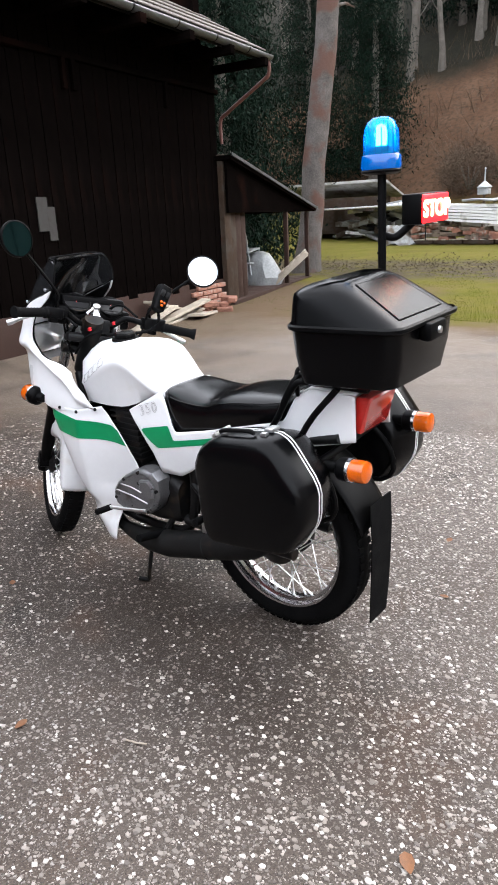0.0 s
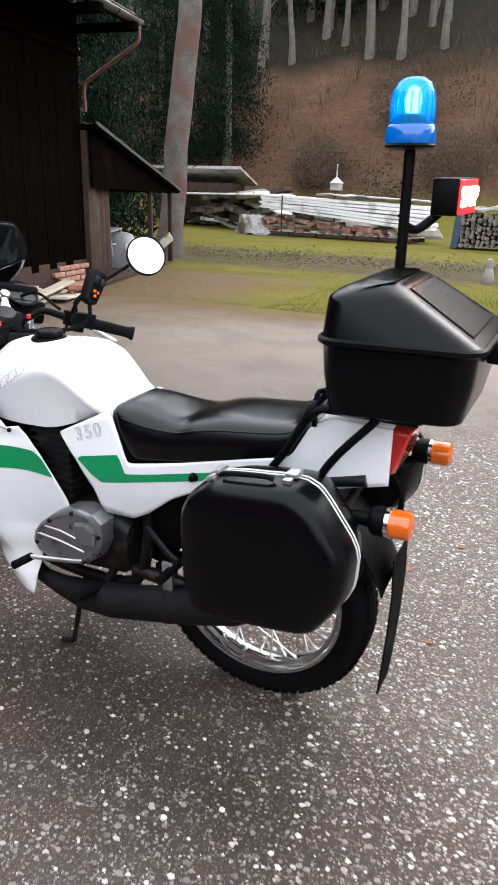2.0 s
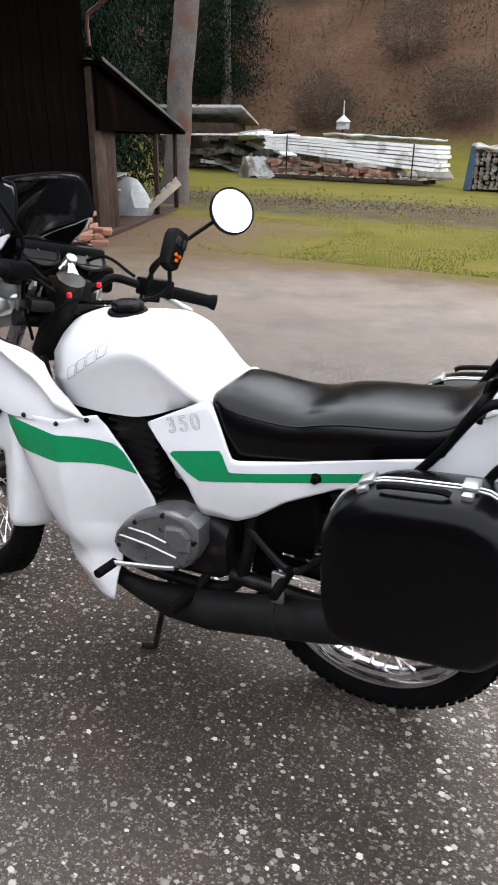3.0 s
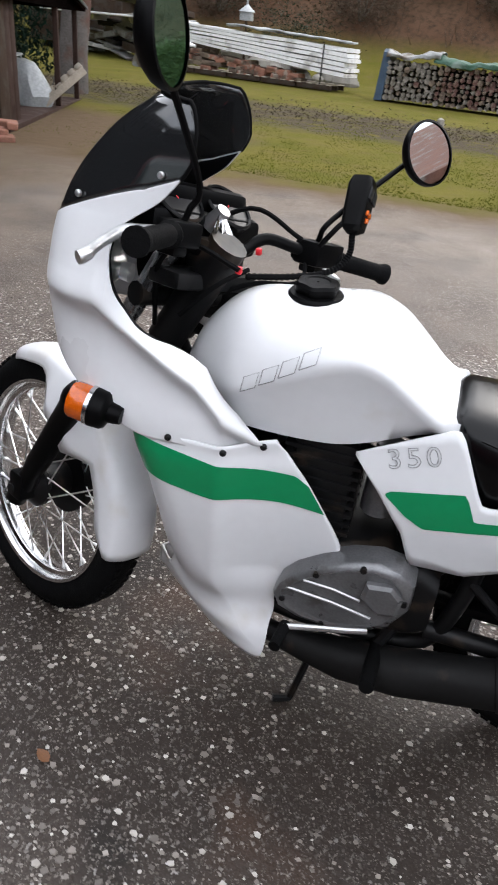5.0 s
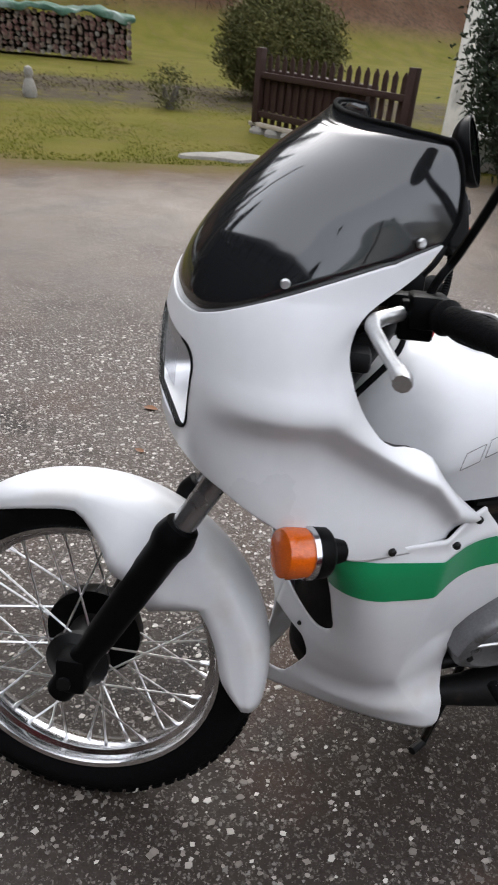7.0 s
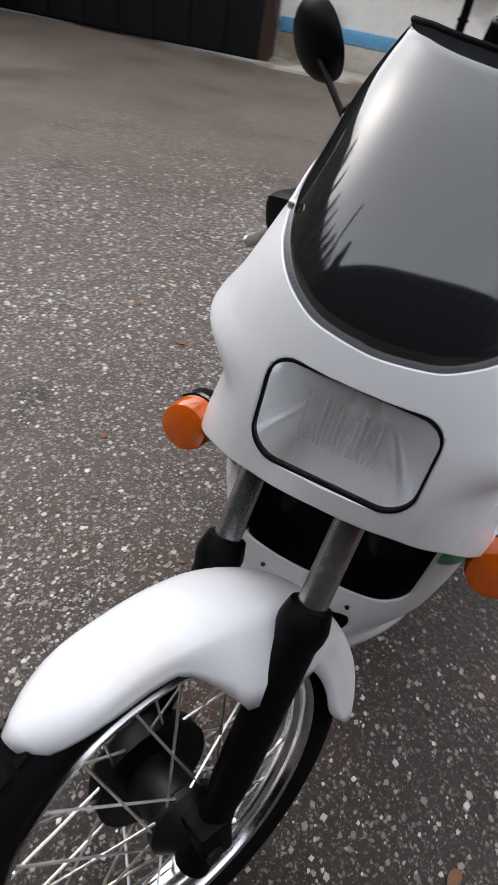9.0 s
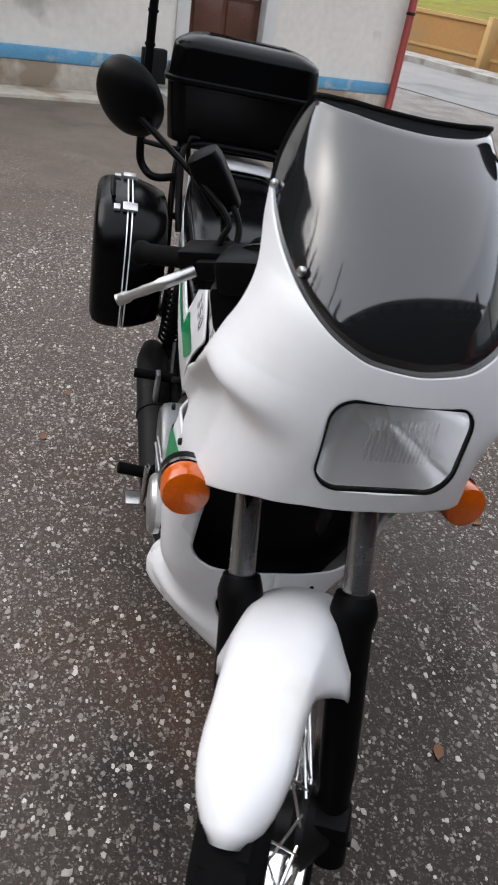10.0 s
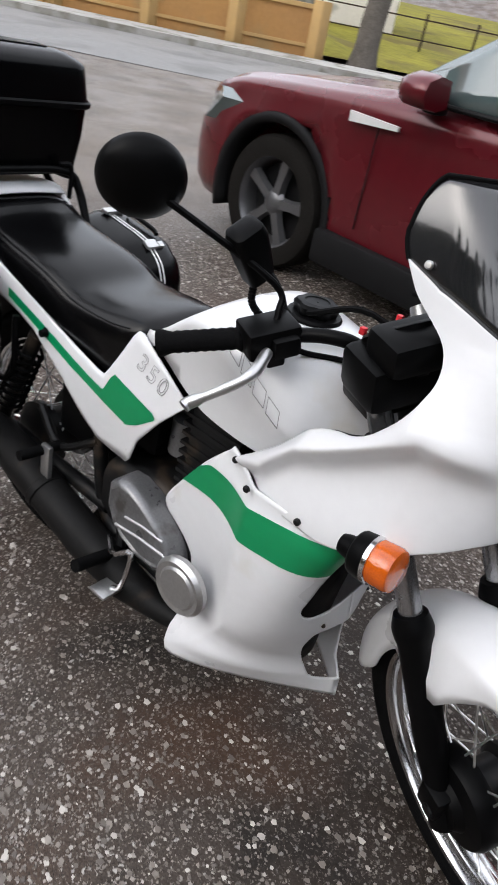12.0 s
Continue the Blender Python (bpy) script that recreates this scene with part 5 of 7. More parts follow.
        o.matrix_basis = put @ Matrix.Translation(p) @ d.to_track_quat("Z", "Y").to_matrix().to_4x4() @ Matrix.Diagonal((1, 1, d.length, 1))
    return hub


I4 = Matrix.Identity(4)
wheel("rear_wheel", Vector((0.092, 0, 0.310)), I4, 0.310, 0.10, 0.232)
wheel("front_wheel", AXLE, STEER, 0.309, 0.084, 0.234, 0.055)
part("brake_drum", steered(lathe([(0, 0.088), (0.04, 0.086), (0.05, 0.072), (0.08, 0.066), (0.086, 0.055), (0.086, 0.03), (0, 0.03)], AXLE, (0, -1, 0), 32)), M["plastic"], bike)

# fork legs: bright tubes above, black sleeves below
for s in (1, -1):
    off = Vector((0.0, 0.081 * s, 0))
    a = AXLE + off - 0.004 * FORE
    part("fork_tube", steered(tube([a + 0.30 * UP, a + 0.72 * UP], 0.019, 16)), M["forktube"], bike)
    prof = [(0.012, -0.045), (0.024, -0.04), (0.026, 0.02), (0.022, 0.06), (0.026, 0.1), (0.027, 0.2), (0.028, 0.293), (0.032, 0.308), (0.033, 0.32), (0.031, 0.33), (0.027, 0.344), (0.02, 0.346)]
    part("fork_sleeve", steered(lathe(prof, a, UP, 20)), M["plastic"], bike)
    part("axle_nut", steered(lathe([(0, 0.03), (0.012, 0.03), (0.014, 0.0)], AXLE + off, (0, s, 0), 8)), M["darkmetal"], bike)
    part("fork_clamp", steered(box(a.x - 0.03, a.x + 0.02, a.y - 0.026, a.y + 0.026, a.z - 0.02, a.z + 0.045, 0.008)), M["plastic"], bike)
part("lower_yoke", steered(tube([HEAD + 0.62 * UP + 0.07 * FORE + Vector((0, -0.1, 0)), HEAD + 0.62 * UP + 0.07 * FORE + Vector((0, 0.1, 0))], 0.022, 10)), M["darkmetal"], bike)
part("steering_head", tube([HEAD + 0.03 * FORE + 0.55 * UP, HEAD + 0.03 * FORE + 0.78 * UP], 0.035, 14), M["darkmetal"], bike)

# front mudguard: a rounded hood over the tyre, flared out round the fork legs
def mudguard():
    rows = []
    for i in range(41):
        q = radians(57.5 + (188 - 57.5) * i / 40)
        r = 0.3265 - 0.005 * max(0, (8 - i) / 8) ** 2 - 0.006 * max(0, (i - 24) / 16)
        half = 0.053 + 0.009 * min(1, max(0, (i - 8) / 7)) 
        half *= math.sqrt(max(0.12, 1 - (max(0, 6 - i) / 6.3) ** 2))
        cheek = min(1, max(0, (i - 10) / 6)) * min(1, max(0, (27 - i) / 4))
        skirt = 0.022 + 0.072 * cheek + 0.035 * min(1, max(0, (i - 19) / 6)) - 0.045 * max(0, (i - 35) / 5) ** 2
        skirt *= min(1, 0.35 + i / 10)
        flare = 0.026 * min(1, max(0, (i - 11) / 4)) * min(1, max(0, (27 - i) / 6))
        row = []
        for k in range(17):
            v = -1 + 2 * k / 16
            a = abs(v)
            if a < 0.62:
                u = a / 0.62
                y, d = half * math.sin(u * 1.35) / math.sin(1.35), 0.02 * (1 - math.cos(u * 1.35)) * 1.3
            else:
                u = (a - 0.62) / 0.38
                y, d = half + 0.002 * u + flare * min(1, u * 1.4), 0.02 + skirt * u
            rr = r - d
            row.append(AXLE + Vector((rr * math.cos(q), math.copysign(y, v), rr * math.sin(q))))
        rows.append(row)
    return steered(grid(rows))


part("front_mudguard", mudguard(), M["white"], bike, "glossy white front mudguard", solid=0.003, sharp=50)

# ---- fairing ----
# height, front of the nose, rear edge, half width
SHELL = [
    (0.60, 1.130, 0.735, 0.190), (0.66, 1.155, 0.748, 0.197), (0.69, 1.170, 0.762, 0.199), (0.705, 1.177, 0.780, 0.199), (0.72, 1.183, 0.800, 0.197), (0.765, 1.194, 0.845, 0.192), (0.80, 1.199, 0.870, 0.190),
    (0.818, 1.201, 0.884, 0.190), (0.83, 1.202, 0.922, 0.191), (0.852, 1.203, 0.968, 0.193), (0.885, 1.202, 0.998, 0.196), (0.92, 1.199, 1.022, 0.190),
    (0.97, 1.190, 1.036, 0.168), (1.012, 1.179, 1.018, 0.153), (1.027, 1.171, 0.992, 0.150), (1.037, 1.166, 0.968, 0.148), (1.05, 1.158, 0.955, 0.145), (1.07, 1.143, 0.941, 0.1415), (1.09, 1.128, 0.920, 0.138),
    (1.15, 1.064, 0.905, 0.122), (1.19, 0.990, 0.898, 0.104),
]
CREST = [(0.70, 0.660), (0.77, 0.695), (0.83, 0.738), (0.88, 0.788), (0.93, 0.817), (0.98, 0.850), (1.05, 0.902), (1.13, 0.902), (1.25, 0.895)]


# how far the rear edge turns in, by height
TURN_IN = [(0.66, 0.0), (0.69, 0.008), (0.71, 0.016), (0.73, 0.027), (0.76, 0.021), (0.79, 0.012), (0.82, 0.008), (0.86, 0.0)]


def tuck(x):
    """Behind the widest place both fairing panels draw in towards the engine."""
    return 0.062 * (1 - math.exp(-((max(0, 0.832 - x) / 0.075) ** 1.25)))


def shell(s, z, grow=0.0):
    """The left half of the upper fairing: s from the nose (0) to the rear edge (1) at height z."""
    xf, xr, ys = soft_lerp(SHELL, z, 1, 0.02), soft_lerp(SHELL, z, 2, 0.016), soft_lerp(SHELL, z, 3, 0.02)
    a = min(0.165, (0.96 if z < 1.03 else max(0.72, 0.96 - 3 * (z - 1.03))) * (xf - xr))
    if s < 0.6:
        q = s / 0.6 * math.pi / 2
        x, y = xf - a * (1 - math.cos(q) ** 0.87), ys * math.sin(q) ** 0.87
    else:
        x, y = xf - a - (xf - a - xr) * (s - 0.6) / 0.4, ys
    zc = lerp(CREST, x)
    fade = min(1, max(0, (y / ys - 0.55) / 0.4))
    d = z - zc
    y += fade * (0.009 * math.exp(-(d / 0.03) ** 2) if d > 0 else 0.009 * math.exp(-(d / 0.04) ** 2) - 0.036 * (1 - math.exp(-((d / 0.032) ** 2))) * math.exp(-((-d / 0.1) ** 1.7)))
    if d > 0:
        # above the crest the panel turns in towards the tank
        turn = fade * min(1, max(0, (1.03 - x) / 0.09)) * min(1, max(0, (0.95 - z) / 0.06))
        y -= turn * 0.05 * (1 - math.exp(-((d / 0.022) ** 1.5)))
    y -= tuck(x) + fade * lerp(TURN_IN, z) * math.exp(-(x - xr) / 0.022)
    return Vector((x + grow * math.cos(min(s, 0.6) / 0.6 * 1.57), y + grow * math.sin(min(s / 0.6, 1) * 1.57), z))


SCREEN_LINE = [(0.0, 0.970), (0.12, 0.976), (0.22, 0.991), (0.32, 1.009), (0.42, 1.028), (0.52, 1.047), (0.6, 1.062), (0.7, 1.067), (0.8, 1.072), (0.9, 1.077), (1.0, 1.082)]
SKIRT_LINE = [(0.0, 0.792), (0.15, 0.788), (0.3, 0.770), (0.45, 0.735), (0.56, 0.695), (0.64, 0.668), (0.76, 0.666), (0.86, 0.665), (0.93, 0.672), (1.0, 0.688)]
SCREEN_TOP = [(0.0, 1.184), (0.3, 1.186), (0.5, 1.183), (0.62, 1.179), (0.72, 1.173), (0.80, 1.165), (0.87, 1.155), (0.92, 1.144), (0.96, 1.131), (0.985, 1.119), (1.0, 1.106)]


def wrap(lo, hi, rows, cols=40, grow=0.0, s0=0.0):
    """A sheet on the shell between two lines, on both sides."""
    ss = [s0 + (1 - s0) * k / cols for k in range(cols + 1)]
    out = []
    for j in range(rows + 1):
        v = j / rows
        left = [shell(s, soft_lerp(lo, s, 1, 0.02) + (soft_lerp(hi, s, 1, 0.02) - soft_lerp(lo, s, 1, 0.02)) * v, grow) for s in ss]
        out.append([Vector((p.x, -p.y, p.z)) for p in reversed(left)] + left[1:])
    return out


lamp_z = 0.880


def upper_fairing():
    bm = grid(wrap(SKIRT_LINE, SCREEN_LINE, 120, 110))
    cut_hole(bm, lambda p: rounded_box(p.y, p.z, 0, lamp_z, 0.087, 0.0585, 0.03) if p.x > 1.1 else 1.0)
    bmesh.ops.recalc_face_normals(bm, faces=bm.faces)
    return bm


fairing = part("upper_fairing", upper_fairing(), M["white"], bike, "glossy white upper fairing", solid=0.004, sharp=60)
screen = part("windscreen", grid(wrap(SCREEN_LINE, SCREEN_TOP, 12, 80, grow=-0.002)), M["smoke"], bike, "smoke-tinted windscreen", solid=0.003, sharp=60)
rim_pts = wrap(SCREEN_LINE, SCREEN_TOP, 1, 80, grow=-0.002)[1]
part("screen_edging", tube(rim_pts, 0.003, 8), M["rubber"], screen)
for s in (1, -1):
    side_pts = [shell(1.0, z, -0.002) for z in (1.080, 1.090, 1.101, 1.112)]
    part("side_edging", tube([Vector((q.x, q.y * s, q.z)) for q in side_pts], 0.003, 8), M["rubber"], screen)


def fairing_liner(s):
    rows = []
    for j in range(25):
        v = j / 24
        row = []
        for k in range(25):
            q = 0.36 + 0.63 * k / 24
            lo, hi = max(0.74, lerp(SKIRT_LINE, q) + 0.06), lerp(SCREEN_LINE, q) - 0.004
            row.append(shell(q, lo + (hi - lo) * v, -0.009))
        rows.append(row)
    part("fairing_liner", grid(mirrored(rows, s)), M["plastic"], fairing, "black lining inside the fairing", solid=0.002)


def mirrored(rows, s):
    out = [[Vector((p.x, p.y * s, p.z)) for p in r] for r in rows]
    return out if s > 0 else out[::-1]


both(fairing_liner)


def screw(p, nrm, r=0.007, name="screw", parent=None, m="alloy"):
    n = Vector(nrm).normalized()
    bm = join(lathe([(0, 0.004), (r * 0.7, 0.004), (r, 0.002), (r, -0.002)], p, n, 12), lathe([(0, 0.0046), (r * 0.35, 0.0046), (r * 0.35, 0.0035)], p, n, 6))
    part(name, bm, M[m], parent or bike)


for s in (1, -1):
    screw(Vector((1.103, 0.128 * s, 1.036)), (0.3, s, 0.2), 0.0055, parent=screen)
    screw(Vector((0.960, 0.141 * s, 1.084)), (0.05, s, 0.25), 0.0055, parent=screen)

# headlamp


def rounded(w, h, r, n=6):
    pts = []
    for cx, cz, a0 in ((w - r, h - r, 0), (-(w - r), h - r, 90), (-(w - r), -(h - r), 180), (w - r, -(h - r), 270)):
        for k in range(n + 1):
            a = radians(a0 + 90 * k / n)
            pts.append((cx + r * math.cos(a), cz + r * math.sin(a)))
    return pts


def nose_x(y, z):
    """How far ahead the nose reaches at a place across and up."""
    lo, hi = 0.0, 0.6
    for _ in range(18):
        mid = (lo + hi) / 2
        if shell(mid, z).y < abs(y):
            lo = mid
        else:
            hi = mid
    return shell(lo, z).x


def lamp_ring(w, h, r, ahead):
    return [Vector((nose_x(y, lamp_z + z) + ahead, y, lamp_z + z)) for y, z in rounded(w, h, r)]


def bowl_ring(k, depth):
    return [Vector((1.178 - depth, y, lamp_z + z)) for y, z in rounded(0.0815 * k, 0.0535 * k, 0.029 * k)]


part("headlamp_seal", loft([lamp_ring(0.0866, 0.0581, 0.0297, -0.006), lamp_ring(0.0866, 0.0581, 0.0297, 0.0015), lamp_ring(0.0846, 0.0561, 0.0285, 0.0015), lamp_ring(0.0846, 0.0561, 0.0285, -0.012)], False), M["rubber"], bike)
glass = part("headlamp_glass", loft([lamp_ring(0.0844 * k, 0.0559 * k, 0.0283 * k, -0.001 + 0.006 * (1 - k ** 4)) for k in (1, 0.97, 0.92, 0.84, 0.7, 0.5, 0.25, 0.02)], False), M["lens"], bike, "ribbed clear headlamp glass")
glass.visible_shadow = False
part("reflector", loft([lamp_ring(0.084, 0.0555, 0.028, -0.006)] + [bowl_ring(k, 0.085 * (1 - k ** 2.2)) for k in (1, 0.95, 0.88, 0.78, 0.66, 0.52, 0.36, 0.2, 0.02)], False), M["satin"], glass)
part("bulb", lathe([(0, 0.045), (0.009, 0.042), (0.014, 0.03), (0.016, 0.0), (0.018, -0.02)], (1.10, 0, lamp_z - 0.004), (1, 0, 0.1), 20), M["trim"], glass)
for y in [i * 0.0055 - 0.0385 for i in range(15)]:
    lo, hi = lamp_z - 0.012, lamp_z + 0.04
    part("lens_rib", tube([(nose_x(y, z) - 0.0025, y, z) for z in (lo, (lo + hi) / 2, hi)], 0.0009, 5), M["lens"], glass)

# lower fairing sides: height, front edge, rear edge, half width
SIDE = [
    (0.195, 0.760, 0.720, 0.174), (0.215, 0.800, 0.712, 0.176), (0.25, 0.848, 0.710, 0.177), (0.275, 0.868, 0.712, 0.178), (0.30, 0.885, 0.708, 0.179), (0.33, 0.903, 0.712, 0.180),
    (0.37, 0.920, 0.708, 0.183), (0.405, 0.940, 0.690, 0.187), (0.43, 0.949, 0.664, 0.189), (0.45, 0.955, 0.632, 0.191), (0.467, 0.960, 0.606, 0.193), (0.49, 0.966, 0.605, 0.195), (0.52, 0.976, 0.620, 0.197), (0.56, 0.988, 0.645, 0.198),
    (0.60, 1.004, 0.671, 0.197), (0.628, 1.017, 0.690, 0.196), (0.66, 1.029, 0.717, 0.195), (0.69, 1.040, 0.745, 0.194),
]


def side(s, z, grow=0.0):
    xf, xr, ys = lerp(SIDE, z, 1), soft_lerp(SIDE, z, 2, 0.008), soft_lerp(SIDE, z, 3)
    x = xf - (xf - xr) * s
    y = ys + grow
    y -= tuck(x) * min(1, max(0.1, (z - 0.24) / 0.16)) + 0.0055 * min(1, max(0, (z - 0.64) / 0.022))
    y += 0.018 * min(1, max(0, (0.275 - z) / 0.06)) - 0.010 * math.exp(-(((z - 0.305) / 0.035) ** 2))
    return Vector((x, y, z))


NOSE = [(0.19, 1.020), (0.26, 1.012), (0.35, 0.992), (0.45, 0.975), (0.66, 0.962)]


def panel(u, z, grow=0.0):
    """Round the lower fairing at height z: u from the rear edge (0) along the side (0.5) to the middle of the front (1)."""
    xf, xr = lerp(SIDE, z, 1), soft_lerp(SIDE, z, 2, 0.008)
    xa = max(xr + 0.012, xf - 0.085)
    if u <= 0.5:
        x = xr + (xa - xr) * u * 2
        p = side((xf - x) / (xf - xr), z)
        return p + Vector((0, grow, 0))
    a = side((xf - xa) / (xf - xr), z)
    b = Vector((xf + 0.03, a.y * 0.97, z))
    c = Vector((lerp(NOSE, z), 0, z))
    t = u * 2 - 1
    p = a * (1 - t) ** 2 + b * (2 * t * (1 - t)) + c * t * t
    e = (b - a) * (1 - t) + (c - b) * t
    return p + Vector((-e.y, e.x, 0)).normalized() * grow


STRIPE_TOP = [(0.64, 0.556), (0.69, 0.628), (0.785, 0.641), (0.91, 0.658), (1.03, 0.68)]
STRIPE_LOW = [(0.62, 0.545), (0.65, 0.554), (0.745, 0.569), (0.87, 0.577), (0.985, 0.594), (1.03, 0.63)]


VENT = [(-0.048, 0.243), (0.048, 0.243), (0.092, 0.350), (0.082, 0.388), (-0.082, 0.388), (-0.092, 0.350)]


def many_sided(u, v, pts, r):
    """Distance outside a convex outline that runs anticlockwise, its corners rounded."""
    d = []
    for (a, b), (c, e) in zip(pts, pts[1:] + pts[:1]):
        L = math.hypot(c - a, e - b)
        d.append(((u - a) * (e - b) - (v - b) * (c - a)) / L + r)
    d.sort()
    return (math.hypot(max(0, d[-1]), max(0, d[-2])) if d[-1] > 0 else d[-1]) - r


def fairing_side(s):
    us = [k / 64 for k in range(65)]
    rows = []
    for j in range(61):
        row = []
        for u in us:
            top = 0.679 + 0.012 * max(0, 1 - u / 0.2)
            row.append(panel(u, 0.197 + (top - 0.197) * j / 60))
        rows.append(row)
    bm = grid(mirrored(rows[::-1], s))
    cut_hole(bm, lambda p: rounded_box(p.y, p.z, 0, 0.60, 0.152, 0.152, 0.05) if p.x > 0.9 else 1.0)
    cut_hole(bm, lambda p: many_sided(p.y, p.z, VENT, 0.01) if p.x > 0.9 else 1.0)
    p = part("lower_fairing", bm, M["white"], bike, "white lower fairing panel with a green stripe", solid=0.004, sharp=50)
    rows = []
    for k in range(73):
        u = 0.01 * k
        x = panel(u, 0.61).x
        lo, hi = lerp(STRIPE_LOW, x), min(0.665, lerp(STRIPE_TOP, x))
        if u < 0.1:
            hi = min(hi, 0.632 + 0.3 * u)
        rows.append([panel(u, lo + (hi - lo) * j / 6, 0.0022) for j in range(7)])
    part("stripe", grid(mirrored(rows, s)), M["green"], p, "green reflective stripe")
    for x, y, z in ((0.921, 0.189, 0.677), (0.821, 0.192, 0.675), (0.762, 0.155, 0.681)):
        screw(Vector((x, (y + 0.004) * s, z)), (-0.3 if x < 0.8 else 0, s, 0), 0.006, parent=p, m="darkmetal")
    screw(Vector((0.972, 0.075 * s, 0.412)), (1, 0.4 * s, 0), 0.004, parent=p, m="darkmetal")


both(fairing_side)


# black backings added to put inner shade behind the air openings
def duct_back():
    rows = []
    for j in range(13):
        z = 0.24 + (0.65 - 0.24) * j / 12
        row = []
        for k in range(25):
            v = -1 + 2 * k / 24
            w = side(0.0, z).y - 0.03
            xf = lerp(SIDE, z, 1) - 0.06
            row.append(Vector((xf + (0.935 - xf) * max(0, 1 - v * v) ** 0.8, w * v, z)))
        rows.append(row)
    return grid(rows)


part("opening_backing", duct_back(), M["plastic"], bike, "black backing added to darken the air openings", solid=0.004)
part("backing_box", loft([[Vector((0.87, y, 0.47 + z)) for y, z in rounded(0.135, 0.2, 0.05)], [Vector((0.80, y, 0.47 + z)) for y, z in rounded(0.12, 0.18, 0.05)]]), M["plastic"], bike)
bpy.context.view_layer.update()

# indicators
def indicator(name, base, tip, r=0.034, stalk=0.0):
    b, t = Vector(base), Vector(tip)
    d = (t - b).normalized()
    L = (t - b).length
    h = part(name, lathe([(0, -0.01 - stalk), (r * 0.42, -0.01 - stalk), (r * 0.5, 0), (r * 0.55, L * 0.14), (r * 0.9, L * 0.2), (r * 0.99, L * 0.26), (r * 1.03, L * 0.5)], b, d, 24), M["plastic"], bike)
    part("ring", lathe([(r * 0.95, L * 0.49), (r * 1.04, L * 0.495), (r * 1.04, L * 0.58), (r * 0.95, L * 0.59)], b, d, 28), M["chrome"], h)
    part("lens", lathe([(r * 0.96, L * 0.58), (r * 0.97, L * 0.9), (r * 0.9, L * 0.97), (r * 0.7, L), (0, L + 0.002)], b, d, 28), M["orange"], h, "orange indicator lens")


both(lambda s: indicator("front_indicator", (1.012, 0.200 * s, 0.702), (1.094, 0.204 * s, 0.716)))
for y, z in ((0.158, 0.664), (-0.205, 0.684)):
    indicator("rear_indicator", (-0.215, y, z), (-0.318, y, z + 0.005), 0.031, 0.05)
part("indicator_bar", tube([(-0.165, -0.205, 0.684), (-0.165, 0.158, 0.664)], 0.010, 10), M["plastic"], bike)

# ---- tank: station x, under edge, crease height, top, half width at the under edge, at the crease, at the top ----
TANK = [
    (0.955, 0.715, 0.728, 0.742, 0.03, 0.04, 0.02), (0.942, 0.712, 0.740, 0.785, 0.042, 0.050, 0.025), (0.92, 0.706, 0.747, 0.826, 0.064, 0.076, 0.036), (0.88, 0.699, 0.754, 0.868, 0.094, 0.108, 0.048),
    (0.83, 0.695, 0.770, 0.892, 0.122, 0.142, 0.06), (0.76, 0.693, 0.803, 0.900, 0.127, 0.150, 0.062), (0.70, 0.694, 0.833, 0.902, 0.126, 0.150, 0.065), (0.645, 0.698, 0.853, 0.898, 0.122, 0.147, 0.07),
    (0.595, 0.712, 0.845, 0.872, 0.117, 0.142, 0.062), (0.545, 0.732, 0.808, 0.830, 0.110, 0.132, 0.056), (0.50, 0.745, 0.772, 0.790, 0.10, 0.118, 0.05), (0.462, 0.748, 0.758, 0.768, 0.09, 0.1, 0.045),
]


def tank_ring(x, z0, zc, zt, w0, wc, wt):
    half = [(w0 * 0.6, z0 - 0.004), (w0, z0), (w0 + (wc - w0) * 0.35, z0 + (zc - z0) * 0.4), (wc - 0.006, zc - 0.016), (wc, zc), (wc - 0.006, zc + 0.012), (wc * 0.86, zc + (zt - zc) * 0.6), (wt * 1.15, zt - (zt - zc) * 0.13), (wt * 0.5, zt - 0.001)]
    return [Vector((x, y, z)) for y, z in half] + [Vector((x, 0, zt))] + [Vector((x, -y, z)) for y, z in reversed(half)]


def smooth_rows(table, n):
    out = []
    pts = [[Vector((r[0], r[1], r[2])) for r in table], [Vector((r[3], r[4], r[5])) for r in table], [Vector((r[6], 0, 0)) for r in table]]
    a, b, c = (round_path(p, n) for p in pts)
    return [(*p, *q, r.x) for p, q, r in zip(a, b, c)]


tank = part("fuel_tank", loft([tank_ring(*r) for r in smooth_rows(TANK, 3)]), M["white"], bike, "glossy white fuel tank", sharp=70)
cap_c = Vector((0.738, 0.0, 0.896))
cap_rows = []
for rr, h in ((0.047, -0.004), (0.048, 0.004), (0.045, 0.008), (0.037, 0.009), (0.038, 0.013), (0.039, 0.022), (0.035, 0.027), (0.022, 0.028), (0.020, 0.026), (0.002, 0.026)):
    lobe = 1.0 if h > 0.0085 and rr > 0.03 else 0.0
    cap_rows.append([cap_c + Vector((rr * (1 - 0.13 * lobe * (0.5 + 0.5 * math.cos(6 * a))) * math.cos(a), rr * (1 - 0.13 * lobe * (0.5 + 0.5 * math.cos(6 * a))) * math.sin(a), h)) for a in [2 * math.pi * k / 48 for k in range(48)]])
part("filler_cap", loft(cap_rows, False), M["plastic"], tank, "black screw filler cap")


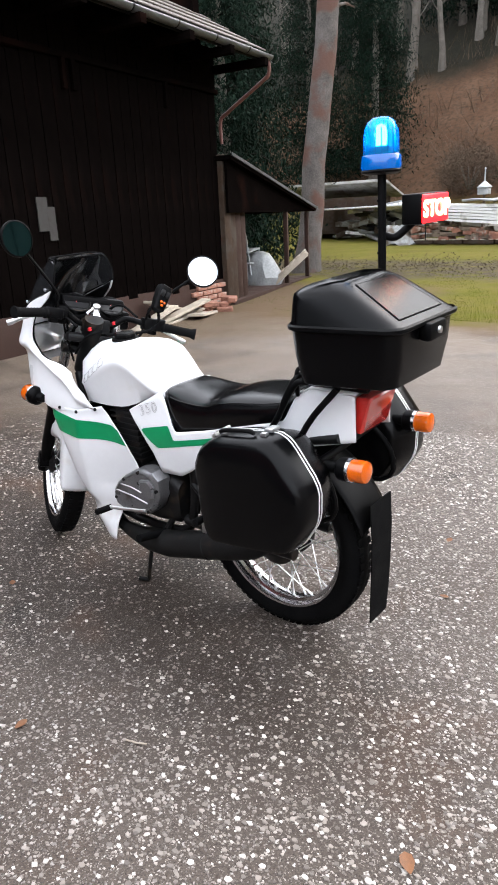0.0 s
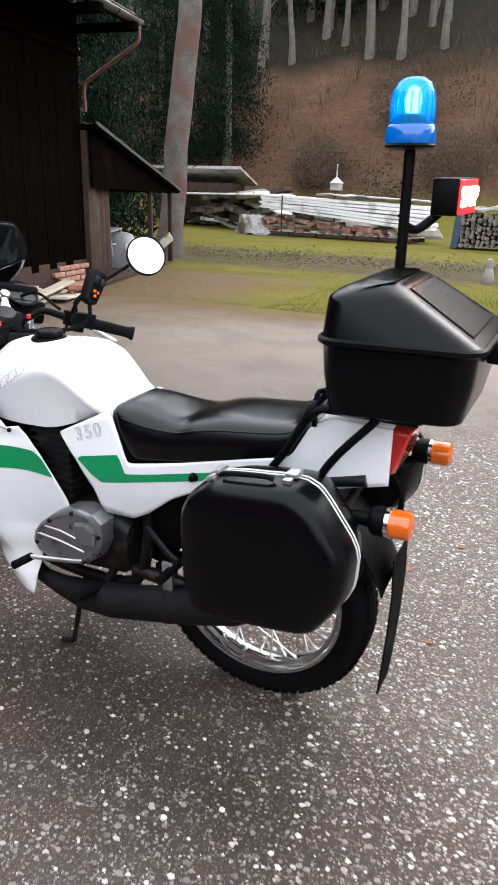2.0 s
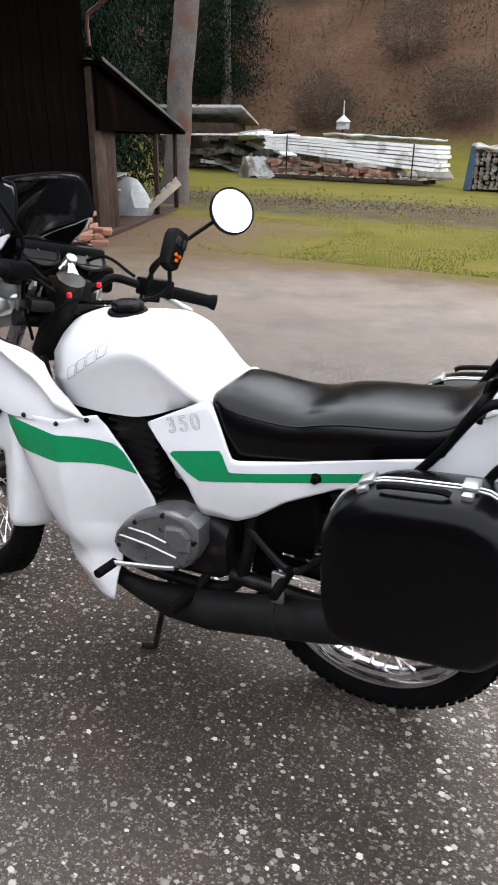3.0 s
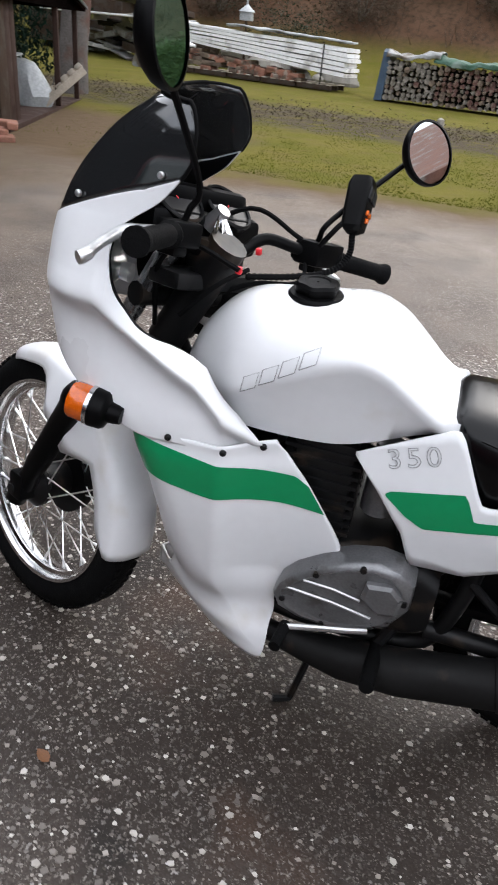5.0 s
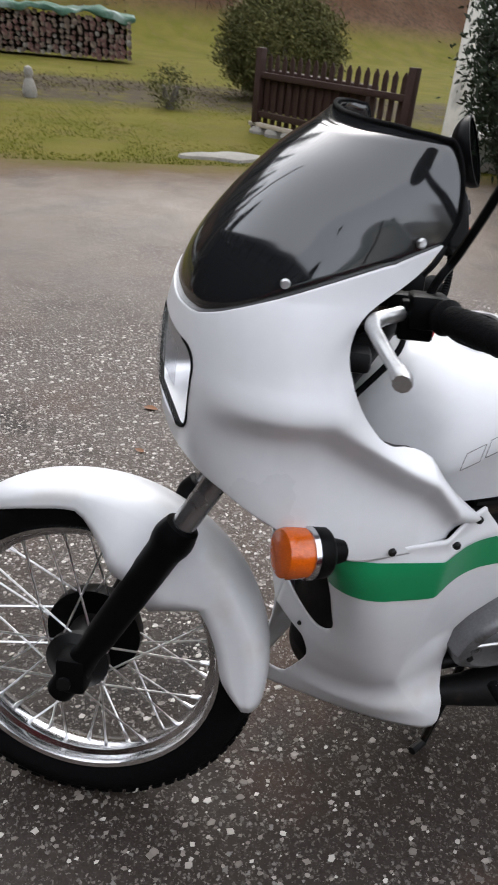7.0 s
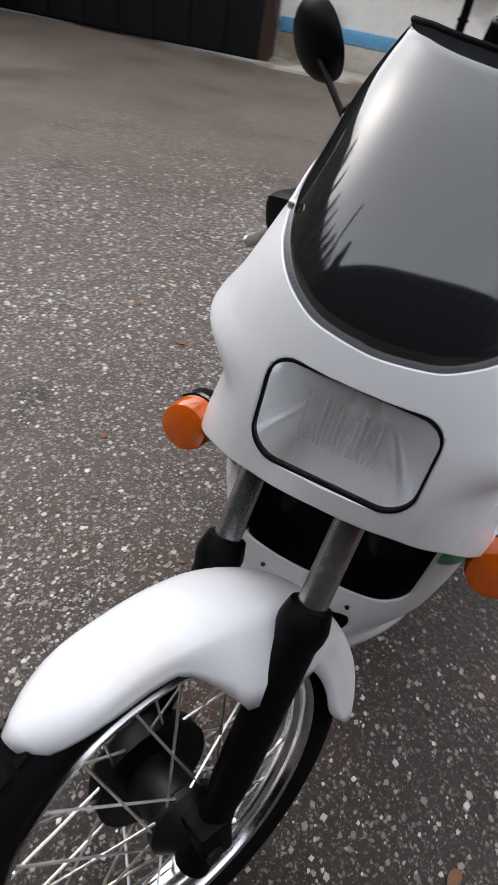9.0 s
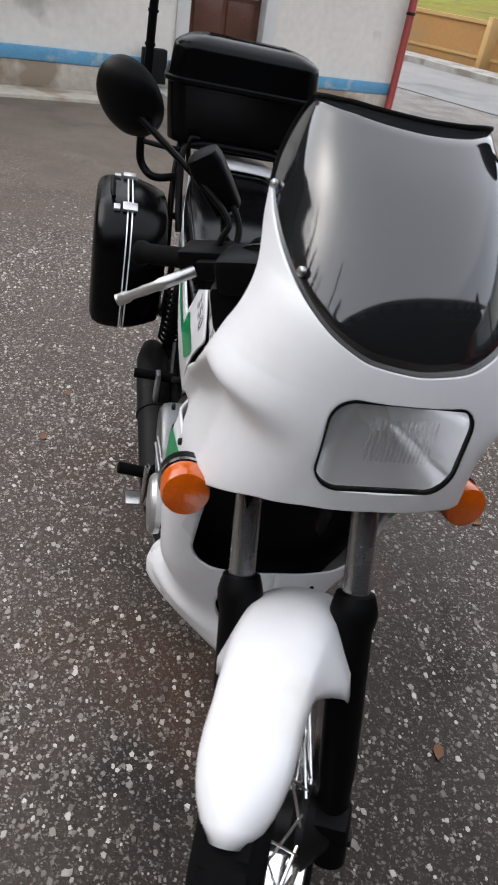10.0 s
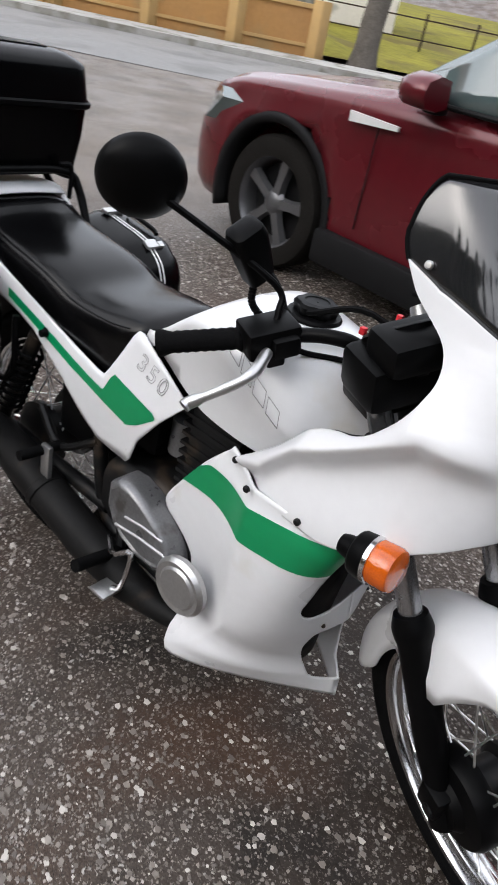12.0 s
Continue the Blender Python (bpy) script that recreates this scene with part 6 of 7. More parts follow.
def tank_point(x, v, s):
    """A place on the tank's upper side between the crease (0) and the shoulder (1)."""
    r = [lerp(sorted(TANK), x, k) for k in range(1, 7)]
    z0, zc, zt, w0, wc, wt = r
    a, b, c = (wc - 0.001, zc + 0.004), (wc * 0.86, zc + (zt - zc) * 0.6), (wt * 1.15, zt - (zt - zc) * 0.13)
    y, z = (a[0] + (b[0] - a[0]) * v, a[1] + (b[1] - a[1]) * v)
    return Vector((x, y * s, z))


# a maker's name on the tank: outlined plain blocks in its place
def tank_badge(s):
    for k in range(4):
        x0, x1 = 0.815 - 0.031 * k, 0.815 - 0.031 * k - 0.025
        zl, zh = (0.768 + 0.021 * k, 0.768 + 0.021 * k + 0.027)
        pts = []
        for x, z in ((x0, zl), (x0 - 0.004, zh), (x1 - 0.004, zh + 0.015), (x1, zl + 0.015)):
            r = [lerp(sorted(TANK), x, q) for q in range(1, 7)]
            z0, zc, zt, w0, wc, wt = r
            y = wc + 0.002 if z < zc else wc - 0.14 * (z - zc) / max(0.01, zt - zc) * wc * 0.9 + 0.002
            pts.append(Vector((x, y * s, z)))
        part("badge", tube(pts + [pts[0]], 0.0007, 4), M["outline"], tank)


both(tank_badge)

# ---- seat: station x, under edge, top, half width ----
SEAT = [(0.475, 0.755, 0.769, 0.075), (0.455, 0.715, 0.782, 0.105), (0.425, 0.665, 0.784, 0.118), (0.385, 0.65, 0.781, 0.124), (0.32, 0.662, 0.773, 0.127), (0.26, 0.675, 0.773, 0.129), (0.21, 0.686, 0.788, 0.131), (0.15, 0.7, 0.8, 0.131), (0.06, 0.722, 0.807, 0.129), (-0.02, 0.742, 0.817, 0.124), (-0.06, 0.775, 0.836, 0.115), (-0.09, 0.815, 0.839, 0.1), (-0.1, 0.832, 0.836, 0.085)]


def seat_ring(x, z0, zt, w):
    h = zt - z0
    half = [(w * 0.7, z0), (w * 0.96, z0), (w, z0 + 0.01), (w * 1.0, z0 + h * 0.45), (w * 0.97, z0 + h * 0.72), (w * 0.86, zt - h * 0.13), (w * 0.7, zt - h * 0.05), (w * 0.4, zt - 0.001)]
    return [Vector((x, y, z)) for y, z in half] + [Vector((x, 0, zt))] + [Vector((x, -y, z)) for y, z in reversed(half)]


seat_rows = [tuple(v) for v in zip(*[[q.x for q in round_path([Vector((r[k], 0, 0)) for r in SEAT], 3)] for k in range(4)])]
seat = part("seat", loft([seat_ring(*r) for r in seat_rows]), M["seat"], bike, "glossy black vinyl dual seat", sharp=60)
both(lambda s: part("seat_piping", tube([(x, (w * 0.93 + 0.001) * s, z0 + (zt - z0) * 0.78) for x, z0, zt, w in SEAT[2:-2]], 0.0022, 6, smooth=3), M["seat"], seat))

# ---- side cover and tail: upper and lower edge by x ----
COVER_TOP = [(-0.245, 0.840), (-0.12, 0.850), (-0.075, 0.825), (-0.035, 0.752), (0.0, 0.742), (0.06, 0.728), (0.24, 0.682), (0.385, 0.652), (0.40, 0.655), (0.455, 0.768), (0.47, 0.768), (0.612, 0.695)]
COVER_LOW = [(-0.245, 0.715), (-0.13, 0.690), (0.10, 0.655), (0.16, 0.640), (0.27, 0.582), (0.34, 0.525), (0.39, 0.497), (0.485, 0.492), (0.51, 0.56), (0.56, 0.63), (0.612, 0.69)]


def cover_y(x, z):
    y = 0.128 if x > 0.0 else 0.128 - 0.10 * min(1, -x / 0.25) * 0.35
    return y + (0.012 if x > 0.3 else 0.012 * max(0, x / 0.3)) * math.exp(-((z - 0.60) / 0.09) ** 2) - 0.10 * max(0, z - 0.66) * (1 if x > 0.38 else 0)


def cover_sheet(top, low, x0, x1, s, n=60, rows=10, grow=0.0):
    out = []
    for k in range(n + 1):
        x = x0 + (x1 - x0) * k / n
        a, b = lerp(low, x), lerp(top, x)
        out.append([Vector((x, (cover_y(x, a + (b - a) * j / rows) + grow) * s, a + (b - a) * j / rows)) for j in range(rows + 1)])
    return grid(out if s > 0 else out[::-1])


SC_TOP = [(0.05, 0.700), (0.35, 0.632), (0.402, 0.622), (0.424, 0.668), (0.545, 0.642), (0.552, 0.634)]
SC_LOW = [(0.05, 0.680), (0.35, 0.612), (0.40, 0.600), (0.478, 0.583), (0.51, 0.60), (0.552, 0.634)]


def side_cover(s):
    p = part("side_cover", cover_sheet(COVER_TOP, COVER_LOW, -0.245, 0.612, s, 84, 12), M["white"], bike, "white side cover with a green stripe and model number", solid=0.004, sharp=50)
    part("stripe", cover_sheet(SC_TOP, SC_LOW, 0.06, 0.55, s, 60, 5, 0.0016), M["green"], p, "green reflective stripe")
    part("strap_hook", lathe([(0, 0.012), (0.008, 0.011), (0.008, 0.0), (0.012, -0.002)], (0.205, (cover_y(0.205, 0.66) + 0.004) * s, 0.655), (0, s, 0), 12), M["plastic"], p)
    t = bpy.data.curves.new("number", "FONT")
    t.body, t.size, t.align_x, t.align_y, t.space_character = "350", 0.05, "CENTER", "CENTER", 1.25
    t.fill_mode, t.bevel_depth = "NONE", 0.0005
    o = new("model_number", t)
    o.data.materials.append(M["outline"])
    x, z = 0.519, 0.708
    o.parent = p
    o.matrix_parent_inverse = I4
    xa = Vector((-s * math.cos(radians(18)), 0, s * math.sin(radians(18)))) if s > 0 else Vector((math.cos(radians(18)), 0, -math.sin(radians(18))))
    nrm = Vector((0, s, 0.12)).normalized()
    xa = (xa - nrm * xa.dot(nrm)).normalized()
    ya = nrm.cross(xa)
    o.matrix_basis = Matrix.Translation((x, (cover_y(x, z) + 0.0025) * s, z)) @ Matrix((xa, ya, nrm)).transposed().to_4x4()


both(side_cover)
part("tail_top", grid([[Vector((x, y, lerp(COVER_TOP, x) + 0.006 * (1 - (y / 0.12) ** 2))) for y in [(-1 + 2 * k / 10) * cover_y(x, 0.84) for k in range(11)]] for x in [-0.245 + 0.15 * j / 8 for j in range(9)]]), M["tail"], bike, "pale grey tail cover", solid=0.004)
tl = part("tail_lamp", loft([[Vector((-0.235, y, 0.78 + z)) for y, z in rounded(0.072, 0.052, 0.012)], [Vector((-0.258 - 0.3 * z, y, 0.78 + z)) for y, z in rounded(0.072, 0.052, 0.012)], [Vector((-0.263 - 0.3 * z, y, 0.78 + z)) for y, z in rounded(0.067, 0.047, 0.012)]]), M["redlens"], bike, "large red tail lamp")
part("rear_mudguard", grid([[Vector((0.092 - math.cos(a) * 0.362, y, 0.32 + math.sin(a) * 0.362 - 0.014 * (y / 0.08) ** 2)) for y in [-0.08 + 0.016 * k for k in range(11)]] for a in [radians(20 + 95 * j / 20) for j in range(21)]]), M["plastic"], bike, solid=0.004)
part("mud_flap", loft([[Vector((x, y * w, z)) for y in (-1, 1)] + [Vector((x - 0.004, y * w, z)) for y in (1, -1)] for x, z, w in ((-0.262, 0.52, 0.058), (-0.266, 0.42, 0.056), (-0.262, 0.30, 0.054), (-0.256, 0.20, 0.052), (-0.251, 0.13, 0.047))]), M["rubber"], bike, "black rubber mud flap")

# ---- engine, exhausts, frame ----
part("crankcase", loft([[Vector((x, y, 0.39 + z)) for y, z in rounded(0.13, h, 0.04)] for x, h in ((0.42, 0.07), (0.45, 0.09), (0.56, 0.1), (0.68, 0.09), (0.76, 0.07))]), M["darkmetal"], bike)
def cover_ring(y, k, s):
    pts = [(0.712, 0.37), (0.703, 0.40), (0.678, 0.432), (0.635, 0.465), (0.58, 0.495), (0.53, 0.508), (0.49, 0.502), (0.463, 0.478), (0.462, 0.42), (0.488, 0.37), (0.525, 0.343), (0.597, 0.322), (0.66, 0.326), (0.70, 0.342)]
    c = Vector((0.585, 0, 0.415))
    return [Vector((c.x + (x - c.x) * k, y * s, c.z + (z - c.z) * k)) for x, z in pts]


for s, k in ((1, 1.0), (-1, 0.8)):
    part("engine_cover", loft([cover_ring(0.12, k, s), cover_ring(0.162, k, s), cover_ring(0.172, k * 0.97, s), cover_ring(0.178, k * 0.9, s), cover_ring(0.180, k * 0.84, s), cover_ring(0.1765, k * 0.78, s)]), M["engine"], bike, "grey cast alloy engine cover", sharp=30)
part("cover_boss", loft([[Vector((x, y, z)) for x, z in ((0.545, 0.47), (0.50, 0.478), (0.478, 0.455), (0.482, 0.415), (0.515, 0.405), (0.55, 0.435))] for y in (0.16, 0.186)] + [[Vector((0.513 + (x - 0.513) * 0.8, 0.191, 0.443 + (z - 0.443) * 0.8)) for x, z in ((0.545, 0.47), (0.50, 0.478), (0.478, 0.455), (0.482, 0.415), (0.515, 0.405), (0.55, 0.435))]]), M["engine"], bike, "raised alloy boss", sharp=30)
for x, z in ((0.69, 0.372), (0.635, 0.452), (0.555, 0.492), (0.475, 0.44), (0.53, 0.352), (0.61, 0.335)):
    part("cover_bolt", lathe([(0, 0.008), (0.006, 0.008), (0.0065, 0.0)], (x, 0.174, z), (0, 1, 0), 8), M["darkmetal"], bike)
both(lambda s: part("cover_rib", join(tube([(0.685, 0.178 * s, 0.402), (0.60, 0.18 * s, 0.398), (0.525, 0.18 * s, 0.385)], 0.003, 6), tube([(0.655, 0.178 * s, 0.43), (0.60, 0.18 * s, 0.43), (0.55, 0.18 * s, 0.42)], 0.0028, 6)), M["alloy"], bike))
part("clutch_cover", lathe([(0.06, 0.0), (0.062, 0.012), (0.055, 0.02), (0.045, 0.018), (0.04, 0.022), (0, 0.022)], (0.728, -0.182, 0.382), (0, -1, 0), 32), M["alloy"], bike, "round silver engine cover")
for s in (1, -1):
    for k in range(9):
        part("cylinder_fin", box(0.60, 0.735, min(s * 0.02, s * 0.115), max(s * 0.02, s * 0.115), 0.50 + 0.021 * k, 0.507 + 0.021 * k), M["darkmetal"], bike)
part("cylinder", join(box(0.61, 0.72, 0.03, 0.11, 0.48, 0.69, 0.01), box(0.61, 0.72, -0.11, -0.03, 0.48, 0.69, 0.01)), M["darkmetal"], bike)
both(lambda s: part("spark_plug", tube([(0.66, 0.07 * s, 0.69), (0.66, 0.07 * s, 0.73), (0.70, 0.05 * s, 0.74)], 0.009, 8, smooth=3), M["plastic"], bike))


def exhaust(s):
    e = part("exhaust", tube([(0.76, 0.075 * s, 0.53), (0.82, 0.09 * s, 0.47), (0.82, 0.115 * s, 0.33), (0.75, 0.13 * s, 0.24), (0.66, 0.14 * s, 0.222)], 0.022, 14, smooth=5), M["exhaust"], bike, "matt black exhaust")
    part("silencer", tube([(0.70, 0.138 * s, 0.228), (0.64, 0.145 * s, 0.224), (0.56, 0.15 * s, 0.226), (0.45, 0.155 * s, 0.242), (0.30, 0.158 * s, 0.283), (0.18, 0.162 * s, 0.318), (0.08, 0.165 * s, 0.348), (0.03, 0.166 * s, 0.363), (0.02, 0.166 * s, 0.366)], [0.024, 0.03, 0.042, 0.047, 0.047, 0.047, 0.044, 0.028, 0.018], 18), M["exhaust"], e)
    part("clamp", lathe([(0.047, -0.01), (0.0495, -0.008), (0.0495, 0.008), (0.047, 0.01)], (0.268, 0.16 * s, 0.293), (0.96, 0, -0.26), 20), M["exhaust"], e)
    part("bracket", box(0.255, 0.285, s * 0.165 - 0.006, s * 0.165 + 0.006, 0.33, 0.42, 0.003), M["alloy"], e)


both(exhaust)


def cycle_parts(s):
    part("frame_tube", tube([(1.0, 0.03 * s, 0.76), (0.93, 0.07 * s, 0.55), (0.86, 0.09 * s, 0.36), (0.74, 0.1 * s, 0.27), (0.45, 0.1 * s, 0.27), (0.38, 0.1 * s, 0.38), (0.36, 0.1 * s, 0.58)], 0.016, 10, smooth=4), M["darkmetal"], bike)
    part("seat_rail", tube([(0.95, 0.03 * s, 0.74), (0.6, 0.06 * s, 0.66), (0.36, 0.1 * s, 0.60), (0.1, 0.11 * s, 0.66), (-0.2, 0.1 * s, 0.72)], 0.014, 10, smooth=4), M["darkmetal"], bike)
    part("swing_arm", tube([(0.42, 0.1 * s, 0.32), (0.2, 0.105 * s, 0.32), (-0.03, 0.1 * s, 0.318)], 0.019, 10), M["darkmetal"], bike)
    a, b = Vector((0.03, 0.125 * s, 0.34)), Vector((0.16, 0.125 * s, 0.63))
    part("shock_absorber", tube([a, b], 0.017, 12), M["darkmetal"], bike)
    u = (b - a).normalized()
    e1, e2 = Vector((u.z, 0, -u.x)), Vector((0, 1, 0))
    part("shock_spring", tube([a + u * (0.07 + 0.2 * k / 80) + 0.03 * (math.cos(k * 0.7) * e1 + math.sin(k * 0.7) * e2) for k in range(81)], 0.0045, 6), M["plastic"], bike)
    part("foot_peg", tube([(0.50, 0.12 * s, 0.265), (0.50, 0.16 * s, 0.272), (0.503, 0.255 * s, 0.293)], 0.014, 12), M["rubber"], bike)
    part("peg_bracket", tube([(0.47, 0.11 * s, 0.33), (0.50, 0.13 * s, 0.27)], 0.012, 8), M["darkmetal"], bike)
    part("passenger_peg", tube([(0.26, 0.12 * s, 0.40), (0.255, 0.225 * s, 0.405)], 0.012, 12), M["rubber"], bike)
    part("passenger_peg_bracket", join(tube([(0.37, 0.11 * s, 0.47), (0.26, 0.125 * s, 0.40), (0.18, 0.12 * s, 0.46)], 0.009, 8, smooth=4)), M["darkmetal"], bike)


both(cycle_parts)
part("gear_lever", tube([(0.525, 0.19, 0.362), (0.56, 0.2, 0.360), (0.62, 0.215, 0.358), (0.672, 0.235, 0.362)], 0.006, 8, smooth=4), M["alloy"], bike)
part("gear_rubber", tube([(0.668, 0.225, 0.357), (0.674, 0.285, 0.36)], 0.011, 10), M["rubber"], bike)
part("brake_pedal", tube([(0.48, -0.15, 0.30), (0.54, -0.19, 0.32), (0.60, -0.2, 0.37), (0.585, -0.2, 0.27), (0.56, -0.2, 0.245)], 0.006, 8, smooth=4), M["chrome"], bike)
part("brake_pad", box(0.53, 0.575, -0.235, -0.175, 0.238, 0.246, 0.002), M["alloy"], bike)
part("side_stand", join(tube([(0.60, 0.09, 0.26), (0.63, 0.11, 0.12), (0.65, 0.12, 0.016)], 0.008, 8), tube([(0.65, 0.12, 0.016), (0.67, 0.128, 0.015), (0.685, 0.134, 0.016)], 0.009, 8)), M["darkmetal"], bike, "extended side stand")
part("battery_box", box(0.22, 0.36, -0.1, 0.1, 0.42, 0.62, 0.01), M["plastic"], bike)
part("airbox", box(0.36, 0.52, -0.09, 0.09, 0.50, 0.70, 0.02), M["plastic"], bike)
part("chain_guard", box(0.03, 0.42, 0.05, 0.085, 0.36, 0.385, 0.008), M["plastic"], bike)
both(lambda s: part("carburettor", lathe([(0.0, 0.05), (0.03, 0.045), (0.032, -0.03), (0, -0.04)], (0.56, 0.055 * s, 0.57), (0, 0, 1), 16), M["engine"], bike))

# ---- handlebar, controls, instruments, mirrors (turned with the fork) ----
CLAMP = HEAD + 0.745 * UP + 0.05 * FORE


BACK = STEER.inverted()
GRIP_END = {1: BACK @ Vector((0.925, 0.292, 1.035)), -1: BACK @ Vector((0.660, -0.262, 0.868))}
MIRROR_AT = {1: BACK @ Vector((0.908, 0.250, 1.264)), -1: BACK @ Vector((0.625, -0.305, 1.090))}
STEM_BEND = {1: BACK @ Vector((0.902, 0.130, 1.070)), -1: BACK @ Vector((0.764, -0.150, 0.978))}
LEVER_TIP = {1: BACK @ Vector((1.026, 0.270, 0.990)), -1: BACK @ Vector((0.755, -0.300, 0.822))}


def bar_line(s):
    e = GRIP_END[s]
    return [CLAMP, CLAMP + Vector((0, 0.06 * s, 0.0)), CLAMP + Vector((-0.012, 0.11 * s, 0.03)), CLAMP + (e - CLAMP) * 0.5 + Vector((0.008, 0.0, 0.02)), e]


def controls(s):
    line = bar_line(s)
    part("handlebar", steered(tube(line, 0.011, 12, smooth=6)), M["plastic"], bike)
    d = (line[4] - line[3]).normalized()
    e = line[4]
    grip = [(0.011, -0.125), (0.019, -0.122), (0.0205, -0.115)] + [(0.0155 + 0.0012 * (k % 2), -0.108 + 0.0065 * k) for k in range(16)] + [(0.0205, 0.0), (0.0205, 0.006), (0.0, 0.007)]
    part("grip", steered(lathe(grip, e, d, 18)), M["rubber"], bike)
    c = e - 0.155 * d
    g = 1.0 if s > 0 else 1.35
    part("switch_block", steered(join(box(c.x - 0.022 * g, c.x + 0.022 * g, c.y - 0.03 * g, c.y + 0.03 * g, c.z - 0.02, c.z + 0.018 * g, 0.006), box(c.x - 0.01, c.x + 0.03, c.y - 0.014, c.y + 0.014, c.z - 0.035, c.z + 0.01, 0.004))), M["plastic"], bike)
    part("lever_perch", steered(box(c.x + 0.012, c.x + 0.042, c.y - 0.028 - 0.02 * s, c.y + 0.012 - 0.02 * s, c.z - 0.016, c.z + 0.014, 0.005)), M["plastic"], bike)
    l0, tip = c + Vector((0.03, 0.015 * s, -0.005)), LEVER_TIP[s]
    part("brake_lever" if s < 0 else "clutch_lever", steered(tube([l0, l0 + Vector((0.03, 0.035 * s, -0.008)), l0 + (tip - l0) * 0.5 + Vector((0.02, 0.01 * s, 0)), tip + (l0 - tip) * 0.08, tip], [0.009, 0.0095, 0.008, 0.0075, 0.010, 0.010], 10, smooth=5)), M["alloy"], bike, "bare alloy hand lever")
    m = MIRROR_AT[s]
    foot = c + Vector((0.0, -0.005 * s, 0.012))
    bend = STEM_BEND[s]
    part("mirror_stem", steered(tube([foot, foot * 0.4 + bend * 0.6 + Vector((0.006, 0, -0.008)), bend + (m - bend) * 0.06, m - 0.16 * (m - bend) + Vector((0.012, 0, 0)), m + Vector((0.016, -0.01 * s, -0.012))], 0.0052, 8, smooth=5)), M["plastic"], bike)
    n = Vector((-0.93, 0.30, 0.27)).normalized() if s < 0 else Vector((-0.86, -0.42, 0.13)).normalized()
    sh = part("mirror", steered(lathe([(0, -0.030), (0.015, -0.0292), (0.03, -0.0262), (0.042, -0.0205), (0.052, -0.012), (0.0575, -0.003), (0.0585, 0.004), (0.058, 0.009), (0.054, 0.010)], m, n, 36)), M["plastic"], bike, "round black handlebar mirror")
    part("glass", steered(lathe([(0, 0.0075), (0.0545, 0.0075), (0.055, 0.006)], m, n, 36)), M["mirror" if s < 0 else "teal"], sh)


both(controls)
part("bar_clamp", steered(box(CLAMP.x - 0.025, CLAMP.x + 0.025, -0.05, 0.05, CLAMP.z - 0.035, CLAMP.z + 0.018, 0.008)), M["darkmetal"], bike)
part("top_yoke", steered(box(CLAMP.x - 0.02, CLAMP.x + 0.06, -0.1, 0.1, CLAMP.z - 0.07, CLAMP.z - 0.04, 0.008)), M["darkmetal"], bike)
face = Vector((-0.62, 0, 0.78)).normalized()
dash = part("instrument_panel", steered(join(box(0.955, 1.045, -0.135, 0.135, 0.925, 0.995, 0.014), box(0.985, 1.06, -0.12, 0.12, 0.985, 1.035, 0.014))), M["plastic"], bike, "black instrument pod with two round dials")
for s in (1, -1):
    c = Vector((0.985, 0.062 * s, 1.005))
    part("gauge", steered(lathe([(0.03, -0.06), (0.046, -0.045), (0.05, 0.0), (0.052, 0.006), (0.046, 0.008)], c, face, 32)), M["plastic"], dash)
    part("dial", steered(lathe([(0, 0.004), (0.046, 0.004)], c, face, 32)), M["dial"], dash)
    part("gauge_rim", steered(lathe([(0.045, 0.007), (0.048, 0.010), (0.051, 0.007)], c, face, 32)), M["darkmetal"], dash)
    needle_d = Vector((0.6, 0.5 * s, 0.5))
    needle_d = (needle_d - face * needle_d.dot(face)).normalized()
    part("needle", steered(tube([c + face * 0.0055, c + face * 0.0055 + needle_d * 0.034], 0.0012, 4)), M["redswitch"], dash)
part("ignition_lock", steered(lathe([(0, 0.022), (0.013, 0.02), (0.016, 0.0), (0.02, -0.02)], (0.945, 0.0, 0.99), face, 16)), M["alloy"], dash)
for k, a in enumerate((0.3, 0.9, -0.4)):
    b = box(-0.0012, 0.0012, -0.006, 0.006, -0.05, -0.012, 0.0005)
    b.transform(STEER @ Matrix.Translation((0.933, 0.004 * k, 1.0)) @ Matrix.Rotation(a, 4, "X") @ Matrix.Rotation(0.5, 4, "Y"))
    part("key", b, M["chrome"], dash)
for x, y in ((0.86, 0.055), (0.86, -0.055)):
    part("warning_switch", box(x - 0.005, x + 0.005, y - 0.005, y + 0.005, 0.93, 0.942, 0.002), M["redswitch"], dash, "red switch")
both(lambda s: part("fork_top_nut", steered(lathe([(0, 0.02), (0.018, 0.018), (0.022, 0.0), (0.022, -0.015)], AXLE + Vector((0, 0.081 * s, 0)) - 0.004 * FORE + 0.715 * UP, UP, 12)), M["chrome"], bike))
# wiring and cables
for pts in ([(0.80, -0.16, 0.93), (0.79, -0.10, 0.88), (0.86, -0.05, 0.88), (0.92, -0.02, 0.86)], [(0.84, 0.12, 0.96), (0.93, 0.10, 0.98), (1.0, 0.06, 0.92), (1.02, 0.03, 0.8)], [(0.80, -0.12, 0.95), (0.9, -0.12, 0.99), (1.0, -0.08, 0.92), (1.03, -0.05, 0.78)], [(0.86, 0.0, 0.92), (0.9, 0.05, 0.90), (0.96, 0.06, 0.84)]):
    part("cable", tube(pts, 0.0045, 6, smooth=6), M["rubber"], bike)
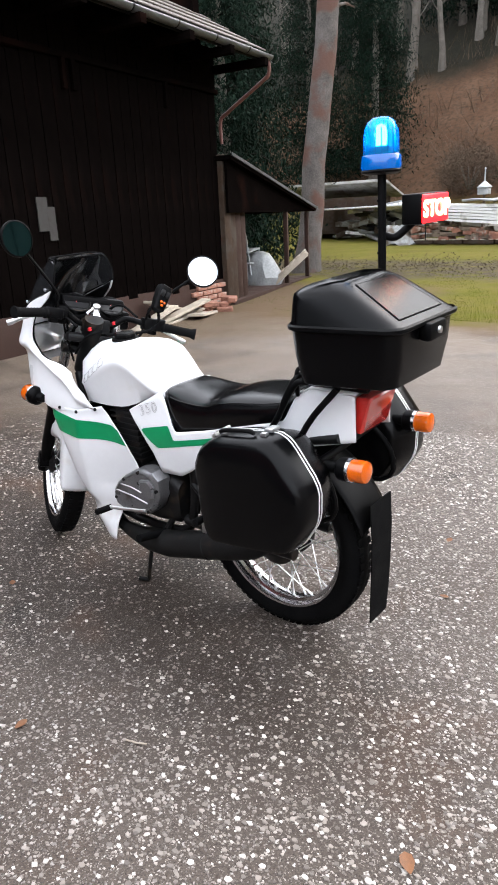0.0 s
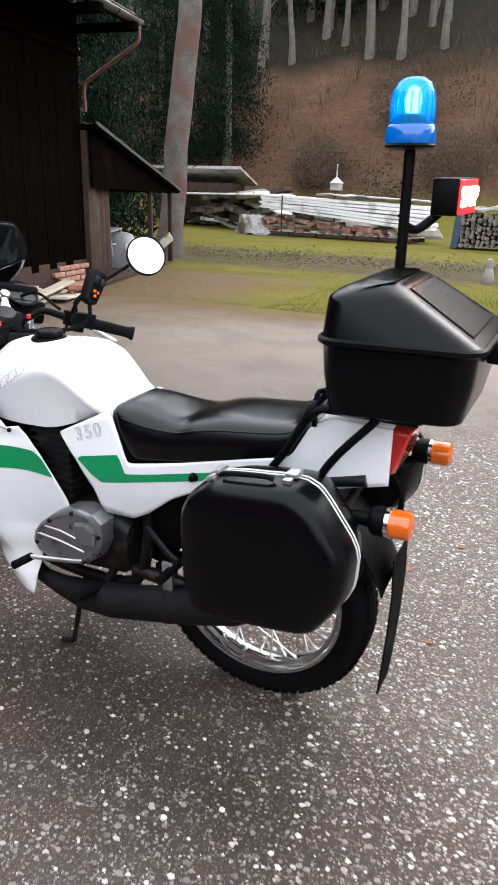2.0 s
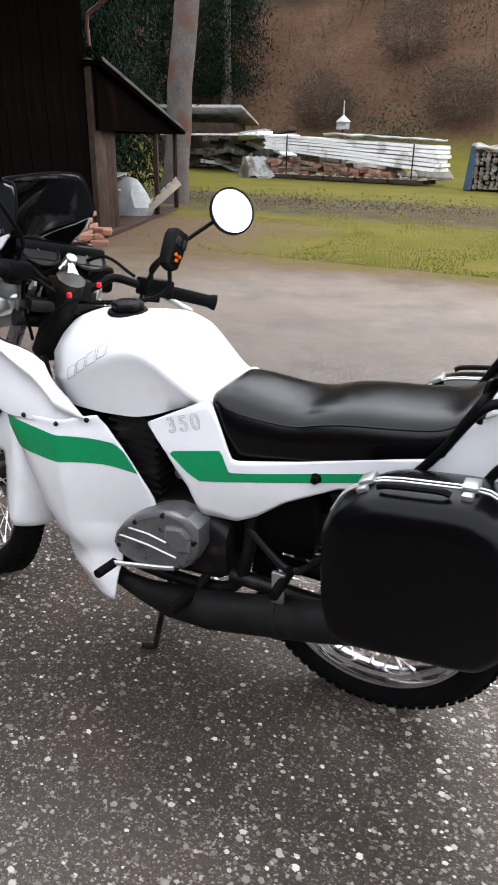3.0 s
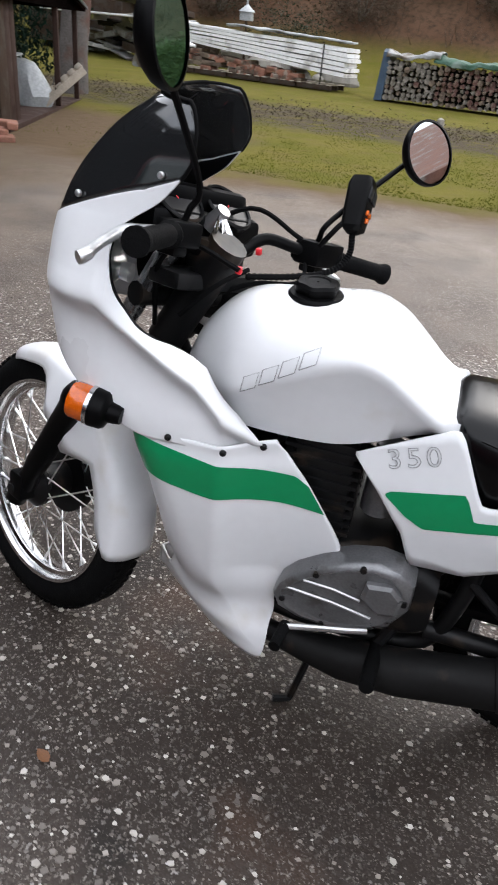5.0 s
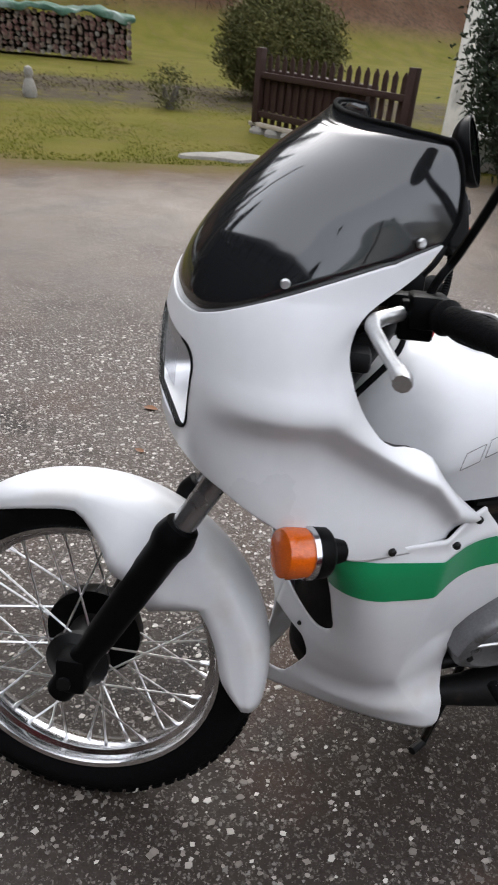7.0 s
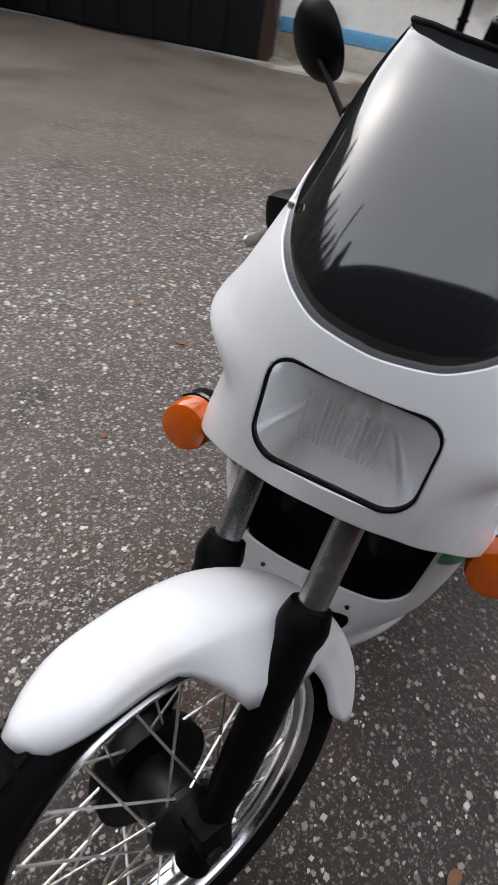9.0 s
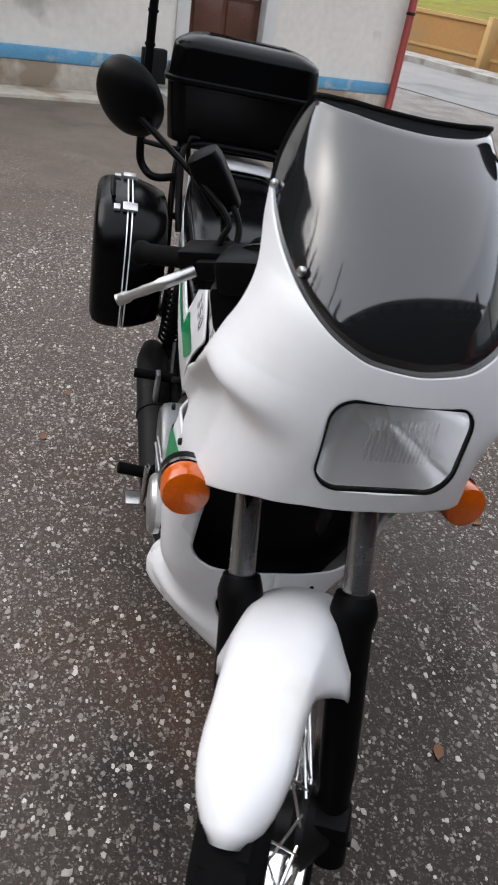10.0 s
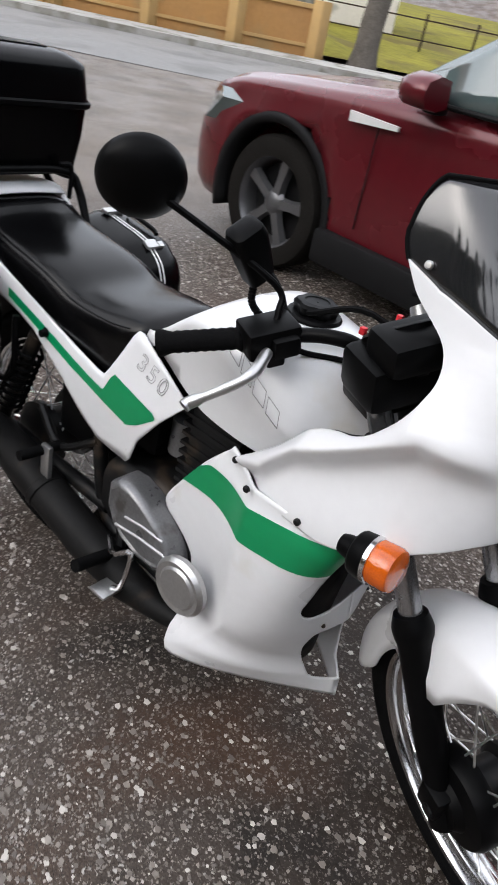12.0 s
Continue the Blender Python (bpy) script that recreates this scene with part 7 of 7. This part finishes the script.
part("speedometer_cable", steered(tube([AXLE + Vector((-0.03, -0.07, 0.02)), AXLE + Vector((-0.085, -0.085, 0.13)), AXLE + Vector((-0.15, -0.088, 0.24)), AXLE + Vector((-0.21, -0.08, 0.38)), AXLE + Vector((-0.25, -0.05, 0.5))], 0.005, 6, smooth=6)), M["rubber"], bike)
# handlebar radio handset on the right
UNIT = Matrix.Translation((0.716, -0.171, 1.014)) @ Matrix.Rotation(radians(36), 4, "X") @ Matrix.Rotation(radians(-12), 4, "Z")


def on_unit(bm):
    bm.transform(UNIT)
    return bm


hs = part("control_unit", on_unit(loft([[Vector((x, y, z)) for x, y in rounded(w, d, 0.01)] for w, d, z in ((0.012, 0.014, -0.052), (0.019, 0.021, -0.045), (0.021, 0.024, -0.01), (0.022, 0.026, 0.03), (0.019, 0.023, 0.044), (0.012, 0.015, 0.048))])), M["plastic"], bike, "black handheld control unit on a bent stalk")
for y, z in ((-0.007, -0.018), (0.006, -0.018), (0.0, -0.03)):
    part("button", on_unit(box(-0.025, -0.019, y - 0.004, y + 0.004, z - 0.004, z + 0.004, 0.001)), M["orange"], hs)
for y in (-0.011, 0.011):
    part("unit_window", on_unit(box(-0.0245, -0.02, y - 0.008, y + 0.008, 0.004, 0.026, 0.001)), M["dial"], hs)
part("unit_stalk", tube([(0.775, -0.135, 0.93), (0.755, -0.13, 0.96), (0.735, -0.14, 0.985), (0.72, -0.15, 0.99)], 0.005, 8, smooth=5), M["plastic"], bike)
part("coiled_cord", tube([(0.716, -0.15, 0.97), (0.715, -0.14, 0.93), (0.74, -0.11, 0.905), (0.80, -0.06, 0.90), (0.87, -0.02, 0.90)], [0.0065 if k % 2 else 0.0048 for k in range(65)], 8, smooth=16), M["rubber"], bike)

# ---- luggage rack ----
def rack(s):
    part("rack_rail", tube([(0.02, 0.135 * s, 0.70), (-0.03, 0.14 * s, 0.77), (-0.09, 0.14 * s, 0.865), (-0.14, 0.13 * s, 0.875), (-0.30, 0.12 * s, 0.872)], 0.009, 10, smooth=4), M["plastic"], bike)
    part("rack_stay", tube([(-0.05, 0.15 * s, 0.60), (-0.13, 0.15 * s, 0.76), (-0.22, 0.135 * s, 0.87)], 0.009, 10, smooth=4), M["plastic"], bike)
    part("pannier_frame", tube([(0.12, 0.15 * s, 0.66), (0.10, 0.16 * s, 0.50), (-0.18, 0.16 * s, 0.50), (-0.21, 0.16 * s, 0.60), (-0.1, 0.15 * s, 0.72)], 0.008, 8, smooth=4), M["plastic"], bike)
    part("seat_hoop", tube([(-0.085, 0.12 * s, 0.83), (-0.09, 0.125 * s, 0.90), (-0.10, 0.10 * s, 0.905)], 0.006, 8, smooth=4), M["plastic"], bike)


both(rack)
part("grab_hoop", tube([(-0.03, -0.142, 0.765), (-0.07, -0.142, 0.845), (-0.095, -0.12, 0.888), (-0.105, 0.0, 0.893), (-0.095, 0.12, 0.888), (-0.07, 0.142, 0.845), (-0.03, 0.142, 0.765)], 0.0085, 10, smooth=5), M["plastic"], bike)
part("rack_plate", join(*[tube([(x, -0.12, 0.876), (x, 0.12, 0.876)], 0.008, 8) for x in (-0.15, -0.20, -0.25, -0.30)]), M["plastic"], bike)


# ---- panniers ----
PAN = [(0.122, 0.52), (0.128, 0.67), (0.105, 0.72), (0.045, 0.762), (-0.125, 0.782), (-0.165, 0.765), (-0.245, 0.655), (-0.240, 0.56), (-0.185, 0.475), (-0.15, 0.462), (0.075, 0.435), (0.105, 0.45)]


def pan_ring(y, k, s, n=3):
    c = Vector((-0.06, 0.60))
    pts = [Vector((x, z)) for x, z in PAN]
    out = []
    for i, p in enumerate(pts):
        a, b = pts[i - 1], pts[(i + 1) % len(pts)]
        out += [p + (a - p) * 0.22, p + ((a - p) + (b - p)) * 0.07, p + (b - p) * 0.22]
    return [Vector((c.x + (p.x - c.x) * k, y * s, c.y + (p.y - c.y) * k)) for p in out]


def pannier(s):
    t = thing("pannier", "glossy black hard pannier with chrome trim strips and latches", "pannier", "motorcycle panniers", LEANING)
    part("shell", loft([pan_ring(0.165, 0.80, s), pan_ring(0.172, 0.86, s), pan_ring(0.20, 0.92, s), pan_ring(0.235, 0.975, s), pan_ring(0.262, 1.0, s)]), M["case"], t, sharp=45)
    part("lid", loft([pan_ring(0.266, 1.0, s), pan_ring(0.30, 0.995, s), pan_ring(0.322, 0.975, s), pan_ring(0.338, 0.93, s), pan_ring(0.346, 0.84, s), pan_ring(0.349, 0.6, s), pan_ring(0.350, 0.2, s)]), M["case"], t, sharp=50)
    for y in (0.258, 0.269):
        part("trim_strip", loft([pan_ring(y - 0.0018, 1.0, s), pan_ring(y - 0.0018, 1.009, s), pan_ring(y + 0.0018, 1.009, s), pan_ring(y + 0.0018, 1.0, s)], False), M["trim"], t, "thin bright trim strip")
    for x, z, tilt in ((0.062, 0.757, 28), (-0.105, 0.786, 6)):
        for y0, y1, w, lift in ((0.246, 0.282, 0.013, -0.002), (0.288, 0.304, 0.009, -0.006)):
            b = box(-w, w, min(y0 * s, y1 * s), max(y0 * s, y1 * s), -0.004, 0.006, 0.002)
            b.transform(Matrix.Translation((x, 0, z + lift)) @ Matrix.Rotation(radians(tilt), 4, "Y"))
            part("latch", b, M["alloy"], t, "flat metal latch")
    part("handle", tube([(0.035, 0.305 * s, 0.768), (0.015, 0.308 * s, 0.776), (-0.06, 0.308 * s, 0.786), (-0.08, 0.305 * s, 0.782)], 0.006, 8, smooth=5), M["plastic"], t)


both(pannier)

# ---- top case ----
tc = thing("top_case", "black plastic top case with a sloping lid on the rear rack", "top case", at=LEANING)


def plan_ring(x0, x1, w0, w1, z, r=0.04, zr=0.0):
    """A rounded plan outline; w0 is the half width ahead, w1 behind."""
    pts = []
    for (cx, cy, a0) in ((x1, 1, 0), (x0, 1, 90), (x0, -1, 180), (x1, -1, 270)):
        w = w1 if cx == x0 else w0
        sx = 1 if cx == x1 else -1
        for k in range(7):
            a = radians(a0 + 15 * k)
            pts.append(Vector((cx - sx * r + r * math.cos(a), cy * (w - r) + r * math.sin(a), z)))
    return [Vector((p.x, p.y, p.z + zr * (x1 - p.x))) for p in pts]


XF, XB = -0.105, -0.405
part("tub", loft([plan_ring(XB + 0.04, XF - 0.026, 0.165, 0.14, 0.880, 0.04), plan_ring(XB + 0.026, XF - 0.016, 0.177, 0.155, 0.886, 0.045), plan_ring(XB + 0.012, XF - 0.006, 0.187, 0.165, 0.96, 0.045), plan_ring(XB + 0.008, XF - 0.004, 0.193, 0.17, 1.022, 0.045)]), M["case"], tc, sharp=50)
part("seam", loft([plan_ring(XB, XF, 0.197, 0.175, 1.022, 0.045), plan_ring(XB - 0.006, XF + 0.005, 0.203, 0.181, 1.026, 0.05), plan_ring(XB - 0.006, XF + 0.005, 0.203, 0.181, 1.034, 0.05), plan_ring(XB, XF, 0.197, 0.175, 1.038, 0.045)], False), M["plastic"], tc)


def lid_ring(k, more=0.0, up=0.0):
    z = 1.034 + 0.094 * k + up
    ins = 0.010 * k + 0.034 * max(0, (k - 0.76) / 0.24) ** 1.7 + more
    return plan_ring(XB + 0.004 + 0.16 * k + more * 0.6, XF - 0.003 - ins * 0.8, 0.194 - ins, 0.172 - ins * 0.6 - 0.016 * k, z, 0.042)


def on_slope(a, y, up):
    """A place on the lid's sloping back: a from its foot (0) to the ridge (1)."""
    return Vector((XB + 0.004 + 0.16 * a - 0.507 * up, y, 1.034 + 0.094 * a + 0.862 * up))


part("lid", loft([lid_ring(k) for k in (0, 0.15, 0.35, 0.55, 0.70, 0.8, 0.88, 0.94, 0.98, 1.0)] + [lid_ring(1.0, 0.02, 0.004), lid_ring(1.0, 0.05, 0.007)]), M["case"], tc, "domed black lid", sharp=50)
PLATE = ((0.14, 0.112), (0.93, 0.090), (0.93, -0.090), (0.14, -0.112))
part("lid_panel", loft([[on_slope(0.535 + (a - 0.535) * q, y * q, u) for a, y in PLATE] for q, u in ((1.0, 0.0005), (0.985, 0.0022), (0.97, 0.0022))]), M["case"], tc, "flat glossy panel let into the lid")
part("panel_seam", tube([on_slope(a, y, 0.001) for a, y in (PLATE[0], PLATE[1], PLATE[2], PLATE[3], PLATE[0])], 0.0018, 6), M["rubber"], tc)
part("lock", join(box(XB - 0.022, XB + 0.01, -0.045, 0.045, 0.985, 1.03, 0.008)), M["plastic"], tc)
part("lock_barrel", lathe([(0, 0.006), (0.008, 0.005), (0.009, 0)], (XB - 0.022, 0, 1.008), (-1, 0, 0), 14), M["alloy"], tc)

# ---- beacon mast with a lit stop panel ----
bm_t = thing("beacon_mast", "black mast with a lit blue beacon and red stop sign", "beacon", at=LEANING)
MX, MY = -0.138, -0.245
part("mast", tube([(-0.13, -0.13, 0.80), (-0.115, -0.2, 0.79), (MX, MY + 0.01, 0.81), (MX, MY, 0.86), (MX, MY, 1.0), (MX, MY, 1.38)], 0.0105, 12, smooth=5), M["plastic"], bm_t)
part("mast_brace", tube([(MX, MY, 0.87), (-0.1, -0.17, 0.872), (-0.1, -0.12, 0.876)], 0.007, 8, smooth=4), M["plastic"], bm_t)
for k in range(7):
    part("cable_tie", lathe([(0.0112, -0.003), (0.0132, -0.003), (0.0132, 0.003), (0.0112, 0.003)], (MX, MY, 0.95 + 0.07 * k), (0, 0, 1), 12), M["rubber"], bm_t)
part("mast_cable", tube([(MX - 0.011, MY, 0.88), (MX - 0.012, MY + 0.003, 1.1), (MX - 0.011, MY - 0.002, 1.37)], 0.0032, 6, smooth=6), M["rubber"], bm_t)
bc = Vector((MX, MY, 1.377))
beacon = part("beacon_base", lathe([(0, -0.01), (0.04, -0.01), (0.053, -0.005), (0.055, 0.0), (0.052, 0.005)], bc, (0, 0, 1), 36), M["plastic"], bm_t)
part("beacon_collar", lathe([(0.0535, 0.004), (0.0555, 0.01), (0.0535, 0.036), (0.050, 0.041)], bc, (0, 0, 1), 36), M["bluelens"], beacon, "blue beacon collar")
ribs = [(0.048, 0.04), (0.0475, 0.05), (0.0468, 0.085), (0.0435, 0.106), (0.036, 0.122), (0.022, 0.132), (0, 0.135)]
part("beacon_dome", lathe(ribs, bc, (0, 0, 1), 36), M["bluedome"], beacon, "translucent blue dome, lit")
for k in range(18):
    a = 6.283 * k / 18
    part("dome_rib", tube([bc + Vector((0.0475 * math.cos(a), 0.0475 * math.sin(a), 0.043)), bc + Vector((0.0468 * math.cos(a), 0.0468 * math.sin(a), 0.085)), bc + Vector((0.0435 * math.cos(a), 0.0435 * math.sin(a), 0.105))], 0.0016, 5), M["bluedome"], beacon)
part("beacon_reflector", lathe([(0.0, 0.044), (0.02, 0.046), (0.036, 0.06), (0.034, 0.062), (0.018, 0.05)], bc, (0, 0, 1), 24), M["satin"], beacon)
part("beacon_bulb", lathe([(0, 0.118), (0.012, 0.112), (0.0175, 0.092), (0.014, 0.066), (0.008, 0.046)], bc, (0, 0, 1), 20), M["lamp"], beacon)
sp = Vector((-0.225, -0.324, 1.272))
part("stop_arm", tube([(MX, MY, 1.21), (-0.165, -0.275, 1.20), (-0.205, -0.30, 1.235)], 0.011, 10, smooth=4), M["plastic"], bm_t)
PANEL = Matrix.Translation(sp) @ Matrix.Rotation(radians(-4), 4, "Z")
b = box(-0.035, 0.026, -0.073, 0.073, -0.040, 0.040, 0.005)
b.transform(PANEL)
panel = part("stop_housing", b, M["plastic"], bm_t)
b = box(-0.040, -0.033, -0.069, 0.069, -0.037, 0.037, 0.003)
b.transform(PANEL)
part("stop_face", b, M["stopred"], panel, "glowing red panel")
t = bpy.data.curves.new("stop", "FONT")
t.body, t.size, t.offset, t.align_x, t.align_y, t.extrude = "STOP", 0.060, 0.0014, "CENTER", "CENTER", 0.001
o = new("stop_letters", t)
t.materials.append(M["stoptext"])
o.parent = panel
o.matrix_basis = PANEL @ Matrix.Translation((-0.042, 0, -0.002)) @ Matrix(((0, 0, -1), (-1, 0, 0), (0, 1, 0))).to_4x4()


# ---- parked car ----
CAR = frame_of(Vector((-1.0, 2.1, 0)), Vector((math.cos(radians(-6)), math.sin(radians(-6)), 0)), Vector((-math.sin(radians(-6)), math.cos(radians(-6)), 0)))
car = thing("car", "dark red compact SUV with black sill cladding parked in the yard", "car", at=CAR)
# stations along the car from its nose: x, sill, bonnet or belt, roof, half width below, at the belt, at the roof
CARS = [
    (-0.86, 0.40, 0.60, 0.63, 0.50, 0.44, 0.34), (-0.83, 0.28, 0.70, 0.73, 0.68, 0.60, 0.48), (-0.74, 0.22, 0.785, 0.82, 0.80, 0.72, 0.56), (-0.50, 0.21, 0.86, 0.90, 0.885, 0.82, 0.62), (-0.2, 0.21, 0.905, 0.945, 0.905, 0.865, 0.66),
    (0.2, 0.21, 0.945, 0.985, 0.91, 0.885, 0.70), (0.50, 0.21, 0.975, 1.02, 0.91, 0.89, 0.72), (0.62, 0.21, 0.985, 1.05, 0.91, 0.89, 0.73), (1.0, 0.21, 1.00, 1.33, 0.91, 0.89, 0.66), (1.35, 0.21, 1.01, 1.55, 0.91, 0.89, 0.62), (1.7, 0.21, 1.02, 1.63, 0.91, 0.89, 0.61),
    (2.4, 0.21, 1.04, 1.64, 0.91, 0.89, 0.60), (3.0, 0.22, 1.06, 1.60, 0.905, 0.88, 0.58), (3.35, 0.26, 1.08, 1.45, 0.88, 0.85, 0.56), (3.6, 0.32, 1.0, 1.12, 0.82, 0.76, 0.5), (3.66, 0.4, 0.9, 0.95, 0.7, 0.62, 0.45),
]
YC = 0.91


def car_ring(x, z0, zb, zt, w0, wb, wt):
    half = [(w0 * 0.55, z0), (w0 * 0.93, z0 + 0.01), (w0 * 0.985, z0 + 0.08), (w0, z0 + 0.22), (w0 * 1.0, z0 + (zb - z0) * 0.5), (w0 * 0.985, zb - 0.17), (wb * 1.01, zb - 0.10), (wb * 1.0, zb - 0.03), (wb * 0.97, zb), (wb + (wt - wb) * 0.5, zb + (zt - zb) * 0.5), (wt + 0.05, zt - (zt - zb) * 0.12), (wt * 0.8, zt - 0.005)]
    return [Vector((x, YC - y, z)) for y, z in half] + [Vector((x, YC, zt + 0.01))] + [Vector((x, YC + y, z)) for y, z in reversed(half)]


def car_rows(n):
    cols = [round_path([Vector((r[k], 0, 0)) for r in CARS], n) for k in range(7)]
    return [car_ring(*[c[i].x for c in cols]) for i in range(len(cols[0]))]


def car_body():
    bm = loft(car_rows(7))
    bmesh.ops.subdivide_edges(bm, edges=[e for e in bm.edges if abs((e.verts[0].co - e.verts[1].co).normalized().x) < 0.3], cuts=1)
    for v in bm.verts:
        for wx in (0.0, 2.62):
            if math.hypot(v.co.x - wx, v.co.z - 0.345) < 0.405 and v.co.z < 0.8:
                v.co.y = YC + (v.co.y - YC) * 0.62
    return bm


body = part("body", car_body(), M["carpaint"], car, "glossy dark red bodywork", sharp=50)
for sgn in (1, -1):
    for wx in (0.0, 2.62):
        cy = YC - 0.79 * sgn
        t = lathe([(0.235, -0.1), (0.30, -0.11), (0.33, -0.1), (0.345, -0.07), (0.345, 0.07), (0.33, 0.1), (0.30, 0.11), (0.235, 0.1)], (wx, cy, 0.345), (0, -sgn, 0), 48)
        w = part("wheel", t, M["tyre"], car, "grey five-spoke alloy wheel with a black tyre")
        part("rim", lathe([(0.24, 0.1), (0.232, 0.09), (0.215, 0.06), (0.21, -0.08)], (wx, cy, 0.345), (0, -sgn, 0), 48), M["alloydark"], w)
        part("disc", lathe([(0, 0.0), (0.2, 0.0), (0.2, -0.01)], (wx, cy, 0.345), (0, -sgn, 0), 24), M["carblack"], w)
        part("hub_cap", lathe([(0, 0.085), (0.03, 0.083), (0.06, 0.07), (0.075, 0.05)], (wx, cy, 0.345), (0, -sgn, 0), 24), M["alloydark"], w)
        for k in range(5):
            b = loft([[Vector((x, z_, r)) for x, z_ in ((-wd, 0.035), (-wd * 0.7, 0.072), (wd * 0.7, 0.072), (wd, 0.035))] for r, wd in ((0.04, 0.035), (0.12, 0.03), (0.225, 0.042))])
            b.transform(Matrix.Translation((wx, cy, 0.345)) @ Matrix.Rotation(radians(72 * k + 12), 4, "Y") @ Matrix.Diagonal((1, -sgn, 1, 1)))
            bmesh.ops.recalc_face_normals(b, faces=b.faces)
            part("wheel_spoke", b, M["alloydark"], w)
        arch = [Vector((wx + 0.42 * math.cos(a), YC - 0.905 * sgn, 0.345 + 0.42 * math.sin(a))) for a in [radians(-18 + 216 * k / 24) for k in range(25)]]
        part("arch_cladding", grid([[p + Vector(((p.x - wx) * q, dy * sgn, (p.z - 0.345) * q)) for q, dy in ((-0.06, 0.14), (-0.05, -0.006), (0.0, -0.010), (0.055, -0.008), (0.07, 0.02))] for p in arch]), M["carblack"], car, "black wheel arch cladding", solid=0.006)
    part("sill_cladding", box(0.40, 2.22, YC - 0.925 * sgn - 0.03, YC - 0.925 * sgn + 0.045, 0.19, 0.36, 0.02), M["carblack"], car, "black sill cladding")
    yy = YC - 0.885 * sgn
    rows = []
    for x, zb, zt, yb, yt in ((0.72, 1.03, 1.10, 0.87, 0.845), (1.0, 1.035, 1.30, 0.87, 0.775), (1.30, 1.04, 1.48, 0.872, 0.73), (1.7, 1.045, 1.555, 0.872, 0.70), (2.4, 1.06, 1.56, 0.872, 0.69), (2.9, 1.08, 1.50, 0.865, 0.69), (3.15, 1.10, 1.38, 0.85, 0.72)):
        rows.append([Vector((x, YC - (yb + (yt - yb) * k / 4 + 0.02) * sgn, zb + (zt - zb) * k / 4)) for k in range(5)])
    part("side_window", grid(rows), M["carglass"], car, "dark tinted side window", solid=0.01)
    part("window_trim", tube([r[0] + Vector((0, -0.006 * sgn, -0.005)) for r in rows], 0.012, 8), M["carblack"], car)
    for x in (1.62, 2.35):
        part("window_pillar", tube([(x, YC - 0.895 * sgn, 1.05), (x, YC - 0.715 * sgn, 1.555)], 0.03, 6), M["carblack"], car)
    for x, y1, z0, z1 in ((0.61, 0.918, 0.42, 0.88), (1.66, 0.905, 0.38, 0.97)):
        part("door_line", tube([(x, YC - 0.918 * sgn, z0), (x, YC - y1 * sgn, z1)], 0.004, 4), M["carblack"], car)
    part("door_mirror", loft([[Vector((x, YC - (0.92 + dy * k) * sgn, 1.065 + dz * k)) for dy, dz in ((0.0, -0.045), (0.08, -0.06), (0.17, -0.045), (0.2, 0.0), (0.18, 0.05), (0.1, 0.075), (0.02, 0.06))] for x, k in ((0.74, 0.45), (0.77, 0.8), (0.82, 1.0), (0.90, 1.0), (0.92, 0.95))]), M["carpaint"], car, "dark red door mirror", sharp=60)
    part("mirror_foot", box(0.82, 0.9, min(YC - 0.95 * sgn, YC - 0.87 * sgn), max(YC - 0.95 * sgn, YC - 0.87 * sgn), 0.99, 1.03, 0.01), M["carblack"], car)
    part("wing_trim", loft([[Vector((x, YC - 0.915 * sgn, z0)), Vector((x, YC - 0.93 * sgn, z0)), Vector((x, YC - 0.93 * sgn, z0 + h)), Vector((x, YC - 0.915 * sgn, z0 + h))] for x, z0, h in ((0.44, 0.865, 0.045), (0.72, 0.885, 0.02))]), M["trim"], car, "bright trim on the front wing")
    part("headlamp", loft([[Vector((x, YC - y * sgn, z)) for x, y, z in ((-0.80 + o, 0.56, 0.62), (-0.76 + o, 0.66, 0.745), (-0.50 + o, 0.83 - o * 0.3, 0.81), (-0.42 + o, 0.89 - o * 0.3, 0.77), (-0.57 + o, 0.87 - o * 0.3, 0.64))] for o in (0.08, -0.045)]), M["carglass"], car, "clear headlamp")
    part("door_handle", tube([(1.40, YC - 0.915 * sgn, 0.94), (1.43, YC - 0.945 * sgn, 0.945), (1.55, YC - 0.945 * sgn, 0.95), (1.58, YC - 0.915 * sgn, 0.95)], 0.013, 8), M["carpaint"], car)
part("windscreen", grid([[Vector((0.66 + 0.66 * k / 6 + 0.0, YC + q * (0.80 - 0.15 * k / 6), 1.085 + 0.46 * k / 6 + 0.035 * (1 - q * q))) for q in (-1, -0.7, -0.35, 0, 0.35, 0.7, 1)] for k in range(7)]), M["carglass"], car, "dark glossy windscreen", solid=0.01)
part("wiper", tube([(0.60, YC - 0.5, 1.10), (0.66, YC - 0.1, 1.12), (0.67, YC + 0.4, 1.12)], 0.012, 6), M["carblack"], car)
part("grille", loft([[Vector((-0.872 + o + 0.10 * abs(y) ** 2 / 0.2, YC + y, z)) for y, z in ((-0.40, 0.47), (-0.42, 0.56), (0.42, 0.56), (0.40, 0.47))] for o in (0.0, 0.09)]), M["carblack"], car)
part("bumper_cladding", grid([[Vector((-0.80 + 0.55 * abs(y) ** 3, YC + y, z)) for y in [-0.78 + 0.13 * k for k in range(13)]] for z in (0.20, 0.26, 0.33)]), M["carblack"], car, solid=0.02)
